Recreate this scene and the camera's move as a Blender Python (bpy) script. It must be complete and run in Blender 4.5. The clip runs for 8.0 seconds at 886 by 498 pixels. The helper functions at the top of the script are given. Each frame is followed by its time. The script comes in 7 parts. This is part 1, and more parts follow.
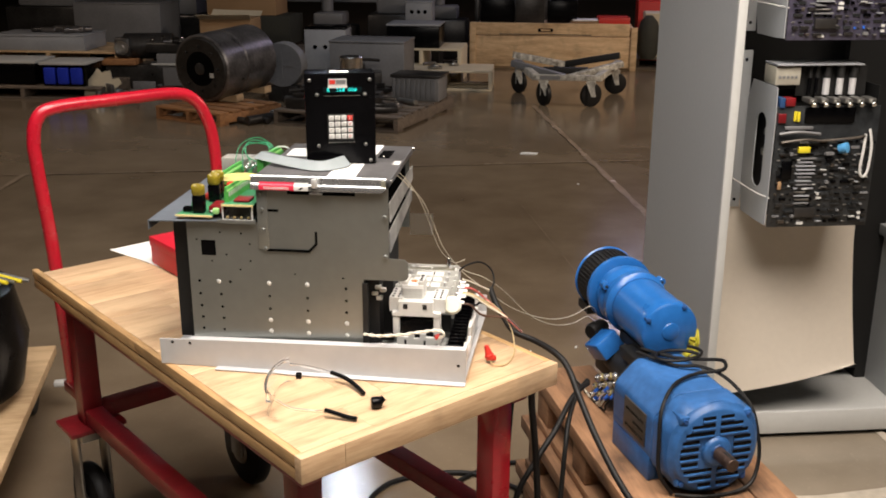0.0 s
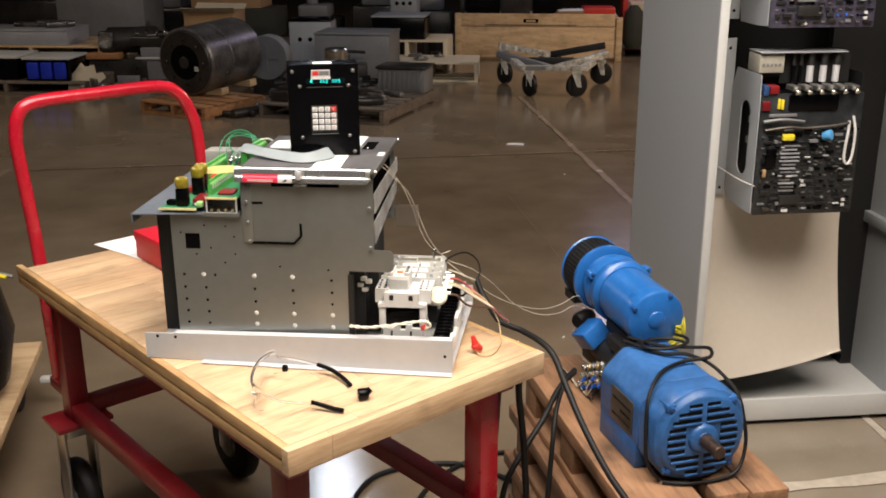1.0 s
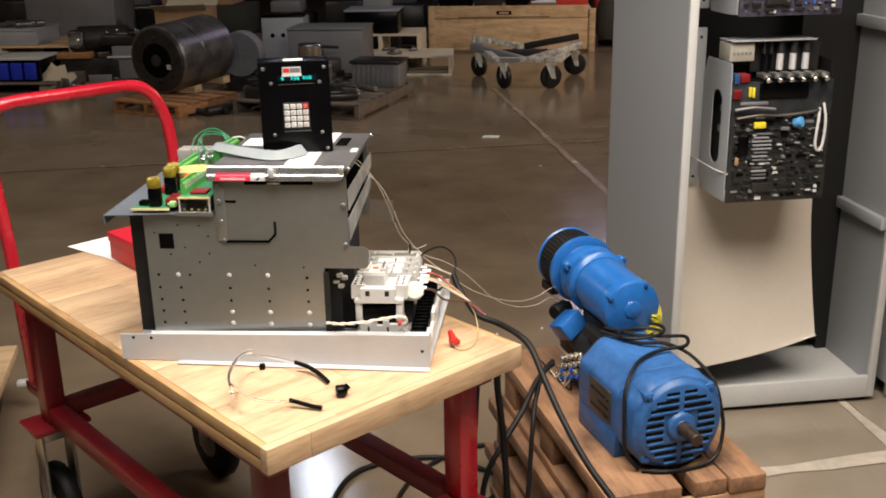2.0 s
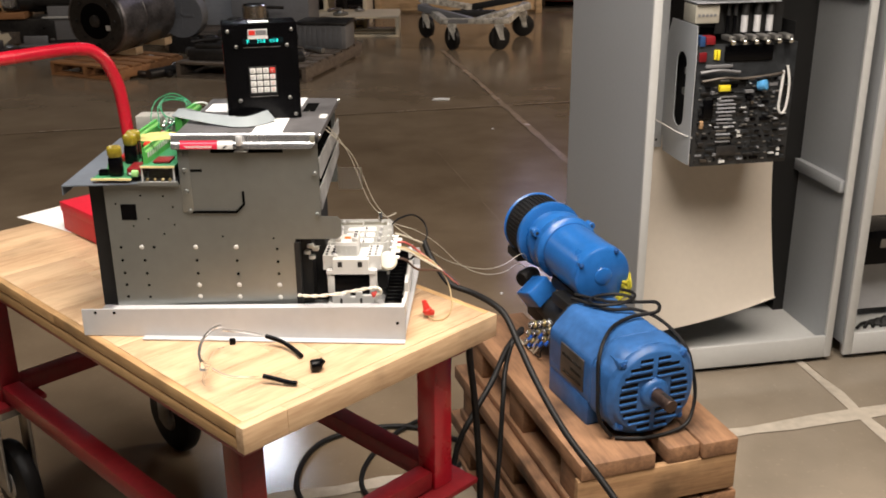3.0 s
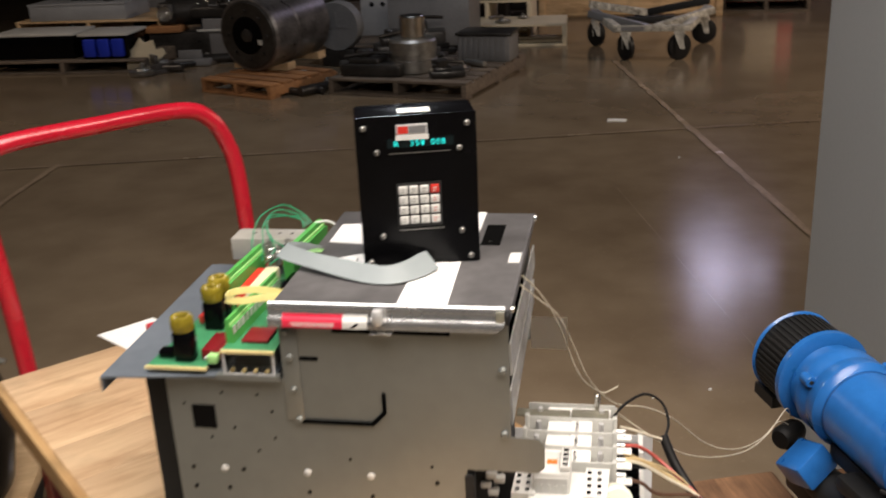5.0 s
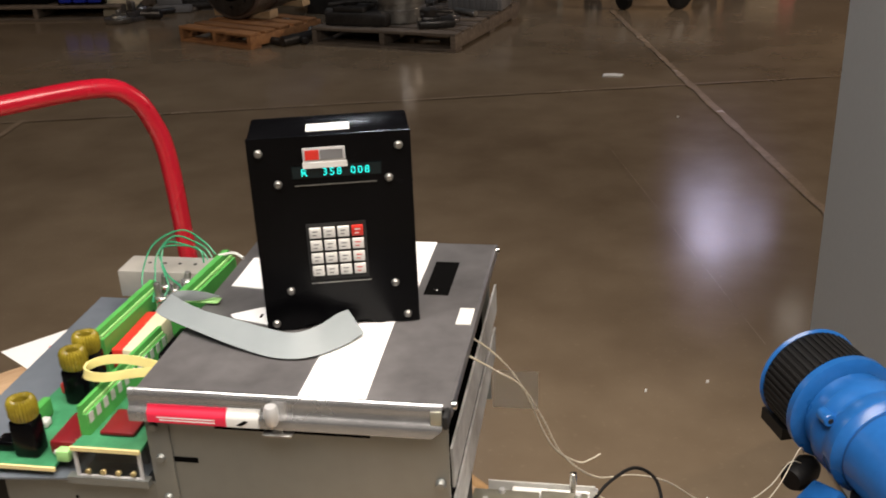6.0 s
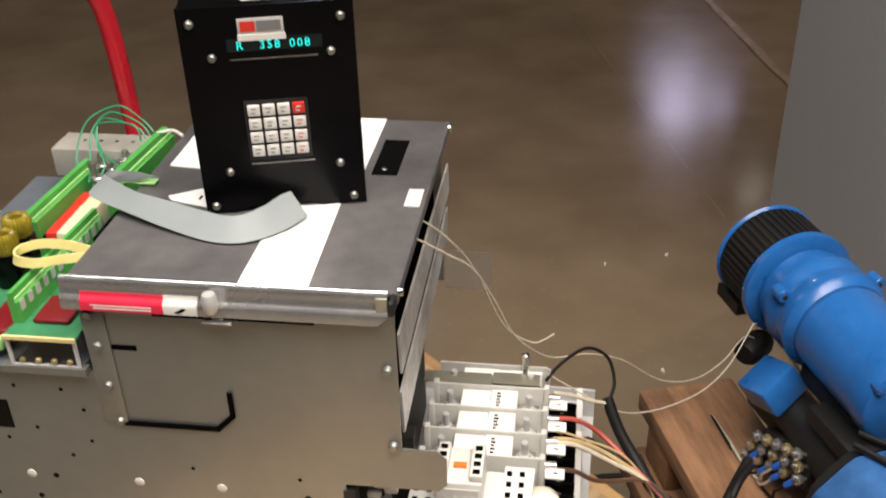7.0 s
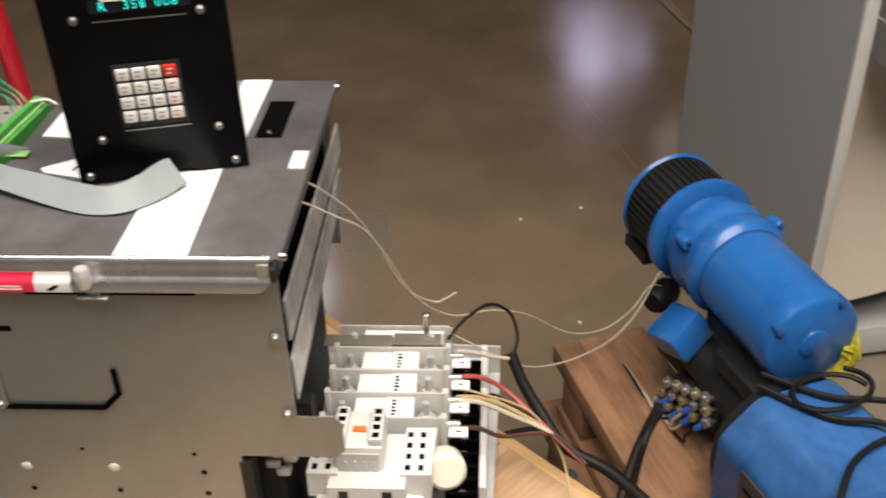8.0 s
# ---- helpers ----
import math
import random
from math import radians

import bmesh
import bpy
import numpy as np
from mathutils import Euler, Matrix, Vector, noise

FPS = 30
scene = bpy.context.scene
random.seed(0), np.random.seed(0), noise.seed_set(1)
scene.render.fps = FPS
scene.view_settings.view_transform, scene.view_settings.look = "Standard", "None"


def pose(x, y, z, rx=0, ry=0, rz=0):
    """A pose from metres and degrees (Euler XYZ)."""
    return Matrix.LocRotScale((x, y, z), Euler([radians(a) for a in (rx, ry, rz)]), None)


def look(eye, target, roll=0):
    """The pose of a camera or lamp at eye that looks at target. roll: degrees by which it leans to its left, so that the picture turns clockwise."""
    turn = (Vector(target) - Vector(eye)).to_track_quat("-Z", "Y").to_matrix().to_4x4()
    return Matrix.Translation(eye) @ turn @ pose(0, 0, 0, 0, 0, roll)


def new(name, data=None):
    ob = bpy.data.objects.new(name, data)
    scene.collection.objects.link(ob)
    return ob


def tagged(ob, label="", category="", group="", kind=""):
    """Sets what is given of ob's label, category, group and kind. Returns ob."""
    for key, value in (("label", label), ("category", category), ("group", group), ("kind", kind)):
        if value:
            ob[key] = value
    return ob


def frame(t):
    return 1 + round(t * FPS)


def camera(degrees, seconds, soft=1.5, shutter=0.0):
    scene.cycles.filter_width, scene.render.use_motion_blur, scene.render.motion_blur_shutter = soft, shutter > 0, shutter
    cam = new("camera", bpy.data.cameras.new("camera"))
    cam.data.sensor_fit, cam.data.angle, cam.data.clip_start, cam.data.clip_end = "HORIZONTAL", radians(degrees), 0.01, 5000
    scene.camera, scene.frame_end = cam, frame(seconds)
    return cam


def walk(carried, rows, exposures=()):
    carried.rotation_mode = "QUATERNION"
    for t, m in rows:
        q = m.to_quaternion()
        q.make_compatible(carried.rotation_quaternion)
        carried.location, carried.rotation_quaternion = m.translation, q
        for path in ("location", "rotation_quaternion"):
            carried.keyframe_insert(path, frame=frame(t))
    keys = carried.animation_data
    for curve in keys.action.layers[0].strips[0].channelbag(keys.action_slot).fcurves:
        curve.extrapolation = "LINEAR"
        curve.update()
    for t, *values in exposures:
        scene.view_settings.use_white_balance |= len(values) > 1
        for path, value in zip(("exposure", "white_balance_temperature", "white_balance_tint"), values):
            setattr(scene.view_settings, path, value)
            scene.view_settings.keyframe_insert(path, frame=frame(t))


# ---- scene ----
cam = camera(47.5, 8.0, 1.8, 0.5)
PATH = [
    (0, (0.007, -0.024, 1.544), (-0.208, 1.871, 0.94), 0.2),
    (0.5, (0.008, -0.024, 1.542), (-0.188, 1.869, 0.928), 0.1),
    (1, (0.012, -0.022, 1.541), (-0.179, 1.87, 0.922), -0.2),
    (2.3, (0.019, -0.022, 1.544), (-0.106, 1.866, 0.896), -1.2),
    (2.5, (0.011, -0.007, 1.536), (-0.088, 1.87, 0.854), -1.0),
    (3, (-0.04, 0.024, 1.54), (-0.077, 1.896, 0.836), -0.5),
    (3.5, (-0.115, 0.098, 1.53), (-0.091, 1.959, 0.799), -1.0),
    (3.8, (-0.097, 0.195, 1.504), (-0.203, 2.046, 0.754), -2.1),
    (4, (-0.079, 0.302, 1.513), (-0.278, 2.135, 0.737), -2.4),
    (4.2, (-0.069, 0.383, 1.524), (-0.342, 2.221, 0.783), -1.8),
    (4.5, (-0.079, 0.517, 1.525), (-0.429, 2.354, 0.816), -1.2),
    (4.8, (-0.148, 0.683, 1.511), (-0.488, 2.527, 0.817), -1.6),
    (5, (-0.182, 0.778, 1.531), (-0.519, 2.621, 0.831), -2.7),
    (5.2, (-0.185, 0.859, 1.533), (-0.487, 2.691, 0.787), -3.9),
    (6.3, (-0.167, 1.092, 1.522), (-0.48, 2.876, 0.673), -1.6),
    (6.5, (-0.166, 1.093, 1.523), (-0.447, 2.85, 0.611), -1.5),
    (7, (-0.164, 1.106, 1.515), (-0.411, 2.802, 0.485), -1.6),
    (7.5, (-0.156, 1.115, 1.509), (-0.369, 2.789, 0.436), -1.6),
    (8, (-0.135, 1.121, 1.505), (-0.236, 2.789, 0.407), -1.6),
]
walk(cam, [(t, look(eye, target, roll)) for t, eye, target, roll in PATH],
     [(0.0, -0.03), (3.0, -0.02), (4.0, -0.12), (5.0, -0.28), (6.5, -0.36), (8.0, -0.46)])

# ---- light ----
world = bpy.data.worlds.new("world")
scene.world = world
world.use_nodes = True
world.node_tree.nodes["Background"].inputs[0].default_value = (0.9, 0.85, 0.75, 1)
world.node_tree.nodes["Background"].inputs[1].default_value = 0.006


def bay_or_fill_light(x, y, z, size, watts, colour):
    data = bpy.data.lights.new("bay_or_fill_light", "AREA")
    data.shape, data.size, data.energy, data.color = "DISK", size, watts, colour
    ob = new("bay_or_fill_light", data)
    ob.matrix_world = pose(x, y, z)
    return ob


WARM, COOL = (1.0, 0.88, 0.77), (0.76, 0.70, 1.0)
NEUTRAL, PALE, AMBER = (1.0, 0.94, 0.89), (0.84, 0.90, 1.0), (1.0, 0.80, 0.63)
# lamps at ceiling height; the cool ones mirror in the polished floor
for lamp in (
    (1.02, 12.65, 3.4, 0.58, 15, COOL),
    (1.56, 13.0, 3.4, 0.44, 5.5, COOL),
    (1.05, 13.9, 3.4, 0.90, 9, COOL),
    (1.68, 10.6, 3.4, 0.26, 1.6, WARM),
    (-1.8, 8.0, 3.4, 0.34, 28, PALE),
    (0.70, 0.82, 3.3, 2.3, 192, WARM),
    # added fill: no known fixtures, they brighten the cart's left and the background
    (-0.90, 1.2, 3.4, 1.8, 94, NEUTRAL),
    (5.2, 7.4, 3.4, 0.9, 410, AMBER),
    (-6.2, 6.6, 3.4, 0.9, 60, AMBER),
):
    bay_or_fill_light(*lamp)


# ---- materials ----
def mat(name, base, rough=0.5, metal=0.0, vary=0.18, scale=6.0, fine=60.0, bump=0.05, second=None, spec=0.5, stretch=(1, 1, 1), object_random=0.0,
        rough_vary=0.1, coat=0.0):
    """A surface with two scales of variation in colour and gloss, and a fine relief."""
    m = bpy.data.materials.new(name)
    m.use_nodes = True
    n, l = m.node_tree.nodes, m.node_tree.links
    b = n["Principled BSDF"]
    b.inputs["Metallic"].default_value = metal
    b.inputs["Specular IOR Level"].default_value = spec
    b.inputs["Coat Weight"].default_value = coat
    tc = n.new("ShaderNodeTexCoord")
    mp = n.new("ShaderNodeMapping")
    mp.inputs["Scale"].default_value = stretch
    l.new(tc.outputs["Object"], mp.inputs["Vector"])
    big, small = n.new("ShaderNodeTexNoise"), n.new("ShaderNodeTexNoise")
    big.inputs["Scale"].default_value, small.inputs["Scale"].default_value = scale, fine
    big.inputs["Detail"].default_value, small.inputs["Detail"].default_value = 4, 3
    for t in (big, small):
        l.new(mp.outputs["Vector"], t.inputs["Vector"])
    mix = n.new("ShaderNodeMix")
    mix.data_type = "FLOAT"
    mix.inputs[0].default_value = 0.35
    l.new(big.outputs["Fac"], mix.inputs[2])
    l.new(small.outputs["Fac"], mix.inputs[3])
    ramp = n.new("ShaderNodeValToRGB")
    lo = [c * (1 - vary) for c in base]
    hi = [min(1, c * (1 + vary)) for c in (second or base)]
    ramp.color_ramp.elements[0].position, ramp.color_ramp.elements[1].position = 0.3, 0.7
    ramp.color_ramp.elements[0].color, ramp.color_ramp.elements[1].color = (*lo, 1), (*hi, 1)
    l.new(mix.outputs[0], ramp.inputs["Fac"])
    out = ramp.outputs["Color"]
    if object_random:
        info = n.new("ShaderNodeObjectInfo")
        hsv = n.new("ShaderNodeHueSaturation")
        mr = n.new("ShaderNodeMapRange")
        mr.inputs["To Min"].default_value, mr.inputs["To Max"].default_value = 1 - object_random, 1 + object_random
        l.new(info.outputs["Random"], mr.inputs["Value"])
        l.new(mr.outputs["Result"], hsv.inputs["Value"])
        l.new(out, hsv.inputs["Color"])
        out = hsv.outputs["Color"]
    l.new(out, b.inputs["Base Color"])
    rr = n.new("ShaderNodeMapRange")
    rr.inputs["To Min"].default_value, rr.inputs["To Max"].default_value = max(0.02, rough - rough_vary), min(1, rough + rough_vary)
    l.new(big.outputs["Fac"], rr.inputs["Value"])
    l.new(rr.outputs["Result"], b.inputs["Roughness"])
    if bump:
        bp = n.new("ShaderNodeBump")
        bp.inputs["Strength"].default_value, bp.inputs["Distance"].default_value = bump, 0.004
        l.new(small.outputs["Fac"], bp.inputs["Height"])
        l.new(bp.outputs["Normal"], b.inputs["Normal"])
    return m


def wood(name, base, dark, rough=0.5, along="X", ring=14.0, vary=0.12, blotch=0.25, bump=0.15, low=0.3, high=0.62, streaks=False):
    """Wood with grain along one axis of its own object, streaks and dark stains."""
    m = bpy.data.materials.new(name)
    m.use_nodes = True
    n, l = m.node_tree.nodes, m.node_tree.links
    b = n["Principled BSDF"]
    tc, mp, info = n.new("ShaderNodeTexCoord"), n.new("ShaderNodeMapping"), n.new("ShaderNodeObjectInfo")
    mp.inputs["Scale"].default_value = {"X": (1.2, ring, ring), "Y": (ring, 1.2, ring), "Z": (ring, ring, 1.2)}[along]
    off = n.new("ShaderNodeCombineXYZ")
    mul = n.new("ShaderNodeMath")
    mul.operation = "MULTIPLY"
    mul.inputs[1].default_value = 40
    l.new(info.outputs["Random"], mul.inputs[0])
    for i in range(3):
        l.new(mul.outputs[0], off.inputs[i])
    l.new(off.outputs[0], mp.inputs["Location"])
    l.new(tc.outputs["Object"], mp.inputs["Vector"])
    grain, fine, spot = n.new("ShaderNodeTexNoise"), n.new("ShaderNodeTexNoise"), n.new("ShaderNodeTexNoise")
    grain.inputs["Scale"].default_value, grain.inputs["Detail"].default_value, grain.inputs["Distortion"].default_value = 2.2, 5, 0.6
    fine.inputs["Scale"].default_value, fine.inputs["Detail"].default_value = 16, 3
    spot.inputs["Scale"].default_value, spot.inputs["Detail"].default_value = 7, 6
    l.new(mp.outputs["Vector"], grain.inputs["Vector"])
    l.new(mp.outputs["Vector"], fine.inputs["Vector"])
    l.new((mp.outputs["Vector"] if streaks else tc.outputs["Object"]), spot.inputs["Vector"])
    if streaks:
        spot.inputs["Scale"].default_value, spot.inputs["Distortion"].default_value = 0.9, 1.2
    mix = n.new("ShaderNodeMix")
    mix.data_type = "FLOAT"
    mix.inputs[0].default_value = 0.35
    l.new(grain.outputs["Fac"], mix.inputs[2])
    l.new(fine.outputs["Fac"], mix.inputs[3])
    ramp = n.new("ShaderNodeValToRGB")
    ramp.color_ramp.elements[0].position, ramp.color_ramp.elements[1].position = low, high
    ramp.color_ramp.elements[0].color, ramp.color_ramp.elements[1].color = (*dark, 1), (*base, 1)
    l.new(mix.outputs[0], ramp.inputs["Fac"])
    sr = n.new("ShaderNodeMapRange")
    sr.inputs["From Min"].default_value, sr.inputs["From Max"].default_value = 0.52, 0.72
    sr.inputs["To Min"].default_value, sr.inputs["To Max"].default_value = 1.0, 1 - blotch
    l.new(spot.outputs["Fac"], sr.inputs["Value"])
    rv = n.new("ShaderNodeMapRange")
    rv.inputs["To Min"].default_value, rv.inputs["To Max"].default_value = 1 - vary, 1 + vary
    l.new(info.outputs["Random"], rv.inputs["Value"])
    mm = n.new("ShaderNodeMath")
    mm.operation = "MULTIPLY"
    l.new(sr.outputs["Result"], mm.inputs[0])
    l.new(rv.outputs["Result"], mm.inputs[1])
    hsv = n.new("ShaderNodeHueSaturation")
    l.new(ramp.outputs["Color"], hsv.inputs["Color"])
    l.new(mm.outputs[0], hsv.inputs["Value"])
    l.new(hsv.outputs["Color"], b.inputs["Base Color"])
    b.inputs["Roughness"].default_value = rough
    bp = n.new("ShaderNodeBump")
    bp.inputs["Strength"].default_value, bp.inputs["Distance"].default_value = bump, 0.003
    l.new(mix.outputs[0], bp.inputs["Height"])
    l.new(bp.outputs["Normal"], b.inputs["Normal"])
    return m


def floor_material(name, dark, light):
    """Polished, sealed brown concrete: cloudy stains, scuffs and uneven gloss."""
    m = bpy.data.materials.new(name)
    m.use_nodes = True
    n, l = m.node_tree.nodes, m.node_tree.links
    b = n["Principled BSDF"]
    tc = n.new("ShaderNodeTexCoord")
    cloud, mid, fine = n.new("ShaderNodeTexNoise"), n.new("ShaderNodeTexNoise"), n.new("ShaderNodeTexNoise")
    for t, s, d in ((cloud, 0.55, 5), (mid, 3.5, 6), (fine, 55, 3)):
        t.inputs["Scale"].default_value, t.inputs["Detail"].default_value = s, d
        l.new(tc.outputs["Object"], t.inputs["Vector"])
    a = n.new("ShaderNodeMix")
    a.data_type = "FLOAT"
    a.inputs[0].default_value = 0.32
    l.new(cloud.outputs["Fac"], a.inputs[2])
    l.new(mid.outputs["Fac"], a.inputs[3])
    ramp = n.new("ShaderNodeValToRGB")
    e = ramp.color_ramp.elements
    e[0].position, e[1].position = 0.33, 0.67
    e[0].color, e[1].color = (*dark, 1), (*light, 1)
    l.new(a.outputs[0], ramp.inputs["Fac"])
    sp = n.new("ShaderNodeMapRange")
    sp.inputs["From Min"].default_value, sp.inputs["From Max"].default_value = 0.62, 0.72
    sp.inputs["To Min"].default_value, sp.inputs["To Max"].default_value = 1.0, 1.12
    l.new(fine.outputs["Fac"], sp.inputs["Value"])
    hsv = n.new("ShaderNodeHueSaturation")
    l.new(ramp.outputs["Color"], hsv.inputs["Color"])
    l.new(sp.outputs["Result"], hsv.inputs["Value"])
    l.new(hsv.outputs["Color"], b.inputs["Base Color"])
    rr = n.new("ShaderNodeMapRange")
    rr.inputs["To Min"].default_value, rr.inputs["To Max"].default_value = 0.10, 0.22
    l.new(mid.outputs["Fac"], rr.inputs["Value"])
    l.new(rr.outputs["Result"], b.inputs["Roughness"])
    b.inputs["Specular IOR Level"].default_value = 0.55
    bp = n.new("ShaderNodeBump")
    bp.inputs["Strength"].default_value, bp.inputs["Distance"].default_value = 0.05, 0.004
    l.new(mid.outputs["Fac"], bp.inputs["Height"])
    l.new(bp.outputs["Normal"], b.inputs["Normal"])
    return m


def glow(name, colour, strength):
    m = bpy.data.materials.new(name)
    m.use_nodes = True
    b = m.node_tree.nodes["Principled BSDF"]
    b.inputs["Base Color"].default_value = (*[c * 0.2 for c in colour], 1)
    b.inputs["Emission Color"].default_value = (*colour, 1)
    b.inputs["Emission Strength"].default_value = strength
    return m


def clear(name, tint=(1, 1, 1), rough=0.02, ior=1.3):
    m = bpy.data.materials.new(name)
    m.use_nodes = True
    b = m.node_tree.nodes["Principled BSDF"]
    b.inputs["Base Color"].default_value = (*tint, 1)
    b.inputs["Transmission Weight"].default_value = 1
    b.inputs["Roughness"].default_value, b.inputs["IOR"].default_value = rough, ior
    return m


CONCRETE = floor_material("polished_concrete", (0.139, 0.101, 0.066), (0.272, 0.210, 0.143))
PALECONCRETE = floor_material("pale_polished_concrete", (0.165, 0.137, 0.103), (0.345, 0.290, 0.222))
JOINT = mat("joint_filler", (0.44, 0.39, 0.32), 0.6, vary=0.3, scale=3, fine=40)
JOINTDARK = mat("worn_joint_filler", (0.31, 0.235, 0.165), 0.25, vary=0.3, scale=3, fine=40)
HAIRLINE = mat("hairline_joint", (0.235, 0.180, 0.125), 0.2, vary=0.3, scale=3, fine=40)
DARKWALL = mat("dark_painted_block", (0.035, 0.032, 0.03), 0.8, vary=0.3, scale=0.6, fine=9, bump=0.1)
CEILING = mat("dark_roof_deck", (0.03, 0.03, 0.03), 0.85, vary=0.3, scale=0.6)
BOARD = wood("maple_board", (0.61, 0.43, 0.262), (0.395, 0.245, 0.135), 0.46, "X", 11, 0.035, 0.44, 0.25, 0.33, 0.60)
BOARD_LONG = wood("maple_edge_board", (0.58, 0.405, 0.225), (0.38, 0.235, 0.115), 0.48, "Y", 11, 0.05, 0.40, 0.25, 0.30, 0.60)
BOARD_SIDE = wood("worn_orange_edge_board", (0.50, 0.315, 0.145), (0.32, 0.18, 0.075), 0.5, "Y", 11, 0.05, 0.40, 0.25, 0.30, 0.60)
PALLETWOOD = wood("stained_pallet_wood", (0.43, 0.26, 0.13), (0.20, 0.105, 0.048), 0.72, "X", 12, 0.22, 0.55, 0.3)
PALLETWOOD_Y = wood("stained_pallet_wood_long", (0.31, 0.165, 0.085), (0.10, 0.050, 0.026), 0.72, "Y", 9, 0.22, 0.72, 0.3)
GREYPALLET = wood("weathered_pallet_wood", (0.16, 0.125, 0.095), (0.06, 0.047, 0.037), 0.8, "X", 10, 0.25, 0.4, 0.3)
CRATEWOOD = wood("new_crate_wood", (0.70, 0.50, 0.29), (0.44, 0.275, 0.14), 0.65, "X", 8, 0.12, 0.3)
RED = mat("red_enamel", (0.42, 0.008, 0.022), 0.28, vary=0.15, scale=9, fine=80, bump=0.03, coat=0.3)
# Dark red parts; also the cart red with under-top shade put into the colour
DARKRED = mat("dark_and_shaded_red", (0.175, 0.006, 0.010), 0.42, vary=0.3, scale=9, fine=70, bump=0.05)
ZINC = mat("zinc_plated_sheet", (0.300, 0.312, 0.298), 0.36, 0.72, vary=0.10, scale=5, fine=45, bump=0.03, rough_vary=0.08)
ALU = mat("brushed_aluminium", (0.60, 0.60, 0.60), 0.42, 0.45, vary=0.08, scale=6, fine=60, bump=0.02)
SCUFFED = mat("scuffed_bright_sheet", (0.30, 0.30, 0.29), 0.34, 0.55, second=(0.66, 0.66, 0.64), vary=0.25, scale=14, fine=70, bump=0.03)
PALEGREY = mat("pale_grey_paint", (0.50, 0.50, 0.505), 0.4, vary=0.08, scale=5, fine=50, bump=0.02)
DARKPLATE = mat("dark_anodised_plate", (0.17, 0.163, 0.165), 0.36, 0.5, vary=0.3, scale=14, fine=60, bump=0.03, rough_vary=0.14)
BLUEPLATE = mat("grey_blue_steel_plate", (0.20, 0.23, 0.27), 0.36, 0.5, vary=0.15, scale=8)
BLACK = mat("black_plastic", (0.0022, 0.0022, 0.0027), 0.24, vary=0.3, scale=20, fine=120, bump=0.02, spec=0.15)
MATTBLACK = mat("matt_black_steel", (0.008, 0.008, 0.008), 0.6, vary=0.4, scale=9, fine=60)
RUBBER = mat("black_rubber", (0.0065, 0.006, 0.006), 0.55, vary=0.35, scale=16, fine=90, bump=0.08, spec=0.28)
WHITE = mat("white_plastic", (0.64, 0.635, 0.61), 0.4, vary=0.05, scale=30, fine=120, bump=0.0)
OFFWHITE = mat("grey_white_plastic", (0.50, 0.50, 0.48), 0.42, vary=0.08, scale=30, fine=120, bump=0.0)
PAPER = mat("white_paper", (0.82, 0.82, 0.80), 0.7, vary=0.03, scale=8, fine=60, bump=0.02)
TAPE = mat("white_tape", (0.80, 0.80, 0.79), 0.5, vary=0.04, scale=12, fine=60, bump=0.02)
CHROME = mat("bright_metal", (0.72, 0.71, 0.68), 0.22, 1.0, vary=0.1, scale=30, fine=120, bump=0.0)
STEEL = mat("dull_steel", (0.36, 0.35, 0.33), 0.4, 0.9, vary=0.25, scale=20, fine=90)
BRASSY = mat("yellow_zinc", (0.60, 0.50, 0.25), 0.35, 0.8, vary=0.2, scale=20)
BLUE = mat("blue_machine_enamel", (0.013, 0.112, 0.375), 0.30, vary=0.12, scale=9, fine=70, bump=0.06, second=(0.02, 0.13, 0.41), coat=0.2)
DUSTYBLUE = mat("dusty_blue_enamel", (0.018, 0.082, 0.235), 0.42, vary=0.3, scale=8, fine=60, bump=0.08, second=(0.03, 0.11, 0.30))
# Shaded copy of the motor blue: shade of recesses and bolts in the colour
SHADEDBLUE = mat("shaded_blue_casting", (0.012, 0.06, 0.20), 0.45, vary=0.25, scale=9, fine=70, bump=0.08)
RUSTSTEEL = mat("rusty_steel", (0.085, 0.055, 0.043), 0.5, 0.7, vary=0.4, scale=40, fine=160, bump=0.1)
STAINPLATE = mat("stained_plate", (0.075, 0.062, 0.05), 0.45, 0.4, vary=0.5, scale=25, fine=90)
PALEGREEN = mat("pale_green_plastic", (0.32, 0.60, 0.22), 0.4, vary=0.1, scale=30)
CREAM = mat("cream_plastic", (0.66, 0.62, 0.42), 0.45, vary=0.08, scale=30)
YELLOWSLEEVE = mat("yellow_sleeve", (0.78, 0.68, 0.27), 0.5, vary=0.1, scale=40)
FUSEGREY = mat("grey_fuse_plastic", (0.50, 0.50, 0.47), 0.45, vary=0.08, scale=30, fine=120)
BRIGHTWHITE = mat("white_label_plastic", (0.84, 0.83, 0.80), 0.4, vary=0.03, scale=30)
# Black that puts the shade inside openings into the colour
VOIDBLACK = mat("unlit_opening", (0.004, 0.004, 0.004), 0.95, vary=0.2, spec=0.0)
CABGREY = mat("cabinet_grey_enamel", (0.335, 0.35, 0.36), 0.45, vary=0.05, scale=3, fine=70, bump=0.03)
CABEDGE = mat("cabinet_light_enamel", (0.52, 0.525, 0.51), 0.42, vary=0.06, scale=5, fine=70, bump=0.02)
# Near black that puts the unlit depth of the cabinets into the colour
CABDARK = mat("cabinet_unlit_black", (0.005, 0.005, 0.005), 0.6, vary=0.1, scale=4)
BEIGE = mat("beige_back_panel", (0.72, 0.655, 0.565), 0.42, vary=0.05, scale=2.5, fine=50, bump=0.02)
GREENPCB = mat("green_circuit_board", (0.045, 0.21, 0.095), 0.35, vary=0.25, scale=60, fine=220, bump=0.03)
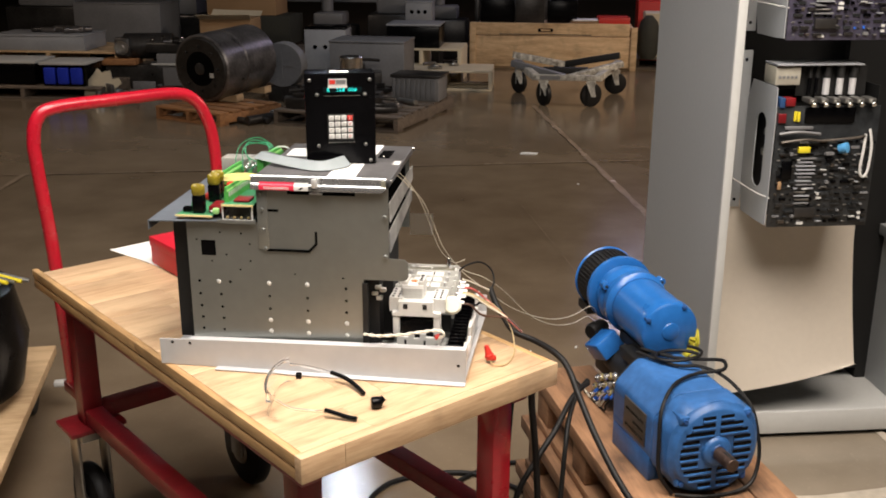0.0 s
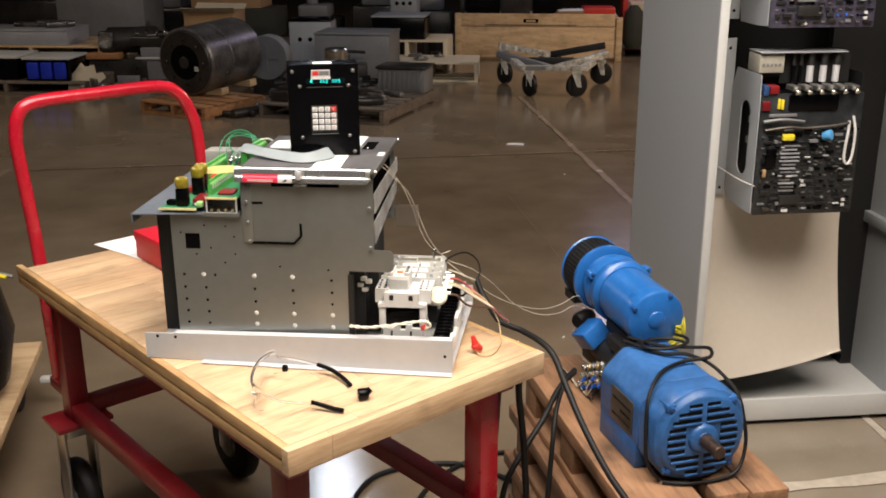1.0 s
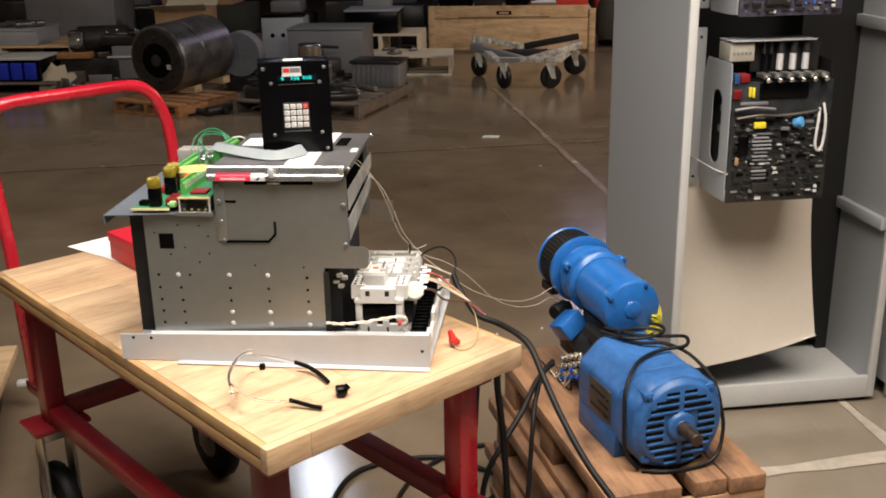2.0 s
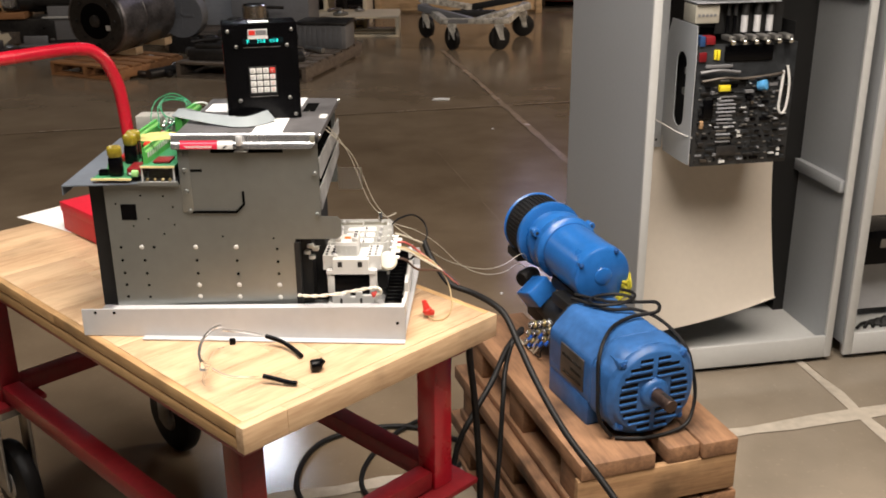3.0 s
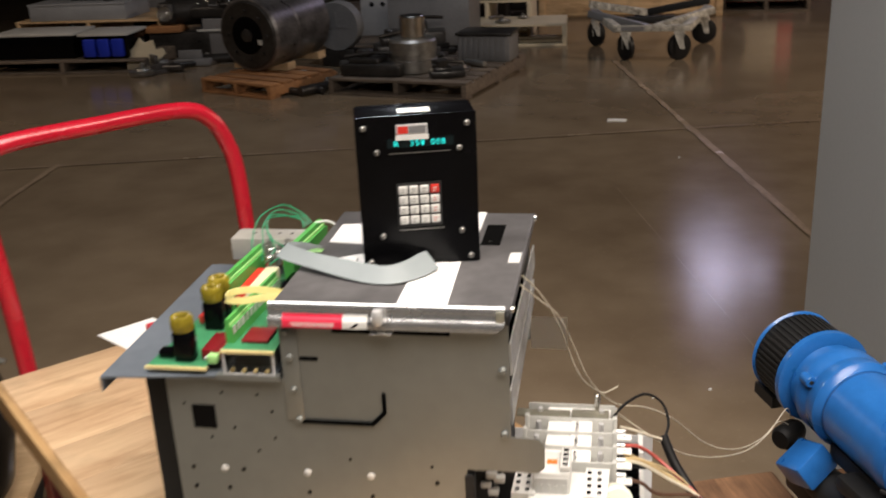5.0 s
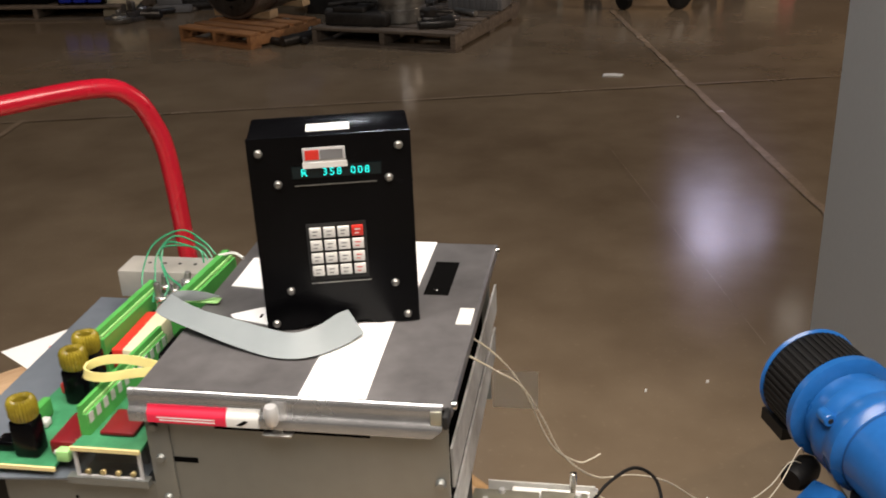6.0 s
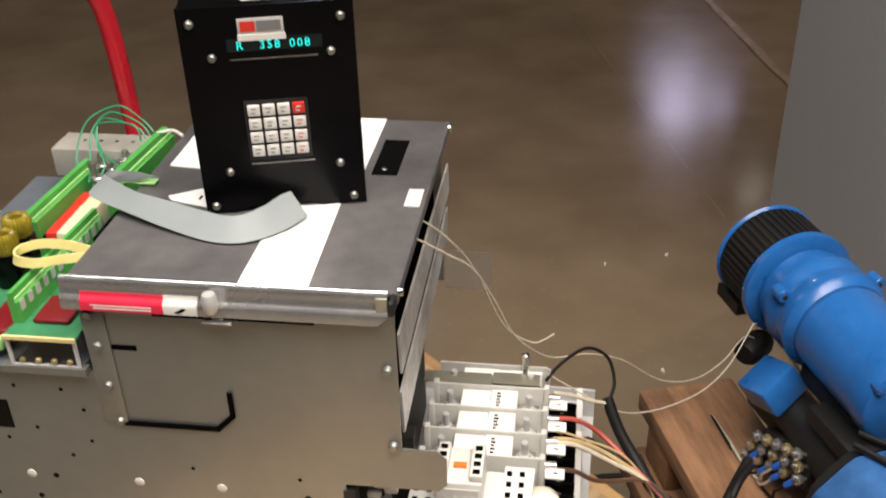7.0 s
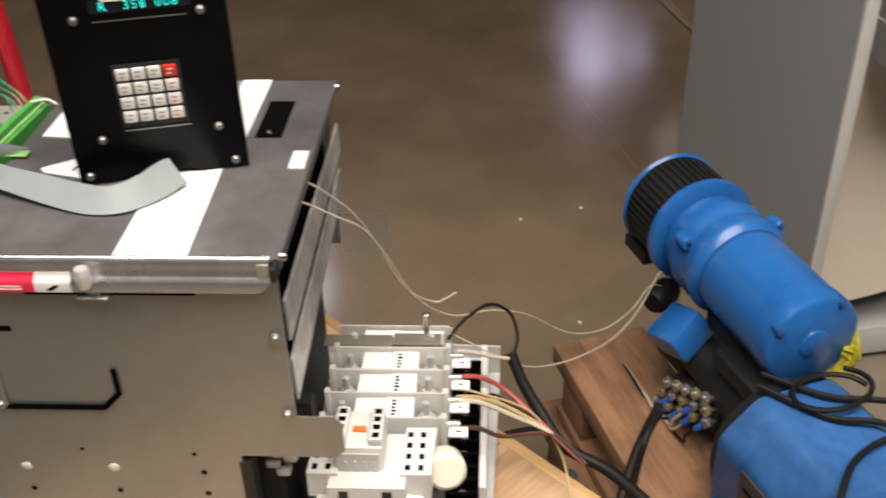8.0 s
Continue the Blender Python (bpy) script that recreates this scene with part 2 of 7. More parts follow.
GREENBLOCK = mat("green_terminal_plastic", (0.075, 0.34, 0.07), 0.4, vary=0.15, scale=30, fine=150)
COVERMETAL = mat("dull_stainless_cover", (0.44, 0.42, 0.38), 0.42, 0.35, vary=0.10, scale=20, fine=80)
PURPLEPCB = mat("violet_grey_circuit_board", (0.060, 0.055, 0.085), 0.35, vary=0.6, scale=40, fine=220, bump=0.1)
CREAMGREY = mat("yellowed_grey_plastic", (0.36, 0.34, 0.28), 0.45, vary=0.1, scale=30)
BLACKPCB = mat("dark_circuit_board", (0.022, 0.024, 0.026), 0.35, vary=0.6, scale=45, fine=260, bump=0.1)
YELLOWCAP = mat("amber_coil_tape", (0.20, 0.155, 0.015), 0.24, vary=0.6, scale=40, fine=120)
YELLOW = mat("yellow_plastic", (0.75, 0.62, 0.03), 0.4, vary=0.12, scale=40)
GREENYELLOW = mat("yellow_green_insulation", (0.42, 0.38, 0.03), 0.45, vary=0.3, scale=60)
YELLOWWIRE = mat("pale_yellow_sleeve", (0.74, 0.62, 0.30), 0.5, vary=0.1, scale=40)
REDPART = mat("red_plastic", (0.55, 0.03, 0.02), 0.4, vary=0.15, scale=40)
REDLABEL = mat("red_label", (0.62, 0.025, 0.06), 0.35, vary=0.08, scale=20)
REDBOX = mat("red_carton", (0.55, 0.012, 0.03), 0.5, vary=0.1, scale=10)
BLUEPART = mat("bright_blue_plastic", (0.02, 0.13, 0.62), 0.4, vary=0.15, scale=40)
NAVYPART = mat("dark_blue_plastic", (0.02, 0.06, 0.16), 0.4, vary=0.15, scale=40)
SKYPART = mat("pale_blue_choke", (0.10, 0.36, 0.68), 0.4, vary=0.1, scale=60)
RIBBON = mat("grey_ribbon_cable", (0.205, 0.232, 0.24), 0.5, vary=0.12, scale=4, fine=30, stretch=(1, 1, 1))
BEIGEWIRE = mat("beige_wire", (0.52, 0.47, 0.37), 0.5, vary=0.1, scale=60)
GREENWIRE = mat("green_wire", (0.02, 0.26, 0.12), 0.4, vary=0.1, scale=60)
REDWIRE = mat("red_wire", (0.40, 0.075, 0.06), 0.45, vary=0.1, scale=60)
OCHREWIRE = mat("ochre_wire", (0.46, 0.34, 0.17), 0.45, vary=0.1, scale=60)
BROWNWIRE = mat("brown_wire", (0.08, 0.04, 0.025), 0.45, vary=0.1, scale=60)
CYAN = glow("display_segments", (0.02, 0.85, 0.75), 1.6)
CLEAR = clear("clear_polycarbonate", (1, 1, 1), 0.02, 1.13)
CARDBOARD = mat("cardboard", (0.36, 0.22, 0.11), 0.75, vary=0.12, scale=4, fine=50)
PALECARD = mat("pale_cardboard", (0.58, 0.50, 0.36), 0.75, vary=0.1, scale=4, fine=50)
TRIM = mat("bright_trim", (0.60, 0.60, 0.60), 0.26, 0.85, vary=0.1, scale=20, fine=90)
SHELLSTEEL = mat("oiled_turned_steel", (0.20, 0.185, 0.18), 0.34, 0.75, vary=0.6, scale=7, fine=50, bump=0.15, rough_vary=0.18)
RUSTWOOD = wood("orange_brown_pallet_wood", (0.36, 0.17, 0.065), (0.16, 0.07, 0.028), 0.75, "X", 10, 0.25, 0.4, 0.3)
GREYMACHINE = mat("grey_machine_paint", (0.17, 0.17, 0.175), 0.45, vary=0.2, scale=4, fine=40)
PALEMACHINE = mat("pale_grey_machine_paint", (0.30, 0.31, 0.33), 0.45, vary=0.15, scale=4, fine=40)
DARKMACHINE = mat("oily_dark_steel", (0.045, 0.042, 0.04), 0.32, 0.5, vary=0.5, scale=5, fine=40, bump=0.1)
BLUEBIN = mat("blue_bin_plastic", (0.01, 0.03, 0.42), 0.4, vary=0.15, scale=8)
DOLLYPAINT = mat("worn_white_paint", (0.10, 0.085, 0.065), 0.5, second=(0.56, 0.54, 0.48), vary=0.35, scale=20, fine=50, bump=0.05)
DARKCLOTH = mat("dark_olive_cover", (0.03, 0.03, 0.022), 0.8, vary=0.3, scale=6)


# ---- builders ----
def finish(ob, smooth):
    if smooth:
        for p in ob.data.polygons:
            p.use_smooth = True
        ob.data.set_sharp_from_angle(angle=radians(38))
    return ob


def part(name, bm, material, parent, label="", smooth=True):
    """Links a bmesh as one mesh object under a thing or a part."""
    me = bpy.data.meshes.new(name)
    bm.to_mesh(me)
    bm.free()
    me.materials.append(material)
    ob = new(name, me)
    ob.parent = parent
    finish(ob, smooth)
    if label:
        ob["label"] = label
    return ob


def thing(name, m, label, category, group="", kind=""):
    ob = new(name)
    ob.empty_display_size = 0.05
    ob.matrix_world = m
    return tagged(ob, label, category, group, kind)


def solo(name, bm, material, m, label, category, group="", kind="", smooth=True):
    """A thing that is one plain mesh."""
    ob = part(name, bm, material, None, "", smooth)
    ob.matrix_world = m
    return tagged(ob, label, category, group, kind)


def B(*boxes, bev=0.0):
    """A bmesh of boxes (x0, y0, z0, x1, y1, z1), bevelled."""
    bm = bmesh.new()
    for b in boxes:
        add_box(bm, *b, bev=bev)
    return bm


def add_box(bm, x0, y0, z0, x1, y1, z1, bev=0.0, m=None):
    t = bmesh.new()
    bmesh.ops.create_cube(t, size=1)
    for v in t.verts:
        v.co = Vector(((x0 + x1) / 2 + v.co.x * (x1 - x0), (y0 + y1) / 2 + v.co.y * (y1 - y0), (z0 + z1) / 2 + v.co.z * (z1 - z0)))
    if bev:
        bmesh.ops.bevel(t, geom=list(t.edges), offset=min(bev, 0.45 * min(abs(x1 - x0), abs(y1 - y0), abs(z1 - z0))), segments=2, affect="EDGES", profile=0.5)
    if m is not None:
        bmesh.ops.transform(t, matrix=m, verts=t.verts)
    join(bm, t)
    return bm


def join(bm, t):
    vs = {v: bm.verts.new(v.co) for v in t.verts}
    for f in t.faces:
        try:
            bm.faces.new([vs[v] for v in f.verts])
        except ValueError:
            pass
    t.free()


def lathe(bm, p0, p1, profile, seg=32, caps=True):
    """A turned body from p0 to p1; profile rows are (share of the way, radius)."""
    p0, p1 = Vector(p0), Vector(p1)
    d = p1 - p0
    q = d.to_track_quat("Z", "Y")
    u, v = q @ Vector((1, 0, 0)), q @ Vector((0, 1, 0))
    rings = []
    for s, r in profile:
        c = p0 + d * s
        rings.append([bm.verts.new(c + (u * math.cos(a) + v * math.sin(a)) * max(r, 1e-5)) for a in (2 * math.pi * k / seg for k in range(seg))])
    for a, b in zip(rings, rings[1:]):
        for k in range(seg):
            bm.faces.new((a[k], a[(k + 1) % seg], b[(k + 1) % seg], b[k]))
    if caps:
        bm.faces.new(list(reversed(rings[0])))
        bm.faces.new(rings[-1])
    return bm


def C(p0, p1, r, seg=20, bev=0.0):
    """A round bar with slightly broken edges."""
    L = max((Vector(p1) - Vector(p0)).length, 1e-6)
    e = min(0.3, (bev or r * 0.12) / L)
    return lathe(bmesh.new(), p0, p1, ((0, r * 0.9), (e, r), (1 - e, r), (1, r * 0.9)), seg)


def smooth_line(points, steps=8):
    """A curve through the points."""
    ps = [Vector(p) for p in points]
    out = []
    for i in range(len(ps) - 1):
        a, b, c, d = ps[max(i - 1, 0)], ps[i], ps[i + 1], ps[min(i + 2, len(ps) - 1)]
        for k in range(steps):
            t = k / steps
            out.append(0.5 * ((2 * b) + (c - a) * t + (2 * a - 5 * b + 4 * c - d) * t * t + (3 * b - a - 3 * c + d) * t ** 3))
    return out + [ps[-1]]


def tube(points, r, seg=8, steps=8, bm=None):
    """A cable or bent pipe through the points."""
    bm = bm or bmesh.new()
    line = smooth_line(points, steps) if steps > 1 else [Vector(p) for p in points]
    up = Vector((0, 0, 1))
    rings = []
    side = None
    for i, p in enumerate(line):
        d = (line[min(i + 1, len(line) - 1)] - line[max(i - 1, 0)]).normalized()
        if side is None:
            side = d.cross(up) if abs(d.z) < 0.95 else d.cross(Vector((1, 0, 0)))
        side = (side - d * side.dot(d)).normalized()
        o = d.cross(side)
        rings.append([bm.verts.new(p + (side * math.cos(a) + o * math.sin(a)) * r) for a in (2 * math.pi * k / seg for k in range(seg))])
    for a, b in zip(rings, rings[1:]):
        for k in range(seg):
            bm.faces.new((a[k], b[k], b[(k + 1) % seg], a[(k + 1) % seg]))
    bm.faces.new(rings[0])
    bm.faces.new(list(reversed(rings[-1])))
    return bm


def prism(outline, y0, y1, bm=None):
    """An outline of (x, z) pushed from y0 to y1."""
    bm = bm or bmesh.new()
    a, b = [bm.verts.new((x, y0, z)) for x, z in outline], [bm.verts.new((x, y1, z)) for x, z in outline]
    bm.faces.new(a)
    bm.faces.new(list(reversed(b)))
    for k in range(len(a)):
        j = (k + 1) % len(a)
        bm.faces.new((a[j], a[k], b[k], b[j]))
    bmesh.ops.recalc_face_normals(bm, faces=bm.faces)
    return bm


def slab(outline, z0, z1, bm=None):
    """An outline of (x, y) pushed from z0 to z1."""
    bm = bm or bmesh.new()
    a, b = [bm.verts.new((x, y, z0)) for x, y in outline], [bm.verts.new((x, y, z1)) for x, y in outline]
    bm.faces.new(list(reversed(a)))
    bm.faces.new(b)
    for k in range(len(a)):
        j = (k + 1) % len(a)
        bm.faces.new((a[k], a[j], b[j], b[k]))
    bmesh.ops.recalc_face_normals(bm, faces=bm.faces)
    return bm


def sheet(rows, thick):
    """A bent sheet: rows of points, given a thickness."""
    bm = bmesh.new()
    g = [[bm.verts.new(p) for p in r] for r in rows]
    for a, b in zip(g, g[1:]):
        for k in range(len(a) - 1):
            bm.faces.new((a[k], a[k + 1], b[k + 1], b[k]))
    bmesh.ops.recalc_face_normals(bm, faces=bm.faces)
    bmesh.ops.solidify(bm, geom=list(bm.faces), thickness=thick)
    return bm


def writing(text, size, material, parent, m, depth=0.0003, name="lettering"):
    """Raised lettering in the built-in font, as a mesh."""
    cu = bpy.data.curves.new(name, "FONT")
    cu.body, cu.size, cu.extrude, cu.align_x, cu.align_y = text, size, depth, "CENTER", "CENTER"
    cu.resolution_u = 2
    tmp = bpy.data.objects.new(name, cu)
    me = bpy.data.meshes.new_from_object(tmp)
    bpy.data.objects.remove(tmp)
    me.materials.append(material)
    ob = new(name, me)
    ob.parent = parent
    ob.matrix_local = m
    return ob

# ---- the hall ----
solo("floor", B((-26, -8, -0.2, 26, 24, 0)), CONCRETE, pose(0, 0, 0), "polished brown concrete floor with pale filled joints", "floor", kind="structure", smooth=False)
for outline in ([(-26, -8), (26, -8), (26, 9.212), (-26, -4.43)], [(1.178, 2.704), (26, 9.217), (26, 10.8), (0.713, 4.75)], [(0.48, 2.522), (1.168, 2.702), (1.0, 3.5), (0.48, 3.36)]):
    solo("floor_slab", slab(outline, -0.05, 0.002), PALECONCRETE, pose(0, 0, 0), "paler slab of polished concrete between the joints", "floor", kind="structure", smooth=False)
for name, box, label in (
    ("wall_north", (-26, 24, -0.2, 26, 24.3, 5.0), "dark far wall of the hall"),
    ("wall_south", (-26, -8.3, -0.2, 26, -8, 5.0), "dark wall of the hall"),
    ("wall_west", (-26.3, -8.3, -0.2, -26, 24.3, 5.0), "dark side wall of the hall"),
    ("wall_east", (26, -8.3, -0.2, 26.3, 24.3, 5.0), "dark side wall of the hall"),
):
    solo(name, B(box), DARKWALL, pose(0, 0, 0), label, "wall", kind="structure", smooth=False)
solo("ceiling", B((-26.3, -8.3, 5.0, 26.3, 24.3, 5.2)), CEILING, pose(0, 0, 0), "dark roof deck over the hall", "ceiling", kind="structure", smooth=False)


def joint(x0, y0, x1, y1, w, seed, material):
    """A filled floor joint with ragged edges, lying on the concrete."""
    rng = random.Random(seed)
    a, b = Vector((x0, y0)), Vector((x1, y1))
    d = (b - a).normalized()
    s = Vector((-d.y, d.x))
    n = max(6, int((b - a).length / 0.12))
    bm = bmesh.new()
    rows = []
    for k in range(n + 1):
        p = a + (b - a) * k / n
        rows.append([bm.verts.new((*(p + s * (w / 2 * q * rng.uniform(0.55, 1.25))), 0.0035 + 0.0006 * seed)) for q in (-1, 1)])
    for r, t in zip(rows, rows[1:]):
        bm.faces.new((r[0], t[0], t[1], r[1]))
    bmesh.ops.recalc_face_normals(bm, faces=bm.faces)
    solo("floor_joint", bm, material, pose(0, 0, 0), "pale filled joint in the concrete floor", "floor joint", kind="structure", smooth=False)


joint(-0.22, 9.30, 0.713, 4.75, 0.045, 1, JOINTDARK)
joint(0.713, 4.75, 1.285, 2.10, 0.04, 2, JOINT)
joint(-0.6, 2.235, 2.2, 2.97, 0.055, 3, JOINT)
joint(-4.5, 5.82, 2.4, 7.45, 0.022, 4, JOINTDARK)
joint(-3.46, 6.1, -3.0, 2.6, 0.035, 5, JOINTDARK)
joint(-0.19, 5.75, 0.30, 3.85, 0.004, 6, HAIRLINE)


# ---- scraps on the floor ----
def scrap(x, y, s, seed, rz):
    rng = random.Random(seed)
    pts = [(math.cos(a) * s * rng.uniform(0.5, 1.0), math.sin(a) * s * 0.5 * rng.uniform(0.5, 1.0)) for a in (k * math.pi / 4 for k in range(8))]
    solo("paper_scrap", slab(pts, 0.0, 0.006), PAPER, pose(x, y, 0.001, 0, 0, rz), "small scrap of white paper on the floor", "litter", group="scraps on the floor", smooth=False)


scrap(-0.183, 7.16, 0.10, 1, 0)
for k, (x, y) in enumerate(((0.158, 6.28), (0.114, 3.62), (-0.060, 3.555), (0.075, 3.079))):
    scrap(x, y, 0.008, 10 + k, 40 * k)

# ---- cart with a butcher-block top ----
CART = pose(-0.372, 1.347, 0, 0, 0, 46.75)
W, L, TOP, THICK = 0.582, 1.208, 0.7515, 0.046
LEGX, LEGY = (0.068, 0.520), (0.109, 1.112)
RAIL = 0.36
cart = thing("platform_cart", CART, "red steel cart with a maple butcher-block top and push handle", "cart")
rng = random.Random(4)
# under-frame, left legs and rails take the darker red that holds their shade
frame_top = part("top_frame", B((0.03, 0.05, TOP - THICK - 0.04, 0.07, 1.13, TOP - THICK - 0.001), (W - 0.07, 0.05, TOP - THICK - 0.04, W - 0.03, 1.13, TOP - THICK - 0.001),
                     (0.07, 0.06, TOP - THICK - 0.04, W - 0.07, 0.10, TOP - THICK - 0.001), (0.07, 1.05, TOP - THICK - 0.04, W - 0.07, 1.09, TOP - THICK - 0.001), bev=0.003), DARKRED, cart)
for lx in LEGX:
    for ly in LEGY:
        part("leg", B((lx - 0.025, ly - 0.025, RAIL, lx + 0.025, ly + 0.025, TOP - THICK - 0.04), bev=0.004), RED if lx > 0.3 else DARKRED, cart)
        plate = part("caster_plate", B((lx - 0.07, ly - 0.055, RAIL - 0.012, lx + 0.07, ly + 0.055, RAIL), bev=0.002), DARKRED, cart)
        cas = part("caster_fork", B((lx - 0.035, ly - 0.02, RAIL - 0.05, lx + 0.035, ly + 0.05, RAIL - 0.012), (lx - 0.042, ly + 0.0, 0.10, lx - 0.032, ly + 0.055, RAIL - 0.03),
                                    (lx + 0.032, ly + 0.0, 0.10, lx + 0.042, ly + 0.055, RAIL - 0.03), bev=0.004), STEEL, cart, "zinc-plated caster fork")
        wheel = part("wheel", lathe(bmesh.new(), (lx - 0.024, ly + 0.035, 0.108), (lx + 0.024, ly + 0.035, 0.108), ((0, 0.08), (0.1, 0.101), (0.3, 0.108), (0.7, 0.108), (0.9, 0.101), (1, 0.08)), 36), RUBBER, cart, "black rubber caster wheel")
        part("hub", C((lx - 0.03, ly + 0.035, 0.108), (lx + 0.03, ly + 0.035, 0.108), 0.04, 24), STEEL, wheel)
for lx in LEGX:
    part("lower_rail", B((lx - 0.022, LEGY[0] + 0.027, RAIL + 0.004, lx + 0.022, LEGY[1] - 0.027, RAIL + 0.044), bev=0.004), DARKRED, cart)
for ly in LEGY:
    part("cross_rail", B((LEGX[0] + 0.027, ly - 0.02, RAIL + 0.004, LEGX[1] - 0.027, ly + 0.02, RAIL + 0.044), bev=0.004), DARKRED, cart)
# push handle
HY = 1.305
pts = [(0.100, HY, 0.36), (0.088, HY, 0.75), (0.073, HY, 0.98), (0.072, HY, 1.045), (0.086, HY, 1.097), (0.130, HY, 1.121), (0.28, HY, 1.125), (0.452, HY, 1.125), (0.510, HY, 1.101), (0.541, HY, 1.05),
       (0.559, HY, 0.97), (0.568, HY, 0.75), (0.572, HY, 0.36)]
part("push_handle", tube(pts, 0.0165, 16, 6), RED, cart, "bent red steel tube")
for lx in (0.100, 0.572):
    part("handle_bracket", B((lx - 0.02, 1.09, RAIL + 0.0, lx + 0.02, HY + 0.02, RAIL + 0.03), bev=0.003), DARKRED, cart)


def board(x0, y0, x1, y1, z0, z1, material, name="board", bev=0.0006):
    cx, cy = (x0 + x1) / 2, (y0 + y1) / 2
    bm = B((x0 - cx, y0 - cy, z0, x1 - cx, y1 - cy, z1), bev=bev)
    ob = part(name, bm, material, cart)
    ob.location = (cx, cy, 0)
    return ob


# boards across the top, a lower layer under them, and edge boards
G = 0.0002
EDGE = 0.014
board(0, 0, 0.085, 0.020 - G, TOP - THICK, TOP, BOARD, bev=0.0012)
board(0.085 + G, 0, W, 0.020 - G, TOP - THICK, TOP - 0.0004, BOARD, bev=0.0012)
y = 0.020
# narrow edge bands of the upper layer
for x0, x1 in ((0, EDGE - G), (W - EDGE + G, W)):
    board(x0, y, x1, 0.62, TOP - THICK * 0.48, TOP - 0.0003, BOARD_SIDE, "edge_board", 0.0012)
    board(x0, 0.62 + G, x1, L, TOP - THICK * 0.48, TOP - 0.0006, BOARD_SIDE, "edge_board", 0.0012)
while y < L - 0.05:
    w = rng.uniform(0.07, 0.15)
    y1 = min(L, y + w) if L - y - w > 0.03 else L
    split = rng.uniform(0.12, 0.44)
    board(EDGE, y, split, y1 - G, TOP - THICK * 0.5, TOP - rng.uniform(0, 0.0004), BOARD)
    board(split + G, y, W - EDGE, y1 - G, TOP - THICK * 0.5, TOP - rng.uniform(0, 0.0004), BOARD)
    y = y1
board(0.001, 0.0205, 0.09, L, TOP - THICK, TOP - THICK * 0.5 - 0.0015, BOARD_SIDE, "edge_board", 0.002)
board(W - 0.09, 0.0205, W - 0.001, L, TOP - THICK, TOP - THICK * 0.5 - 0.0015, BOARD_SIDE, "edge_board", 0.002)
board(0.091, 0.0205, W - 0.091, L - 0.002, TOP - THICK + 0.002, TOP - THICK * 0.5 - 0.0015, BOARD_LONG, "under_board")

# ---- things on the cart ----
# safety glasses lying on their lenses
gl = thing("safety_glasses", pose(-0.392, 1.545, TOP + 0.0008, 0, 0, 6), "clear plastic safety glasses with black temple tips", "safety glasses")
rows = []
for zz in range(7):
    z = 0.0012 + 0.046 * zz / 6
    rows.append([(-0.058 - 0.026 * math.cos(a) ** 0.7 + 0.006 * math.sin(zz * 0.55), 0.074 * math.sin(a), z + 0.006 * abs(math.sin(a)) ** 3) for a in (math.pi * (k / 24 - 0.5) for k in range(25))])
part("lens_shield", sheet(rows, 0.0018), CLEAR, gl, "clear wrap-round lens")
part("brow_bar", tube([(-0.060 - 0.026 * math.cos(a), 0.075 * math.sin(a), 0.047) for a in (math.pi * (k / 8 - 0.5) for k in range(9))], 0.0026, 6, 3), CLEAR, gl, "clear brow rim")
part("nose_piece", B((-0.090, -0.010, 0.003, -0.078, 0.010, 0.022), bev=0.003), CLEAR, gl)
part("nose_pad", B((-0.046, 0.054, 0.018, -0.035, 0.064, 0.030), bev=0.003), BLACK, gl, "small black pad")
for line, tip in ((((-0.058, 0.074, 0.040), (-0.020, 0.082, 0.030), (0.018, 0.088, 0.016)), ((0.014, 0.088, 0.018), (0.040, 0.078, 0.012), (0.062, 0.056, 0.007), (0.079, 0.028, 0.0050))),
                  (((-0.058, -0.074, 0.040), (-0.030, -0.080, 0.028), (0.024, -0.060, 0.012)), ((0.020, -0.054, 0.013), (0.042, -0.060, 0.009), (0.060, -0.066, 0.006), (0.076, -0.070, 0.0048)))):
    part("temple", tube(line, 0.0022, 6, 6), CLEAR, gl)
    part("temple_tip", tube(tip, 0.0042, 8, 6), BLACK, gl, "black rubber tip")
# knurled knob
kn = thing("hand_knob", pose(-0.285, 1.538, TOP + 0.0005, 0, 0, 20), "small black plastic hand knob lying on the cart top", "knob")
part("knob_body", lathe(bmesh.new(), (-0.010, 0, 0.0105), (0.009, 0, 0.0105), ((0, 0.008), (0.12, 0.0105), (0.8, 0.0105), (1, 0.008)), 12), BLACK, kn)
part("knob_stem", C((0.006, 0, 0.012), (0.013, 0.002, 0.0175), 0.006, 12), BLACK, kn)
# red wire nut and its pigtail
wn = thing("wire_connector", pose(-0.107, 1.755, TOP + 0.0005, 0, 0, 12), "red twist-on wire connector on a loose wire", "wire connector")
part("connector_cap", lathe(bmesh.new(), (0.004, -0.003, 0.0085), (-0.004, 0.002, 0.034), ((0, 0.0085), (0.3, 0.0095), (0.36, 0.0075), (1, 0.0038)), 14), REDPART, wn)
part("connector_wing", B((0.002, -0.003, 0.003, 0.016, 0.004, 0.014), bev=0.003), REDPART, wn)
tie = thing("loose_wire", pose(0, 0, 0), "thin brown wire curling over the cart top", "wire")
part("wire", tube([(-0.103, 1.748, 0.758), (-0.092, 1.736, 0.755), (-0.072, 1.745, 0.754), (-0.060, 1.79, 0.754), (-0.060, 1.825, 0.762), (-0.070, 1.85, 0.790), (-0.10, 1.865, 0.825), (-0.150, 1.862, 0.850), (-0.168, 1.860, 0.856)], 0.0012, 6), OCHREWIRE, tie)
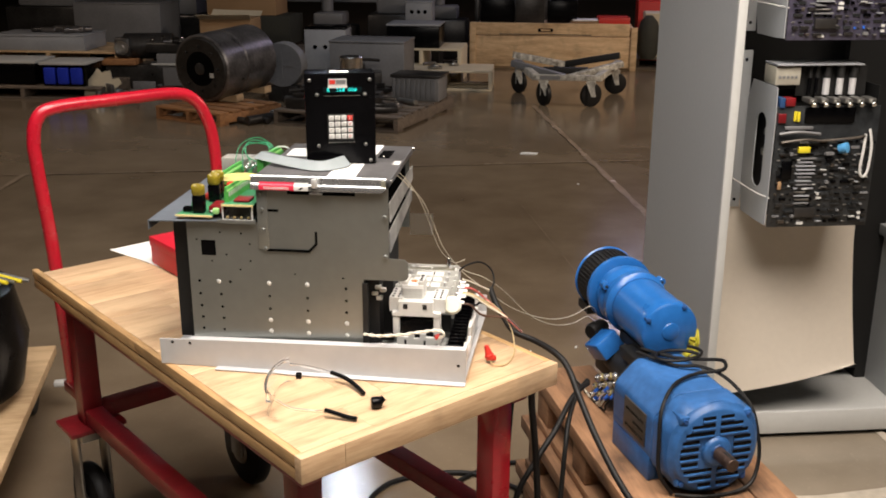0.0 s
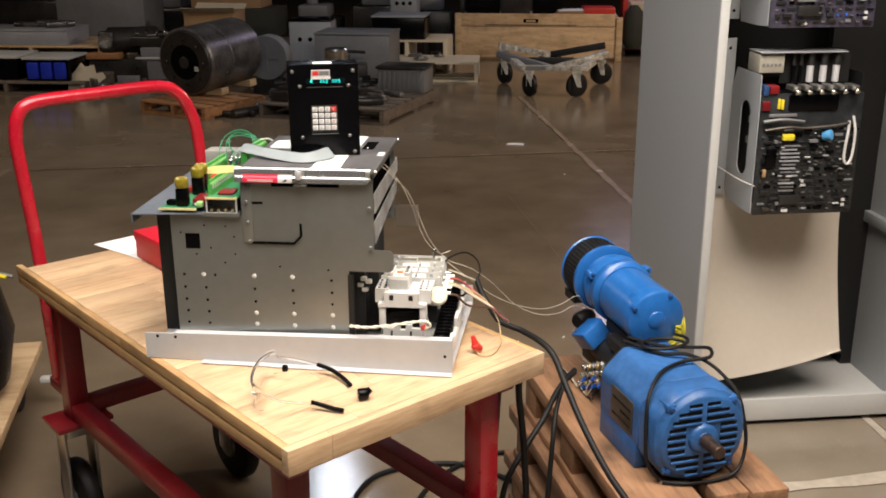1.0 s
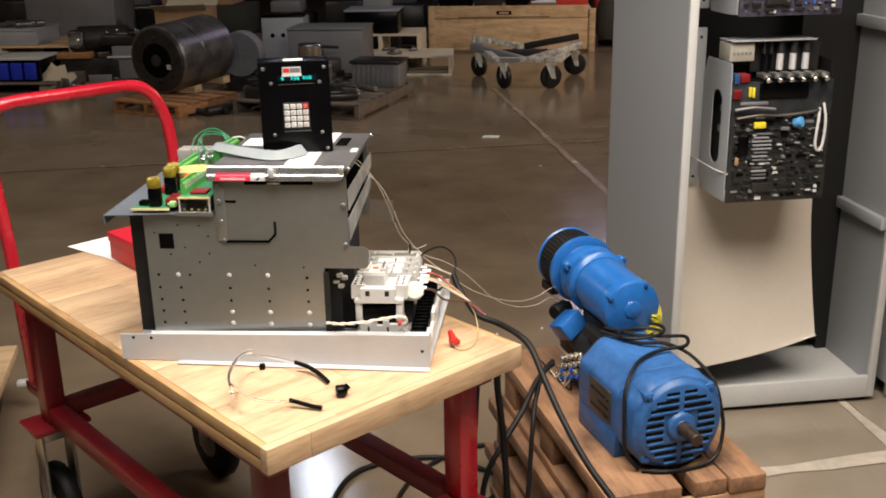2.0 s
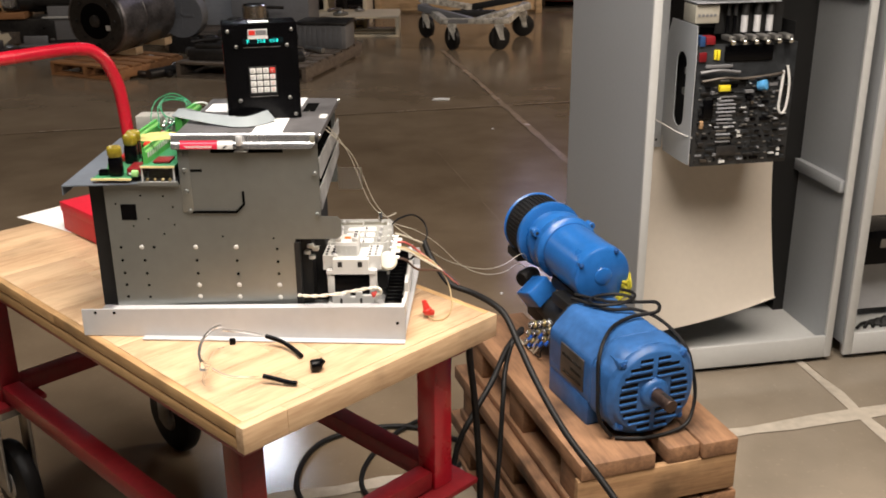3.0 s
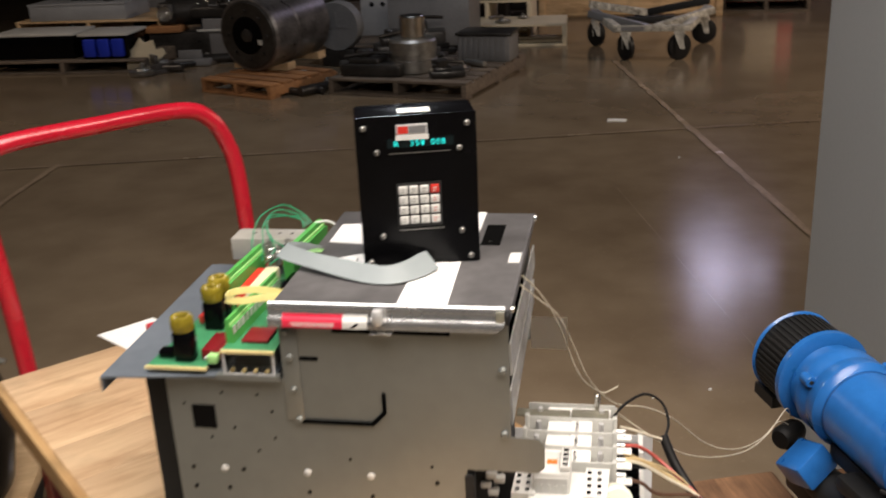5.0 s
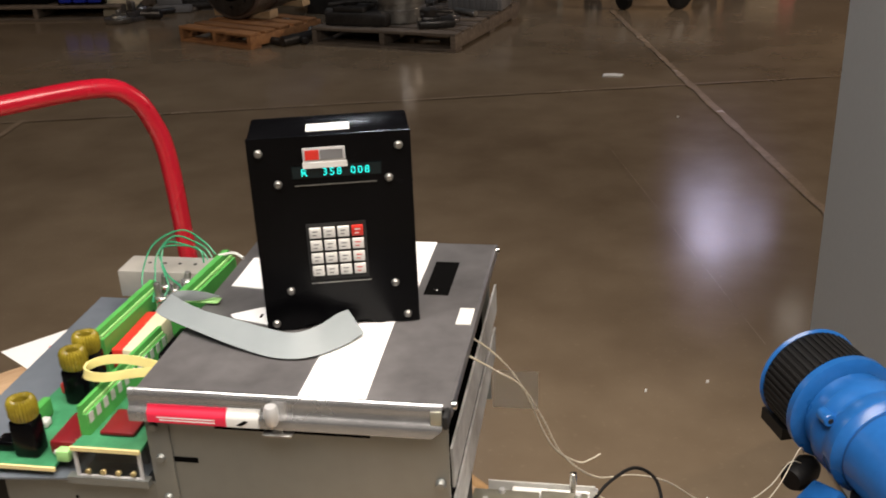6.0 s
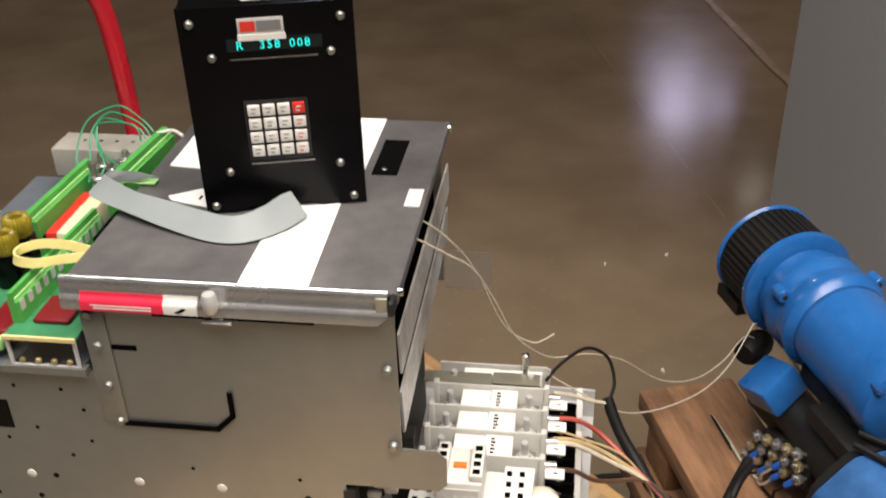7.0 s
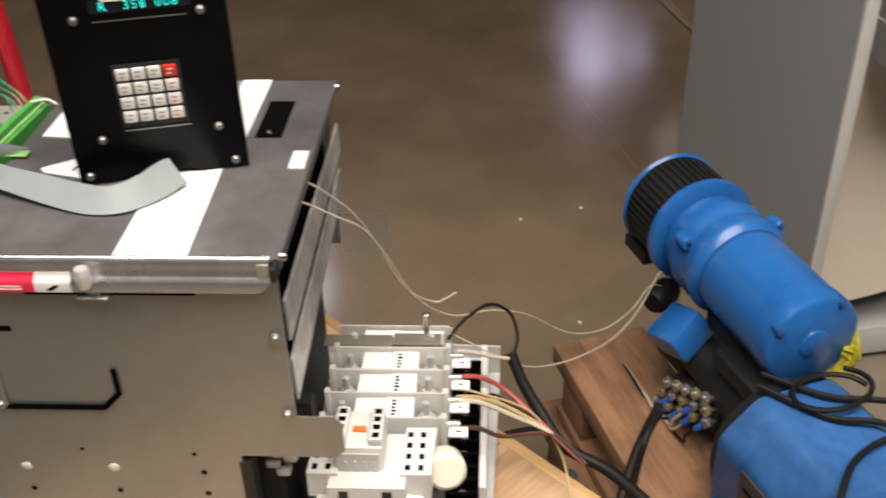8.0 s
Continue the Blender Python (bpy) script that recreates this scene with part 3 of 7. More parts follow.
# sheet of paper and red carton behind the drive
pp = solo("paper_sheet", sheet([[(-1.13, 2.345, 0.753), (-1.00, 2.262, 0.7535), (-0.89, 2.185, 0.7535)], [(-1.058, 2.428, 0.753), (-0.92, 2.345, 0.7535), (-0.81, 2.265, 0.754)]], 0.0008), PAPER, pose(0, 0, 0),
          "sheet of white paper lying on the cart top", "paper", smooth=False)
rb = thing("red_carton", pose(-0.978, 2.252, 0.7545, 0, 0, -43), "small red cardboard box on a sheet of paper", "box")
part("carton_body", B((0, 0, 0, 0.26, 0.11, 0.066), bev=0.002), REDBOX, rb)
part("carton_lid", B((-0.002, -0.002, 0.045, 0.262, 0.112, 0.069), bev=0.002), REDBOX, rb)

# ---- the drive unit on its tray ----
FY = 1.69
drive = thing("motor_drive", pose(0, 0, 0), "open zinc-plated motor drive chassis with circuit boards, on a grey tray", "motor drive")
TRAY = pose(-0.141, 1.637, 0.7525, 0, 0, -2.2)


def tray_part(name, bm, material, label=""):
    bmesh.ops.transform(bm, matrix=TRAY, verts=bm.verts)
    return part(name, bm, material, drive, label)


tray_part("tray_lip", prism([(-0.587, 0.0), (0.0, 0.0), (0.0, 0.0655), (-0.53, 0.0525), (-0.587, 0.0505)], 0.016, 0.0185), PALEGREY, "pale grey folded tray")
tray_part("tray_flange", B((-0.475, 0.0, 0.0, 0.0, 0.016, 0.0022), bev=0.0006), PALEGREY)
tray_part("tray_floor", B((-0.587, 0.0187, 0.010, 0.0, 0.355, 0.0125)), PALEGREY)
tray_part("tray_back_lip", B((-0.587, 0.355, 0.0, 0.0, 0.3575, 0.05)), PALEGREY)
tray_part("tray_top_flange", prism([(-0.53, 0.0500), (-0.002, 0.0630), (-0.002, 0.0653), (-0.53, 0.0523)], 0.0187, 0.034), PALEGREY)
for hx in (-0.562, -0.527, -0.014):
    tray_part("tray_hole", C((hx, 0.0156, 0.045 if hx < -0.1 else 0.034), (hx, 0.017, 0.045 if hx < -0.1 else 0.034), 0.003, 12), BLACK)

# side sheet with its stepped outline
outline = [(-0.663, 0.770), (-0.334, 0.770), (-0.334, 0.933), (-0.258, 0.933), (-0.251, 0.940), (-0.251, 0.967), (-0.258, 0.974), (-0.286, 0.975), (-0.286, 1.111), (-0.528, 1.111), (-0.528, 1.034), (-0.663, 1.034)]
part("side_sheet", prism(outline, FY, FY + 0.002), ZINC, drive, "zinc-plated side sheet with punched holes", smooth=False)
part("side_edge", B((-0.3365, FY - 0.0012, 0.772, -0.327, FY + 0.014, 0.926)), MATTBLACK, drive)
back = [(-0.657, 0.782), (-0.336, 0.782), (-0.336, 0.955), (-0.289, 0.955), (-0.289, 1.109), (-0.527, 1.109), (-0.527, 1.032), (-0.657, 1.032)]
part("back_sheet", prism(back, 1.966, 1.968), ZINC, drive)
part("left_sheet", B((-0.657, FY + 0.013, 0.782, -0.655, 1.966, 1.03)), ZINC, drive)
part("bottom_sheet", B((-0.655, FY + 0.003, 0.782, -0.337, 1.966, 0.784)), ZINC, drive)
hs = part("left_heatsink", B((-0.672, 1.70, 0.800, -0.664, 1.95, 1.030)), MATTBLACK, drive, "black finned heatsink")
for k in range(22):
    part("fin", B((-0.694, 1.705 + 0.011 * k, 0.800, -0.672, 1.709 + 0.011 * k, 1.030)), MATTBLACK, hs, smooth=False)
# punched holes
dark_holes = [(-0.645, 0.918), (-0.586, 0.918), (-0.645, 0.893), (-0.605, 0.893), (-0.644, 0.869), (-0.604, 0.868), (-0.643, 0.846), (-0.603, 0.845), (-0.643, 0.823), (-0.603, 0.822),
              (-0.512, 0.893), (-0.512, 0.868), (-0.440, 0.892), (-0.440, 0.867), (-0.367, 0.914), (-0.367, 0.890), (-0.367, 0.867),
              (-0.600, 1.014), (-0.560, 1.013), (-0.545, 0.993), (-0.645, 0.999), (-0.590, 0.971), (-0.545, 0.960), (-0.618, 0.958), (-0.462, 0.938), (-0.372, 0.934), (-0.565, 0.943), (-0.42, 1.01)]
for hx, hz in dark_holes:
    r = 0.0026 if hz < 0.92 else 0.0017
    part("punched_hole", lathe(bmesh.new(), (hx, FY - 0.0004, hz), (hx, FY + 0.001, hz), ((0, r), (1, r)), 10), BLACK, drive, smooth=False)
for hx, hz in ((-0.608, 0.918), (-0.512, 0.918), (-0.440, 0.918), (-0.512, 0.845), (-0.440, 0.845), (-0.367, 0.845), (-0.512, 0.823), (-0.440, 0.822), (-0.367, 0.821)):
    part("standoff_head", lathe(bmesh.new(), (hx, FY - 0.001, hz), (hx, FY, hz), ((0, 0.0028), (0.6, 0.0042), (1, 0.0044)), 14), WHITE, drive, "white nylon standoff head")
part("square_cutout", B((-0.637, FY - 0.0005, 0.969, -0.610, FY + 0.001, 0.998)), BLACK, drive, smooth=False)
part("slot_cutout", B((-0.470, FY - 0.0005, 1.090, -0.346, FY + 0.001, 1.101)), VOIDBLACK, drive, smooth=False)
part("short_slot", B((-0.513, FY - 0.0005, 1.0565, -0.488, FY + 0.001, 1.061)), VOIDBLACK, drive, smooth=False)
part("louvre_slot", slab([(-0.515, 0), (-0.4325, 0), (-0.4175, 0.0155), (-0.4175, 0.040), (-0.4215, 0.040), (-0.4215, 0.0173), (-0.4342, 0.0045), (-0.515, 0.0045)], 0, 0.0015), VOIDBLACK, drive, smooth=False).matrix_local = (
    pose(0, FY - 0.0006, 0.9815, 90, 0, 0))
part("hinge_flange", B((-0.527, FY - 0.0022, 0.985, -0.508, FY - 0.0002, 1.107), bev=0.0006), ZINC, drive)
for hx, hz in ((-0.518, 1.060), (-0.517, 1.022), (-0.514, 0.986), (-0.293, 1.053), (-0.292, 0.979), (-0.520, 1.09)):
    part("sheet_screw", lathe(bmesh.new(), (hx, FY - 0.005, hz), (hx, FY - 0.0005, hz), ((0, 0.0030), (0.5, 0.0042), (1, 0.0044)), 12), ZINC, drive)

# swing-out top plate with its folded front edge
PZ = 1.119
part("top_plate", B((-0.534, FY + 0.003, PZ - 0.003, -0.284, 1.996, PZ), bev=0.0008), DARKPLATE, drive, "dark scuffed top plate")
part("front_trim", sheet([[(-0.535, FY - q, PZ + h), (-0.289 if n < 10 else -0.297, FY - q, PZ + h)] for n, (q, h) in enumerate(((0.0, 0.0040), (0.0012, 0.0056), (0.0030, 0.0058), (0.0046, 0.0046), (0.0056, 0.0026), (0.0060, -0.0006), (0.0060, -0.0070), (0.0072, -0.0090), (0.0094, -0.0108), (0.0100, -0.0130), (0.0100, -0.0200)))], 0.0012), TRIM, drive, "bright folded metal edge")
part("trim_end", B((-0.2885, FY - 0.010, PZ - 0.012, -0.284, FY + 0.006, PZ), bev=0.002), MATTBLACK, drive)
part("trim_tape", B((-0.2975, FY - 0.0078, PZ - 0.010, -0.2892, FY - 0.0058, PZ + 0.002), bev=0.0006), mat("clear_yellow_tape", (0.46, 0.45, 0.36), 0.30, 0.6), drive)
LABELCURVE = ((0.0067, -0.0052), (0.0070, -0.0076), (0.0082, -0.0092), (0.0101, -0.0108), (0.0108, -0.0130), (0.0108, -0.0192))
lab = part("warning_label", sheet([[(-0.519, FY - q, PZ + h), (-0.455, FY - q, PZ + h)] for q, h in LABELCURVE], 0.0004), REDLABEL, drive, "red warning label with white symbol field")
part("label_field", sheet([[(-0.4548, FY - q, PZ + h), (-0.429, FY - q, PZ + h)] for q, h in LABELCURVE], 0.0004), WHITE, lab)
for k in range(2):
    part("label_print", B((-0.511 + 0.002 * k, FY - 0.0113, PZ - 0.0148 - 0.0024 * k, -0.464, FY - 0.0109, PZ - 0.0137 - 0.0024 * k)), PAPER, lab, smooth=False)
part("label_symbol", prism([(-0.447, PZ - 0.0172), (-0.440, PZ - 0.0128), (-0.437, PZ - 0.0138), (-0.443, PZ - 0.0180)], FY - 0.0114, FY - 0.0110), BLACK, lab, smooth=False)
part("latch_bracket", B((-0.427, FY - 0.013, PZ - 0.0255, -0.404, FY - 0.0005, PZ - 0.0235), (-0.42, FY - 0.009, PZ - 0.0235, -0.411, FY - 0.003, PZ - 0.012), bev=0.0008), STEEL, drive)
part("latch_knob", lathe(bmesh.new(), (-0.4165, FY - 0.0150, PZ - 0.012), (-0.4165, FY - 0.0150, PZ + 0.004), ((0, 0.004), (0.2, 0.0054), (0.8, 0.0057), (1, 0.0044)), 18), ALU, drive)
part("plate_slot", B((-0.338, 1.877, PZ - 0.002, -0.315, 1.949, PZ + 0.0004)), VOIDBLACK, drive, smooth=False)
part("slot_screw", C((-0.328, 1.887, PZ - 0.001), (-0.328, 1.887, PZ + 0.0015), 0.0024, 10), CHROME, drive)
part("tape_strip", slab([(-0.402, 1.6935), (-0.349, 1.6935), (-0.353, 1.83), (-0.402, 1.83)], PZ + 0.0002, PZ + 0.0009), TAPE, drive, "strip of white tape", smooth=False)
part("tape_strip", slab([(-0.522, 1.879), (-0.44, 1.868), (-0.44, 1.950), (-0.522, 1.943)], PZ + 0.0002, PZ + 0.0009), TAPE, drive, "strip of white tape", smooth=False)
part("tape_strip", slab([(-0.374, 1.86), (-0.345, 1.86), (-0.345, 1.9955), (-0.372, 1.9955)], PZ + 0.0002, PZ + 0.0009), TAPE, drive, "strip of white tape", smooth=False)
tl = part("tape_strip", slab([(-0.502, 1.822), (-0.496, 1.815), (-0.44, 1.80), (-0.44, 1.850), (-0.479, 1.837)], PZ + 0.0002, PZ + 0.0009), TAPE, drive, "piece of white tape", smooth=False)
part("tape_print", B((-0.474, 1.818, PZ + 0.0009, -0.472, 1.825, PZ + 0.0011)), BLACK, tl, smooth=False)
part("white_tag", B((-0.300, 1.822, PZ + 0.0002, -0.287, 1.852, PZ + 0.001)), WHITE, drive)
for bx, by in ((-0.2842, 1.985), (-0.2842, 1.70)):
    part("corner_screw", C((bx, by, PZ - 0.002), (bx + 0.004, by, PZ - 0.002), 0.0035, 10), CHROME, drive)
# side of the plate, brackets, and a black sheet and fill for the unlit inside
part("plate_side", B((-0.2865, FY + 0.004, PZ - 0.010, -0.2832, 1.996, PZ + 0.0004), bev=0.0012), DARKPLATE, drive)
part("inner_bracket", sheet([[(-0.2845, 1.700, 0.984), (-0.2825, 1.955, 1.016)], [(-0.2855, 1.700, 1.024), (-0.2835, 1.968, 1.040)]], 0.002), SCUFFED, drive, "scuffed bright metal bracket")
part("inner_bracket", sheet([[(-0.2845, 1.703, 1.040), (-0.2825, 1.972, 1.056)], [(-0.2855, 1.703, 1.076), (-0.2838, 1.980, 1.082)]], 0.002), SCUFFED, drive, "scuffed bright metal bracket")
part("unlit_inside_sheet", B((-0.300, 1.70, 0.975, -0.297, 1.985, 1.112)), VOIDBLACK, drive)
part("unlit_inside_fill", B((-0.50, 1.72, 0.80, -0.31, 1.95, 1.09)), MATTBLACK, drive)
part("clear_tab", B((-0.290, 1.985, 0.934, -0.242, 1.9856, 0.979)), clear("frosted_plastic", (0.9, 0.93, 0.92), 0.45, 1.4), drive, "clear plastic tab")

# shelf of terminal boards beside the plate
part("shelf_plate", slab([(-0.728, 1.670), (-0.535, 1.690), (-0.535, 2.002), (-0.731, 2.002)], 1.036, 1.038), BLUEPLATE, drive, "grey-blue steel plate", smooth=False)
part("shelf_fold", slab([(-0.728, 1.670), (-0.726, 1.670), (-0.729, 2.002), (-0.731, 2.002)], 1.021, 1.036), BLUEPLATE, drive, smooth=False)
b1 = part("terminal_board", slab([(-0.679, 1.684), (-0.612, 1.684), (-0.606, 1.95), (-0.660, 1.95)], 1.044, 1.0465), GREENPCB, drive, "green circuit board", smooth=False)
part("board_edge", B((-0.680, 1.682, 1.0435, -0.610, 1.684, 1.047)), YELLOWWIRE, b1)
b2 = part("terminal_board", slab([(-0.592, 1.684), (-0.533, 1.684), (-0.533, 1.93), (-0.565, 1.93)], 1.066, 1.0685), GREENPCB, drive, "green circuit board", smooth=False)
part("board_edge", B((-0.592, 1.682, 1.0655, -0.533, 1.684, 1.069)), YELLOWWIRE, b2)
part("clear_cover", B((-0.592, 1.687, 1.040, -0.590, 1.80, 1.066), (-0.590, 1.687, 1.040, -0.535, 1.6885, 1.066)), clear("tinted_cover", (0.7, 0.7, 0.66), 0.1), drive, "clear plastic terminal cover")
for q in ((-0.592, 1.6845, 1.0405, -0.5895, 1.6868, 1.0655), (-0.537, 1.6845, 1.0405, -0.5345, 1.6868, 1.0655), (-0.592, 1.6845, 1.0385, -0.5345, 1.6868, 1.0405)):
    part("cover_edge", B(q), PALEGREY, drive, smooth=False)
part("cover_fill", B((-0.585, 1.705, 1.040, -0.54, 1.80, 1.060)), GREYMACHINE, drive)
for k in range(4):
    part("terminal_screw", C((-0.582 + 0.013 * k, 1.6868, 1.0445), (-0.582 + 0.013 * k, 1.684, 1.0445), 0.0025, 8), BRASSY, drive)
part("lower_flange", B((-0.60, 1.682, 1.0335, -0.530, 1.690, 1.040)), ZINC, drive)
for x0, y0, x1, y1, zb, zt, w, n in ((-0.646, 1.832, -0.640, 1.945, 1.0466, 1.090, 0.011, 8), (-0.591, 1.700, -0.583, 1.838, 1.0686, 1.096, 0.008, 12), (-0.570, 1.842, -0.561, 1.958, 1.0686, 1.121, 0.013, 8)):
    blk = part("terminal_block", slab([(x0, y0), (x0 + w, y0), (x1 + w, y1), (x1, y1)], zb, zt - 0.008), GREENBLOCK, drive, "green pluggable terminal block", smooth=False)
    part("block_top", slab([(x0 + 0.001, y0), (x0 + w * 0.55, y0), (x1 + w * 0.55, y1), (x1 + 0.001, y1)], zt - 0.008, zt), GREENBLOCK, blk, smooth=False)
    part("block_groove", slab([(x0 + w * 0.62, y0 + 0.001), (x0 + w * 0.78, y0 + 0.001), (x1 + w * 0.78, y1 - 0.001), (x1 + w * 0.62, y1 - 0.001)], zt - 0.0081, zt - 0.005), PALEGREEN, blk, smooth=False)
    for k in range(n):
        s = (k + 0.5) / n
        px, py = x0 + (x1 - x0) * s, y0 + (y1 - y0) * s
        part("wire_entry", B((px + w - 0.001, py - 0.003, zb + 0.010, px + w + 0.0006, py + 0.003, zb + 0.019)), BLACK if w > 0.009 else OFFWHITE, blk, smooth=False)
for cx, cy in ((-0.640, 1.702), (-0.638, 1.783), (-0.641, 1.812)):
    coil = part("coil", B((cx - 0.011, cy - 0.009, 1.0467, cx + 0.011, cy + 0.009, 1.081), bev=0.003), BLACK, drive, "black relay coil with amber tape")
    rows = []
    for j in range(53):
        a0, e = 2 * math.pi * (j % 52) / 52, 0.0009 * (j % 2)
        c0, s0 = math.cos(a0), math.sin(a0) * 0.92
        rows.append([(cx + r * c0, cy + r * s0, z) for r, z in ((0.0112 - e, 1.0812), (0.0126 - e, 1.085), (0.0126 - e, 1.0955), (0.0108 - e, 1.0995 - e), (0.0082, 1.1005 - e), (0.0060, 1.098 - e), (0.0056, 1.088))])
    bm = sheet(rows, 0.0006)
    part("coil_winding", bm, YELLOWCAP, coil, "amber taped winding")
    part("winding_core", C((cx, cy, 1.081), (cx, cy, 1.0905), 0.0052, 14), BROWNWIRE, coil)
for x0, y0, x1, y1, z0, z1, mt in ((-0.632, 1.835, -0.616, 1.915, 1.047, 1.070, REDPART), (-0.6155, 1.825, -0.598, 1.905, 1.047, 1.076, CREAM), (-0.575, 1.70, -0.545, 1.735, 1.069, 1.073, DARKRED), (-0.622, 1.700, -0.598, 1.745, 1.047, 1.060, DARKRED), (-0.660, 1.715, -0.652, 1.760, 1.047, 1.064, GREENBLOCK), (-0.612, 1.690, -0.600, 1.699, 1.047, 1.058, PALEGREEN), (-0.612, 1.755, -0.598, 1.80, 1.047, 1.066, BLACK),
                                   (-0.556, 1.78, -0.538, 1.83, 1.069, 1.100, BLACK), (-0.655, 1.735, -0.645, 1.745, 1.047, 1.054, OFFWHITE), (-0.672, 1.70, -0.655, 1.715, 1.047, 1.056, BLACK), (-0.662, 1.79, -0.652, 1.83, 1.047, 1.058, REDPART), (-0.540, 1.75, -0.536, 1.77, 1.069, 1.095, BRASSY)):
    part("board_component", B((x0, y0, z0, x1, y1, z1), bev=0.002), mt, drive)
for k in range(5):
    part("resistor", C((-0.618 + 0.003 * k, 1.70 + 0.018 * k, 1.050), (-0.606 + 0.003 * k, 1.70 + 0.018 * k, 1.050), 0.0024, 8), REDPART if k % 2 else OFFWHITE, drive)
band = smooth_line([(-0.540, 1.748, 1.102), (-0.568, 1.757, 1.101), (-0.592, 1.759, 1.099), (-0.605, 1.749, 1.098), (-0.601, 1.735, 1.098), (-0.580, 1.728, 1.100), (-0.558, 1.735, 1.101), (-0.541, 1.741, 1.100)], 6)
part("yellow_sleeve", sheet([[(p.x, p.y, p.z + 0.002), (p.x + 0.001, p.y + 0.001, p.z + 0.006), (p.x + 0.001, p.y + 0.002, p.z + 0.0095)] for p in band], 0.0016), YELLOWSLEEVE, drive, "flat pale yellow sleeve folded into a loop")
mc = part("metal_cover", B((-0.682, 1.960, 1.062, -0.588, 2.000, 1.092), (-0.676, 1.975, 1.0382, -0.668, 1.985, 1.063), (-0.602, 1.975, 1.0382, -0.594, 1.985, 1.063), bev=0.0012), COVERMETAL, drive, "dull stainless cover block")
for k in range(4):
    part("cover_hole", C((-0.655 + 0.017 * k, 1.982, 1.0915), (-0.655 + 0.017 * k, 1.982, 1.0925), 0.0022, 8), MATTBLACK, mc, smooth=False)
for k, (px, py) in enumerate(((-0.612, 1.938), (-0.604, 1.952), (-0.618, 1.918), (-0.600, 1.930), (-0.625, 1.945))):
    part("terminal_screw", C((px, py, 1.066), (px + 0.006 - 0.003 * (k % 3), py + 0.003 * (k % 2), 1.092 + 0.004 * (k % 3)), 0.0036, 8), STEEL, drive)
    part("washer", C((px + 0.003, py, 1.082 + 0.003 * (k % 2)), (px + 0.003, py, 1.086 + 0.003 * (k % 2)), 0.0068, 10), TRIM, drive)
for k in range(9):
    part("header_pin", C((-0.600 + 0.0006 * k, 1.705 + 0.0105 * k, 1.0466), (-0.600 + 0.0006 * k, 1.705 + 0.0105 * k, 1.060), 0.0016, 6), BRASSY, b1)
rgw = random.Random(9)
for k in range(4):
    s = k * 0.007
    part("green_wire", tube([(-0.566 - s * 0.2, 1.952 - s, 1.118), (-0.580, 1.960 - s, 1.128 + rgw.uniform(-0.004, 0.004)), (-0.610 - s, 1.975 - s * 0.5, 1.134 - s * 0.8), (-0.640 + s, 1.965 - s, 1.120 - s), (-0.645 + s * 2.5, 1.94 - s, 1.092), (-0.632 + s, 1.925 - s, 1.078)], 0.0009, 5), GREENWIRE, drive)
part("white_lead", tube([(-0.560, 1.945, 1.120), (-0.545, 1.948, 1.122), (-0.532, 1.940, 1.1205)], 0.0016, 6), WHITE, drive)
part("paper_slip", B((-0.567, 1.838, 1.1215, -0.520, 1.848, 1.1225)), PALEGREEN, drive)

# contactor, fuse blocks and terminal strip on the tray
part("rear_plate", B((-0.329, 1.700, 0.782, -0.150, 1.704, 0.80), (-0.330, 1.76, 0.782, -0.290, 1.775, 0.925)), MATTBLACK, drive)
part("mount_rail", B((-0.33, 1.705, 0.780, -0.14, 2.0, 0.786)), ALU, drive)
for k, (zz, xx) in enumerate(((0.905, -0.318), (0.893, -0.324), (0.884, -0.316), (0.90, -0.309))):
    part("white_clip", B((xx, 1.715, zz, xx + 0.012, 1.725, zz + 0.008), bev=0.002), WHITE, drive)
con = part("contactor", B((-0.286, 1.672, 0.790, -0.212, 1.74, 0.852), bev=0.002), BLACK, drive, "grey-white contactor with black coil housing")
con.location = (0.010, 0.032, 0.004)
part("contactor_foot", prism([(-0.292, 0.787), (-0.205, 0.787), (-0.205, 0.800), (-0.212, 0.817), (-0.230, 0.817), (-0.230, 0.824), (-0.241, 0.824), (-0.241, 0.814), (-0.252, 0.814), (-0.252, 0.824), (-0.262, 0.824), (-0.262, 0.817), (-0.284, 0.817), (-0.284, 0.80), (-0.292, 0.80)], 1.664, 1.74), OFFWHITE, con, smooth=False)
for xx in (-0.292, -0.216):
    part("contactor_post", B((xx, 1.668, 0.818, xx + 0.0125, 1.69, 0.864), bev=0.002), WHITE, con)
part("contactor_head", prism([(-0.293, 0.858), (-0.203, 0.858), (-0.203, 0.864), (-0.217, 0.866), (-0.217, 0.886), (-0.281, 0.886), (-0.281, 0.866), (-0.293, 0.864)], 1.666, 1.73), WHITE, con, smooth=False)
for s in (-0.268, -0.232):
    part("head_slot", B((s - 0.004, 1.6655, 0.872, s + 0.004, 1.667, 0.882)), MATTBLACK, con, smooth=False)
    part("foot_slot", B((s - 0.002, 1.6635, 0.800, s + 0.002, 1.665, 0.812)), MATTBLACK, con, smooth=False)
for k, x0 in enumerate((-0.300, -0.222)):
    row = part("contact_bar", slab([(x0, 1.679), (x0 + 0.026, 1.679), (x0 + 0.028, 1.735), (x0 + 0.002, 1.735)], 0.862, 0.889), WHITE, con, smooth=False)
    for j in range(4):
        for i in range(2):
            part("clamp_hole", B((x0 + 0.004 + 0.011 * i, 1.684 + 0.013 * j, 0.8885, x0 + 0.0085 + 0.011 * i, 1.690 + 0.013 * j, 0.8895)), BLACK, row, smooth=False)
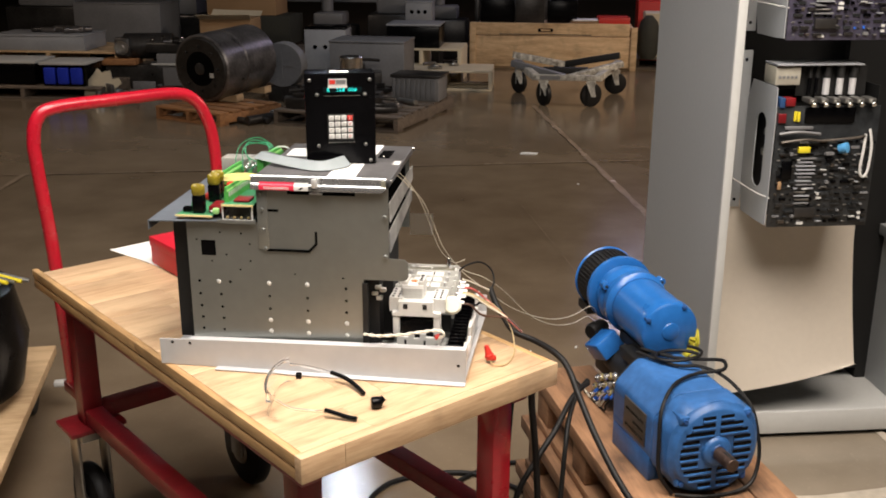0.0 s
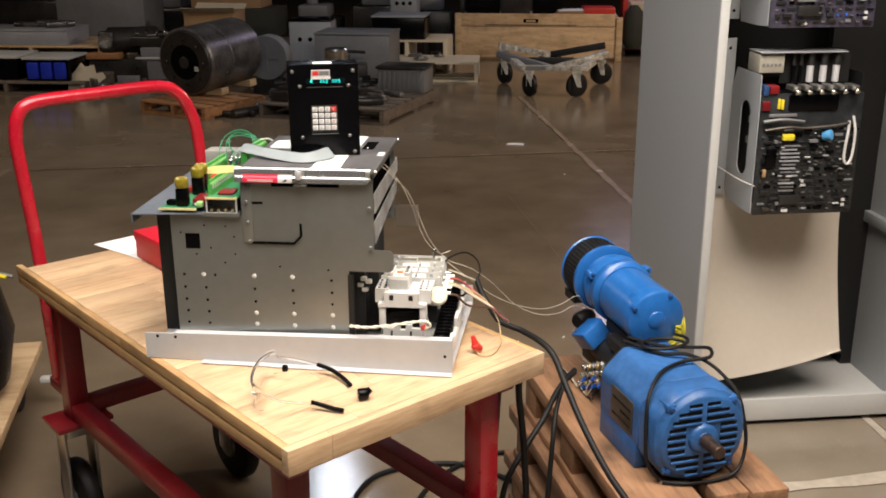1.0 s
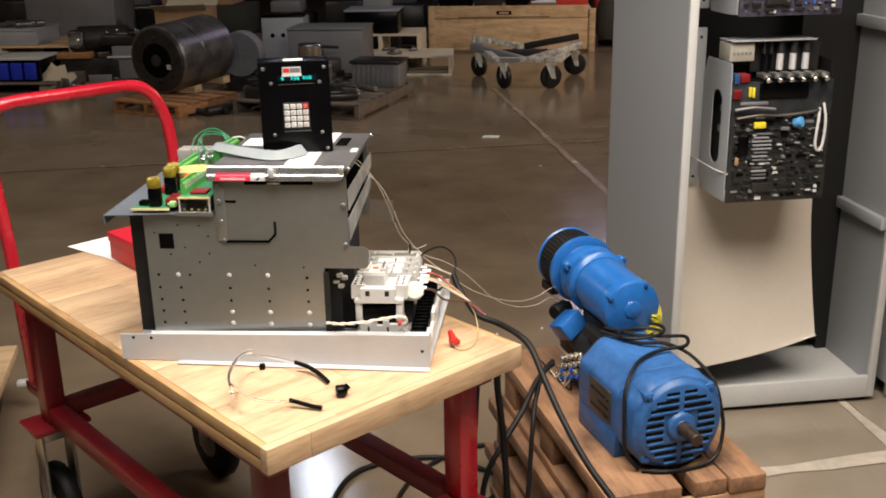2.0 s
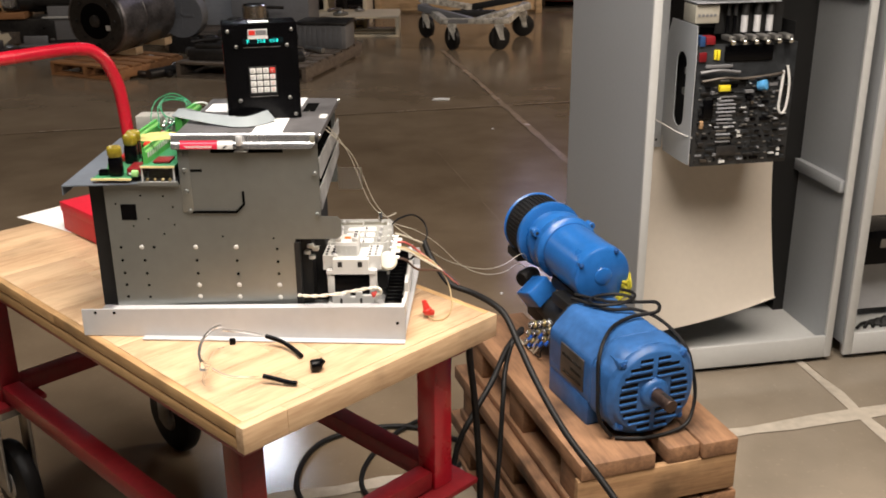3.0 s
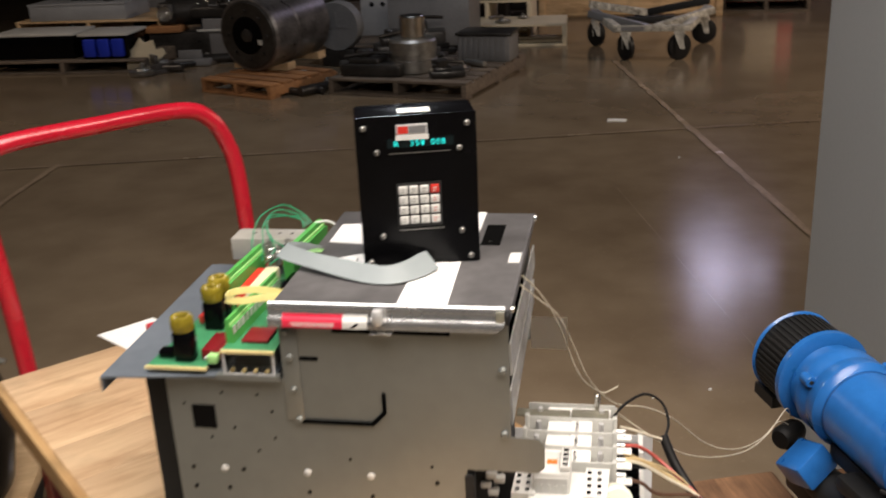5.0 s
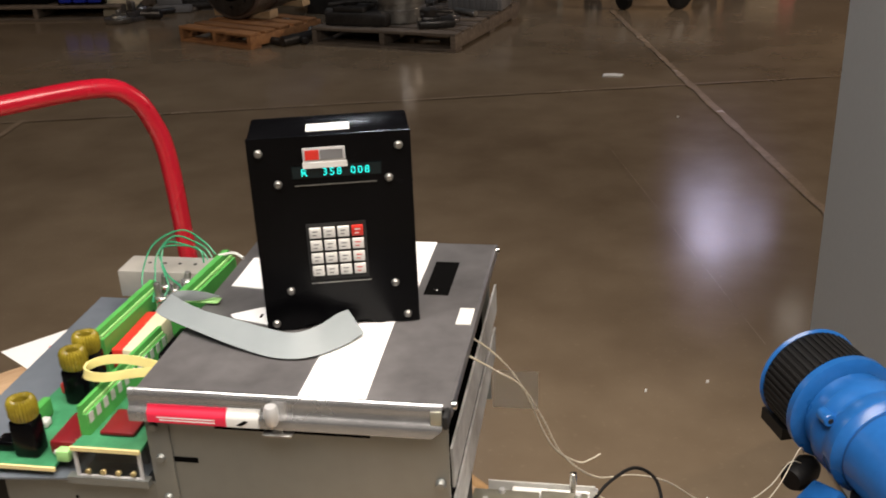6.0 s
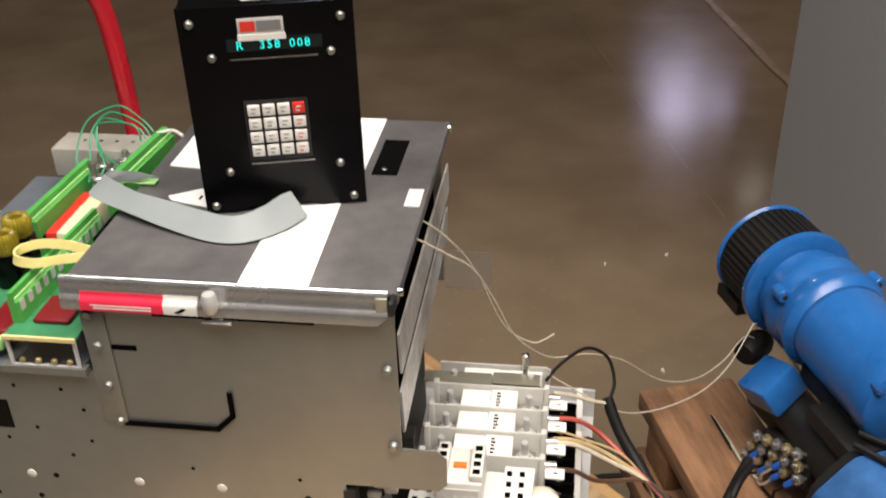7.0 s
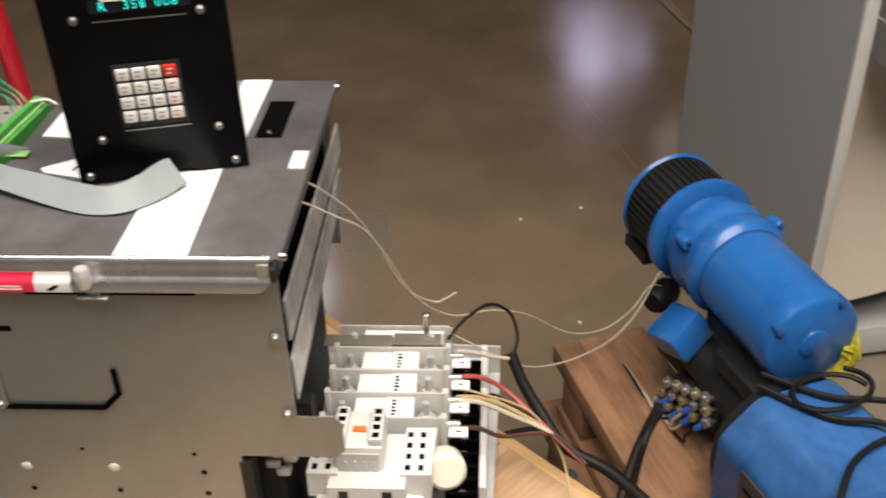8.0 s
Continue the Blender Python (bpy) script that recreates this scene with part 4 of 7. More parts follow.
aux = part("aux_block", B((-0.277, 1.686, 0.868, -0.236, 1.730, 0.912), (-0.277, 1.688, 0.912, -0.266, 1.728, 0.920), (-0.247, 1.688, 0.912, -0.236, 1.728, 0.920), bev=0.0015), WHITE, con, "white auxiliary contact block")
part("aux_slider", B((-0.262, 1.704, 0.912, -0.251, 1.709, 0.915)), mat("orange_slider", (0.7, 0.16, 0.02), 0.4), aux)
for j in range(4):
    for i in (-0.2745, -0.2445):
        part("clamp_hole", B((i, 1.690 + 0.0095 * j, 0.9195, i + 0.006, 1.6955 + 0.0095 * j, 0.9205)), BLACK, aux, smooth=False)
part("aux_front", B((-0.274, 1.6845, 0.874, -0.239, 1.6858, 0.906)), OFFWHITE, aux)
for k in range(4):
    part("aux_rib", B((-0.268 + 0.008 * k, 1.6838, 0.876, -0.2655 + 0.008 * k, 1.6846, 0.898)), FUSEGREY, aux, smooth=False)
FZ = 0.866
for k in range(4):
    y0 = 1.780 + 0.0327 * k
    fb = part("fuse_block", B((-0.283, y0 + 0.0012, 0.836, -0.180, y0 + 0.0318, FZ - 0.004 * (k == 3)), bev=0.001), FUSEGREY, drive, "grey fuse block with white label")
    part("block_base", B((-0.281, y0 + 0.002, 0.800, -0.182, y0 + 0.031, 0.8358)), MATTBLACK, fb)
    part("block_rib", B((-0.287, y0 - 0.0012, 0.836, -0.179, y0 + 0.0010, FZ + 0.027), bev=0.0005), FUSEGREY, fb)
    for xx in (-0.289, -0.181):
        part("block_stop", B((xx, y0 - 0.003, 0.83, xx + 0.005, y0 + 0.0042, FZ + 0.029), bev=0.0004), FUSEGREY, fb)
    if k < 3:
        part("block_label", B((-0.260, y0 + 0.004, FZ + 0.0002, -0.232, y0 + 0.0295, FZ + 0.0235), (-0.2318, y0 + 0.0025, FZ + 0.0002, -0.206, y0 + 0.030, FZ + 0.0245), bev=0.0012), BRIGHTWHITE, fb)
    else:
        part("block_label", B((-0.262, y0 + 0.020, FZ + 0.0002, -0.226, y0 + 0.031, FZ + 0.0235), (-0.2258, y0 + 0.027, FZ + 0.0002, -0.184, y0 + 0.031, FZ + 0.023), bev=0.0010), BRIGHTWHITE, fb)
    for i in range(5 if k < 3 else 0):
        part("label_print", B((-0.226, y0 + 0.005 + 0.0045 * i, FZ + 0.0246, -0.2225 + 0.001 * (i % 2), y0 + 0.0074 + 0.0045 * i, FZ + 0.0249)), BLACK, fb, smooth=False)
    for xx in (-0.271, -0.195):
        part("clamp_plate", B((xx - 0.010, y0 + 0.006, FZ + 0.0002, xx + 0.010, y0 + 0.0275, FZ + 0.0092)), STEEL, fb)
        part("clamp_washer", C((xx, y0 + 0.0165, FZ + 0.0092), (xx, y0 + 0.0165, FZ + 0.0110), 0.0088, 14), ALU, fb)
        part("clamp_nut", C((xx, y0 + 0.0165, FZ + 0.0110), (xx, y0 + 0.0165, FZ + 0.0160), 0.0062, 6), ALU, fb)
        part("clamp_screw", C((xx, y0 + 0.0165, FZ + 0.014), (xx, y0 + 0.0165, FZ + 0.0300), 0.0032, 10), ALU, fb)
    tagp = part("lug_tag", B((-0.176, y0 + 0.015, FZ - 0.012, -0.158, y0 + 0.028, FZ - 0.0095), bev=0.0008), BRIGHTWHITE, fb)
    part("tag_print", B((-0.169, y0 + 0.0205, FZ - 0.0096, -0.164, y0 + 0.022, FZ - 0.0092)), BLACK, tagp, smooth=False)
    part("lug", C((-0.181, y0 + 0.027, FZ - 0.006), (-0.166, y0 + 0.030, FZ - 0.008), 0.0036, 10), TRIM, fb)
part("end_plate", B((-0.287, 1.9108, 0.80, -0.179, 1.9125, 0.893)), FUSEGREY, drive)
part("busbar", B((-0.300, 1.8815, 0.890, -0.234, 1.8985, 0.8918), (-0.232, 1.8825, 0.8905, -0.186, 1.9005, 0.8925), bev=0.0004), mat("dull_olive_busbar", (0.26, 0.245, 0.19), 0.42, 0.5), drive)
part("long_stud", C((-0.201, 1.904, 0.866), (-0.201, 1.912, 0.908), 0.0038, 12), CHROME, drive)
part("stud_plate", B((-0.225, 1.9135, 0.85, -0.176, 1.915, 0.889)), PALEGREY, drive)
strip = part("terminal_strip", B((-0.178, 1.672, 0.784, -0.148, 1.965, 0.806), bev=0.001), BLACK, drive, "black barrier terminal strip")
for k in range(17):
    yy = 1.678 + 0.0168 * k
    part("strip_barrier", B((-0.1785, yy - 0.0015, 0.806, -0.1475, yy + 0.0015, 0.818)), BLACK, strip, smooth=False)
    part("strip_screw", C((-0.163, yy + 0.008, 0.806), (-0.163, yy + 0.008, 0.811), 0.0035, 8), STEEL, strip)
part("strip_base", B((-0.1475, 1.668, 0.780, -0.1415, 1.980, 0.797), (-0.1475, 1.672, 0.797, -0.1415, 1.700, 0.815), (-0.1475, 1.772, 0.797, -0.1415, 1.812, 0.815), (-0.1475, 1.93, 0.797, -0.1415, 1.980, 0.815)), WHITE, drive)
part("resistor_disc", lathe(bmesh.new(), (-0.178, 1.752, 0.866), (-0.174, 1.732, 0.875), ((0, 0.015), (0.15, 0.0175), (0.85, 0.0175), (1, 0.014)), 22), mat("cream_ceramic", (0.74, 0.71, 0.58), 0.4, vary=0.05), drive, "cream ceramic disc")
part("clear_clip", B((-0.203, 1.692, 0.790, -0.182, 1.702, 0.812), bev=0.002), CLEAR, drive)
part("red_bead", C((-0.199, 1.664, 0.836), (-0.190, 1.668, 0.838), 0.005, 10), REDPART, drive)
tw = bmesh.new()
base = smooth_line([(-0.332, 1.672, 0.833), (-0.30, 1.660, 0.836), (-0.255, 1.655, 0.843), (-0.215, 1.658, 0.850), (-0.190, 1.662, 0.851), (-0.182, 1.664, 0.842), (-0.192, 1.664, 0.836)], 10)
for ph in (0, math.pi):
    tube([(p.x, p.y + 0.0016 * math.cos(k * 0.75 + ph), p.z + 0.0016 * math.sin(k * 0.75 + ph)) for k, p in enumerate(base)], 0.0017, 6, 1, tw)
part("twisted_wire", tw, mat("cream_wire", (0.74, 0.70, 0.60), 0.5, vary=0.05), drive, "twisted pair of cream wires")

# keypad box standing on the plate
KEY = pose(-0.395, 1.812, PZ + 0.001, 1.5, 0, 15.0)
kb = thing("keypad_box", KEY, "black keypad programmer with a lit cyan display", "keypad")
KW, KH, KD = 0.130, 0.172, 0.055
part("case", B((-KW / 2, 0.002, 0, KW / 2, KD, KH), bev=0.003), BLACK, kb, "black plastic case")
part("face_plate", prism([(-KW / 2, 0.0), (-0.040, 0.0), (-0.030, 0.0045), (0.02, 0.0045), (0.03, 0.0), (KW / 2, 0.0), (KW / 2, KH), (-KW / 2, KH)], -0.0015, 0.002), BLACK, kb, smooth=False)
for sx, sz in ((-0.056, 0.160), (0.055, 0.160), (-0.043, 0.133), (0.046, 0.133), (-0.042, 0.037), (0.046, 0.038), (0.055, 0.007), (-0.057, 0.007)):
    part("face_screw", lathe(bmesh.new(), (sx, -0.0045, sz), (sx, -0.0014, sz), ((0, 0.0022), (0.5, 0.0034), (1, 0.0036)), 12), STEEL, kb)
pad = part("keypad", B((-0.0245, -0.0022, 0.046, 0.0245, -0.0014, 0.097)), MATTBLACK, kb)
pitch = 0.0115
for r in range(4):
    for c in range(4):
        x, z = -0.01725 + pitch * c, 0.0895 - 0.0115 * r
        red = r == 0 and c == 3
        k = part("key", B((x - 0.0048, -0.0052, z - 0.0046, x + 0.0048, -0.0021, z + 0.0046), bev=0.0009), REDPART if red else WHITE, pad)
        for j in range(2):
            part("key_print", B((x - 0.0022, -0.0054, z + 0.0012 - 0.0032 * j, x + 0.0022 - 0.0012 * j, -0.0051, z + 0.0021 - 0.0032 * j)), WHITE if red else (REDPART if c == 3 else GREYMACHINE), k, smooth=False)
win = part("display_window", B((-0.031, -0.0019, 0.137, 0.040, -0.0013, 0.147)), mat("display_glass", (0.004, 0.010, 0.012), 0.12, vary=0.1, bump=0), kb)
for k, ch in enumerate("R  358 008"):
    if ch != " ":
        writing(ch, 0.0092, CYAN, win, pose(-0.0215 + 0.0056 * k, -0.0024, 0.1415, 90, 0, 0), 0.0001, "display_digit")
part("display_rule", B((-0.030, -0.0022, 0.1305, 0.036, -0.0013, 0.1312)), STEEL, kb, smooth=False)
part("pad_rule", B((-0.024, -0.0024, 0.0425, 0.026, -0.0013, 0.0432)), STEEL, kb, smooth=False)
badge = part("badge", B((-0.0215, -0.0026, 0.1485, 0.0125, -0.0013, 0.1625), bev=0.0005), ALU, kb, "small badge with a red field")
part("badge_field", B((-0.0195, -0.003, 0.1525, -0.0085, -0.0025, 0.1605)), REDPART, badge, smooth=False)
part("badge_dark", B((-0.0075, -0.003, 0.1525, 0.0105, -0.0025, 0.1605)), GREYMACHINE, badge, smooth=False)
part("badge_strip", B((-0.022, -0.0032, 0.1455, 0.0135, -0.0014, 0.1502)), WHITE, kb, "white label strip")
part("top_label", B((-0.018, 0.010, KH, 0.017, 0.028, KH + 0.0006)), PAPER, kb, "white paper label", smooth=False)

# grey ribbon cable lying on the plate
low = smooth_line([(-0.538, 1.838, 1.1245), (-0.556, 1.826, 1.128), (-0.565, 1.808, 1.1285), (-0.548, 1.793, 1.1285), (-0.515, 1.777, 1.1265), (-0.481, 1.763, 1.1235), (-0.445, 1.750, 1.1215), (-0.420, 1.748, 1.1215), (-0.401, 1.756, 1.122), (-0.384, 1.774, 1.1225), (-0.373, 1.792, 1.124)], 8)
top = smooth_line([(-0.520, 1.846, 1.126), (-0.540, 1.838, 1.134), (-0.556, 1.826, 1.1375), (-0.540, 1.810, 1.1385), (-0.512, 1.792, 1.1385), (-0.484, 1.783, 1.137), (-0.448, 1.771, 1.1355), (-0.424, 1.766, 1.1355), (-0.407, 1.778, 1.137), (-0.396, 1.798, 1.138), (-0.389, 1.806, 1.138)], 8)
rows = [[tuple(p.lerp(q, s / 4)) for s in range(5)] for p, q in zip(low, top)]
solo("ribbon_cable", sheet(rows, 0.0012), RIBBON, pose(0, 0, 0), "flat grey ribbon cable curling over the top plate", "cable")


# ---- loose wires and cables ----
def wire(name, points, r, material, label, seg=7, steps=8):
    return solo(name, tube(points, r, seg, steps), material, pose(0, 0, 0), label, "cable")


wire("signal_wire", [(-0.292, 1.832, 1.102), (-0.286, 1.833, 1.100), (-0.272, 1.850, 1.078), (-0.257, 1.875, 1.043), (-0.245, 1.900, 1.001), (-0.230, 1.930, 0.939), (-0.217, 1.950, 0.905), (-0.197, 1.970, 0.880), (-0.185, 1.978, 0.879), (-0.175, 1.985, 0.882)], 0.0009, BEIGEWIRE, "thin beige wire from the drive with a loose end", 6)
wire("signal_wire", [(-0.292, 1.794, 1.105), (-0.284, 1.795, 1.104), (-0.266, 1.820, 1.077), (-0.246, 1.850, 1.044), (-0.230, 1.880, 0.993), (-0.211, 1.910, 0.930), (-0.179, 1.960, 0.870), (-0.137, 2.020, 0.832), (-0.095, 2.080, 0.781), (-0.039, 2.150, 0.700), (0.014, 2.220, 0.651), (0.063, 2.300, 0.624), (0.100, 2.37, 0.617), (0.125, 2.41, 0.590)], 0.0009, BEIGEWIRE,
     "thin beige wire sagging from the drive to the motor", 6)
wire("signal_wire", [(-0.178, 1.905, 0.890), (-0.172, 1.915, 0.878), (-0.150, 1.925, 0.856), (-0.115, 1.935, 0.827), (-0.082, 1.980, 0.785), (-0.033, 2.060, 0.734), (0.019, 2.150, 0.692), (0.063, 2.240, 0.669), (0.110, 2.360, 0.649), (0.13, 2.42, 0.60)], 0.0009, BEIGEWIRE, "thin beige wire sagging from the drive to the motor", 6)
P0 = (-0.076, 1.852, 0.806)
for start, mid, mt, lab in (((-0.170, 1.876, 0.858), (-0.121, 1.885, 0.832), REDWIRE, "red motor lead"), ((-0.170, 1.846, 0.858), (-0.117, 1.859, 0.832), OCHREWIRE, "ochre motor lead"), ((-0.164, 1.893, 0.818), (-0.128, 1.884, 0.824), RUBBER, "black motor lead"),
                           ((-0.170, 1.817, 0.846), (-0.125, 1.838, 0.816), BROWNWIRE, "dark motor lead"), ((-0.170, 1.842, 0.856), (-0.112, 1.852, 0.828), BEIGEWIRE, "beige motor lead")):
    wire("motor_lead", [start, (start[0] + 0.022, start[1] + 0.003, start[2] - 0.003), mid, P0, (-0.045, 1.832, 0.786)], 0.0023, mt, lab + " bundled into the cable", 6)
wire("motor_lead", [(-0.172, 1.906, 0.866), (-0.155, 1.914, 0.858), (-0.135, 1.922, 0.846), (-0.116, 1.934, 0.834)], 0.0020, BEIGEWIRE, "beige motor lead running into the cable sleeve", 6)
wire("motor_lead", [(-0.180, 1.902, 0.884), (-0.165, 1.925, 0.890), (-0.140, 1.955, 0.888), (-0.118, 1.965, 0.870), (-0.110, 1.950, 0.850), (-0.115, 1.936, 0.836)], 0.0019, RUBBER, "short black lead looping to the cable", 6)
wire("motor_cable", [(-0.117, 1.938, 0.838), (-0.103, 1.920, 0.810), (-0.084, 1.900, 0.787), (-0.062, 1.872, 0.770), (-0.018, 1.846, 0.7625), (0.022, 1.795, 0.760), (0.046, 1.763, 0.745), (0.070, 1.715, 0.705), (0.102, 1.655, 0.655), (0.149, 1.59, 0.594), (0.222, 1.515, 0.520), (0.34, 1.38, 0.38), (0.50, 1.16, 0.15), (0.62, 1.0, 0.012), (0.8, 0.7, 0.010)], 0.0062, RUBBER,
     "thick black cable over the cart edge down to the floor", 10)
wire("motor_cable", [(0.105, 2.215, 0.505), (0.08, 2.17, 0.50), (0.062, 2.13, 0.45), (0.055, 2.08, 0.40), (0.045, 2.03, 0.25), (0.03, 1.98, 0.10), (0.0, 1.95, 0.012), (-0.12, 2.0, 0.010)], 0.006, RUBBER, "black cable from the motor terminals to the floor", 10)
wire("motor_cable", [(0.105, 2.23, 0.505), (0.065, 2.15, 0.49), (0.03, 2.07, 0.45), (-0.01, 2.02, 0.40), (-0.05, 1.98, 0.33), (-0.07, 1.97, 0.20), (-0.10, 1.99, 0.03), (-0.20, 2.15, 0.010), (-0.307, 2.307, 0.010), (-0.273, 2.503, 0.010), (-0.15, 2.66, 0.010), (0.0, 2.70, 0.010), (0.08, 2.62, 0.010)], 0.0068, RUBBER,
     "black cable coiled on the floor under the cart", 10)
wire("motor_cable", [(-0.05, 1.90, 0.70), (-0.066, 1.945, 0.60), (-0.074, 1.95, 0.47), (-0.081, 1.95, 0.356), (-0.10, 1.96, 0.14), (-0.16, 2.0, 0.016), (-0.36, 2.12, 0.0105), (-0.48, 2.30, 0.0105), (-0.437, 2.527, 0.0105), (-0.218, 2.613, 0.0105), (-0.019, 2.512, 0.0105), (0.06, 2.457, 0.0105)], 0.0075, RUBBER, "black cable hanging under the cart to the floor", 10)
wire("motor_cable", [(-0.01, 1.86, 0.70), (-0.024, 1.93, 0.60), (-0.012, 1.95, 0.46), (0.0, 1.95, 0.257), (-0.005, 1.96, 0.06), (-0.06, 2.06, 0.012), (-0.12, 2.22, 0.0105), (-0.05, 2.40, 0.0105), (0.05, 2.50, 0.0105)], 0.0075, RUBBER, "black cable hanging under the cart to the floor", 10)

# ---- wooden skids under the motor ----
SK = pose(0.162, 1.785, 0, 0, 0, 18.2)
TIERS = 3
TH = 0.1372
for tier in range(TIERS):
    z0 = tier * TH
    sk = thing("wooden_skid", SK @ pose(0.012 * (tier % 2), 0.0, z0), "brown stained wooden skid, stacked under the motor", "pallet", group="stacked skids")
    for x in (0.040 if tier == TIERS - 1 else 0.006, 0.18, 0.356):
        for yy in (0.004, 0.31, 0.60):
            part("block", B((x, yy, 0.023, x + 0.036, yy + 0.09, 0.099), bev=0.003), PALLETWOOD_Y, sk)
        part("bottom_board", B((x - 0.006, 0.002, 0.0, x + 0.048, 0.70, 0.0225), bev=0.003), PALLETWOOD_Y, sk)
    top = tier == TIERS - 1
    part("end_board", B((0.030 if top else 0.0, -0.018, 0.012, 0.400, 0.0, 0.0985), bev=0.003), PALLETWOOD, sk)
    for k, (x0, x1) in enumerate(((0.034, 0.203), (0.234, 0.309), (0.313, 0.398)) if top else ((-0.004, 0.098), (0.102, 0.195), (0.234, 0.309), (0.313, 0.398))):
        bd = part("deck_board", B((x0, -0.022 + 0.006 * (k % 2), 0.0995, x1, (0.728 if top else 0.738) - 0.01 * k, 0.1372 - 0.0004), bev=0.004), PALLETWOOD_Y, sk)

# ---- motor with a second, smaller machine strapped on top ----
MOT = pose(0.361, 1.896, 0.5155, 0, 0, 22)
mo = thing("electric_motor", MOT, "blue enamelled electric motor lying on a wooden skid", "electric motor")
R = 0.104
HW = 0.107


def octagon(a, w, h, c):
    """Distance to the edge of a box w by h with corners cut by c, in direction a."""
    ca, sa = abs(math.cos(a)), abs(math.sin(a))
    return min(w / max(ca, 1e-6), h / max(sa, 1e-6), (w + h - c) / (ca + sa))


def body_rings(rows, n=64):
    """Rings along y, each (y, share of roundness, radius, half width, half height, cut)."""
    bm = bmesh.new()
    rings = []
    for y, q, r, w, h, c in rows:
        ring = []
        for k in range(n):
            a = 2 * math.pi * k / n
            d = q * r + (1 - q) * octagon(a, w, h, c)
            ring.append(bm.verts.new((math.cos(a) * d, y, math.sin(a) * d)))
        rings.append(ring)
    for p, r in zip(rings, rings[1:]):
        for k in range(n):
            bm.faces.new((p[k], p[(k + 1) % n], r[(k + 1) % n], r[k]))
    bm.faces.new(rings[0])
    bm.faces.new(rings[-1])
    bmesh.ops.recalc_face_normals(bm, faces=bm.faces)
    return bm


part("stator", body_rings([(0.078, 0.1, R, HW * 0.97, 0.096, 0.05), (0.081, 0.05, R, HW, 0.1, 0.05), (0.268, 0.05, R, HW, 0.1, 0.05), (0.272, 0.1, R, HW * 0.97, 0.096, 0.05)]), DUSTYBLUE, mo, "blue welded motor frame with flat sides")
bell = part("end_bell", body_rings([(0.0, 1, 0.090, 0.09, 0.09, 0.05), (0.003, 1, 0.0955, 0.09, 0.09, 0.05), (0.010, 1, 0.099, 0.1, 0.1, 0.05), (0.014, 0.75, R, HW, 0.101, 0.045), (0.030, 0.3, R * 1.01, HW * 1.01, 0.1025, 0.045), (0.072, 0.12, R * 1.01, HW * 1.02, 0.103, 0.05), (0.0765, 0.12, R, HW * 0.99, 0.1, 0.05)]),
            DUSTYBLUE, mo, "blue cast end bell with cooling slots")
part("bell_boss", lathe(bmesh.new(), (0, -0.011, 0), (0, 0.004, 0), ((0, 0.026), (0.25, 0.031), (0.6, 0.033), (1, 0.036)), 32), DUSTYBLUE, bell)
part("boss_ring", lathe(bmesh.new(), (0, -0.0125, 0), (0, -0.0105, 0), ((0, 0.0165), (1, 0.018)), 24), SHADEDBLUE, bell)
for k in range(10):
    z = 0.0765 - 0.017 * k
    half = math.sqrt(max(0.0001, 0.0865 ** 2 - z * z)) - 0.004
    for s in (-1, 1):
        x0 = 0.0055 if abs(z) > 0.036 else 0.0395
        if half - x0 > 0.008:
            part("cooling_slot", B((min(s * x0, s * half), -0.0010, z - 0.0038, max(s * x0, s * half), 0.004, z + 0.0038), bev=0.0015), BLACK, bell, smooth=False)
            part("slot_rib", B((min(s * x0, s * half), -0.0045, z - 0.0086, max(s * x0, s * half), 0.002, z - 0.0040), bev=0.0014), DUSTYBLUE, bell)
for a in (45, 135, 225, 315):
    ca, sa = math.cos(radians(a)), math.sin(radians(a))
    part("bell_lug", B((ca * R * 0.97 - 0.012, 0.008, sa * R * 0.97 - 0.010, ca * R * 0.97 + 0.012, 0.05, sa * R * 0.97 + 0.010), bev=0.005), DUSTYBLUE, bell)
    part("bell_bolt", C((ca * R * 0.98, 0.002, sa * R * 0.98), (ca * R * 0.98, 0.009, sa * R * 0.98), 0.0058, 6), SHADEDBLUE, bell)
part("bell_lip", tube([(math.cos(radians(a)) * 0.103, 0.019, math.sin(radians(a)) * 0.103) for a in range(58, 124, 6)], 0.0032, 8, 2), DUSTYBLUE, bell)
sh = part("shaft", C((0, -0.068, 0), (0, -0.008, 0), 0.0142, 24), RUSTSTEEL, mo, "rusty steel shaft with a keyway")
part("keyway", B((-0.0032, -0.067, 0.011, 0.0032, -0.034, 0.0149)), MATTBLACK, sh, smooth=False)
part("rear_bell", body_rings([(0.273, 0.15, R, HW * 0.96, 0.098, 0.05), (0.288, 0.6, R * 0.95, HW * 0.95, 0.097, 0.05), (0.300, 1, R * 0.72, HW, 0.1, 0.05), (0.312, 1, R * 0.42, HW, 0.1, 0.05), (0.50, 1, R * 0.30, HW, 0.1, 0.05), (0.505, 1, R * 0.25, HW, 0.1, 0.05)]), MATTBLACK, mo)
for x0, x1 in ((-HW - 0.0005, -0.06), (0.06, HW + 0.0005)):
    part("foot", B((x0, 0.086, -0.1043, x1, 0.267, -0.045), bev=0.004), DUSTYBLUE, mo)
npl = part("name_plate", B((-HW - 0.0022, 0.108, -0.034, -HW + 0.004, 0.212, 0.042), bev=0.0006), STAINPLATE, mo, "brown-stained metal name plate")
for j in range(3):
    part("plate_print", B((-HW - 0.0027, 0.116, -0.024 + 0.020 * j, -HW - 0.0021, 0.202 - 0.037 * (j % 2), -0.018 + 0.020 * j)), BLACK, npl, smooth=False)
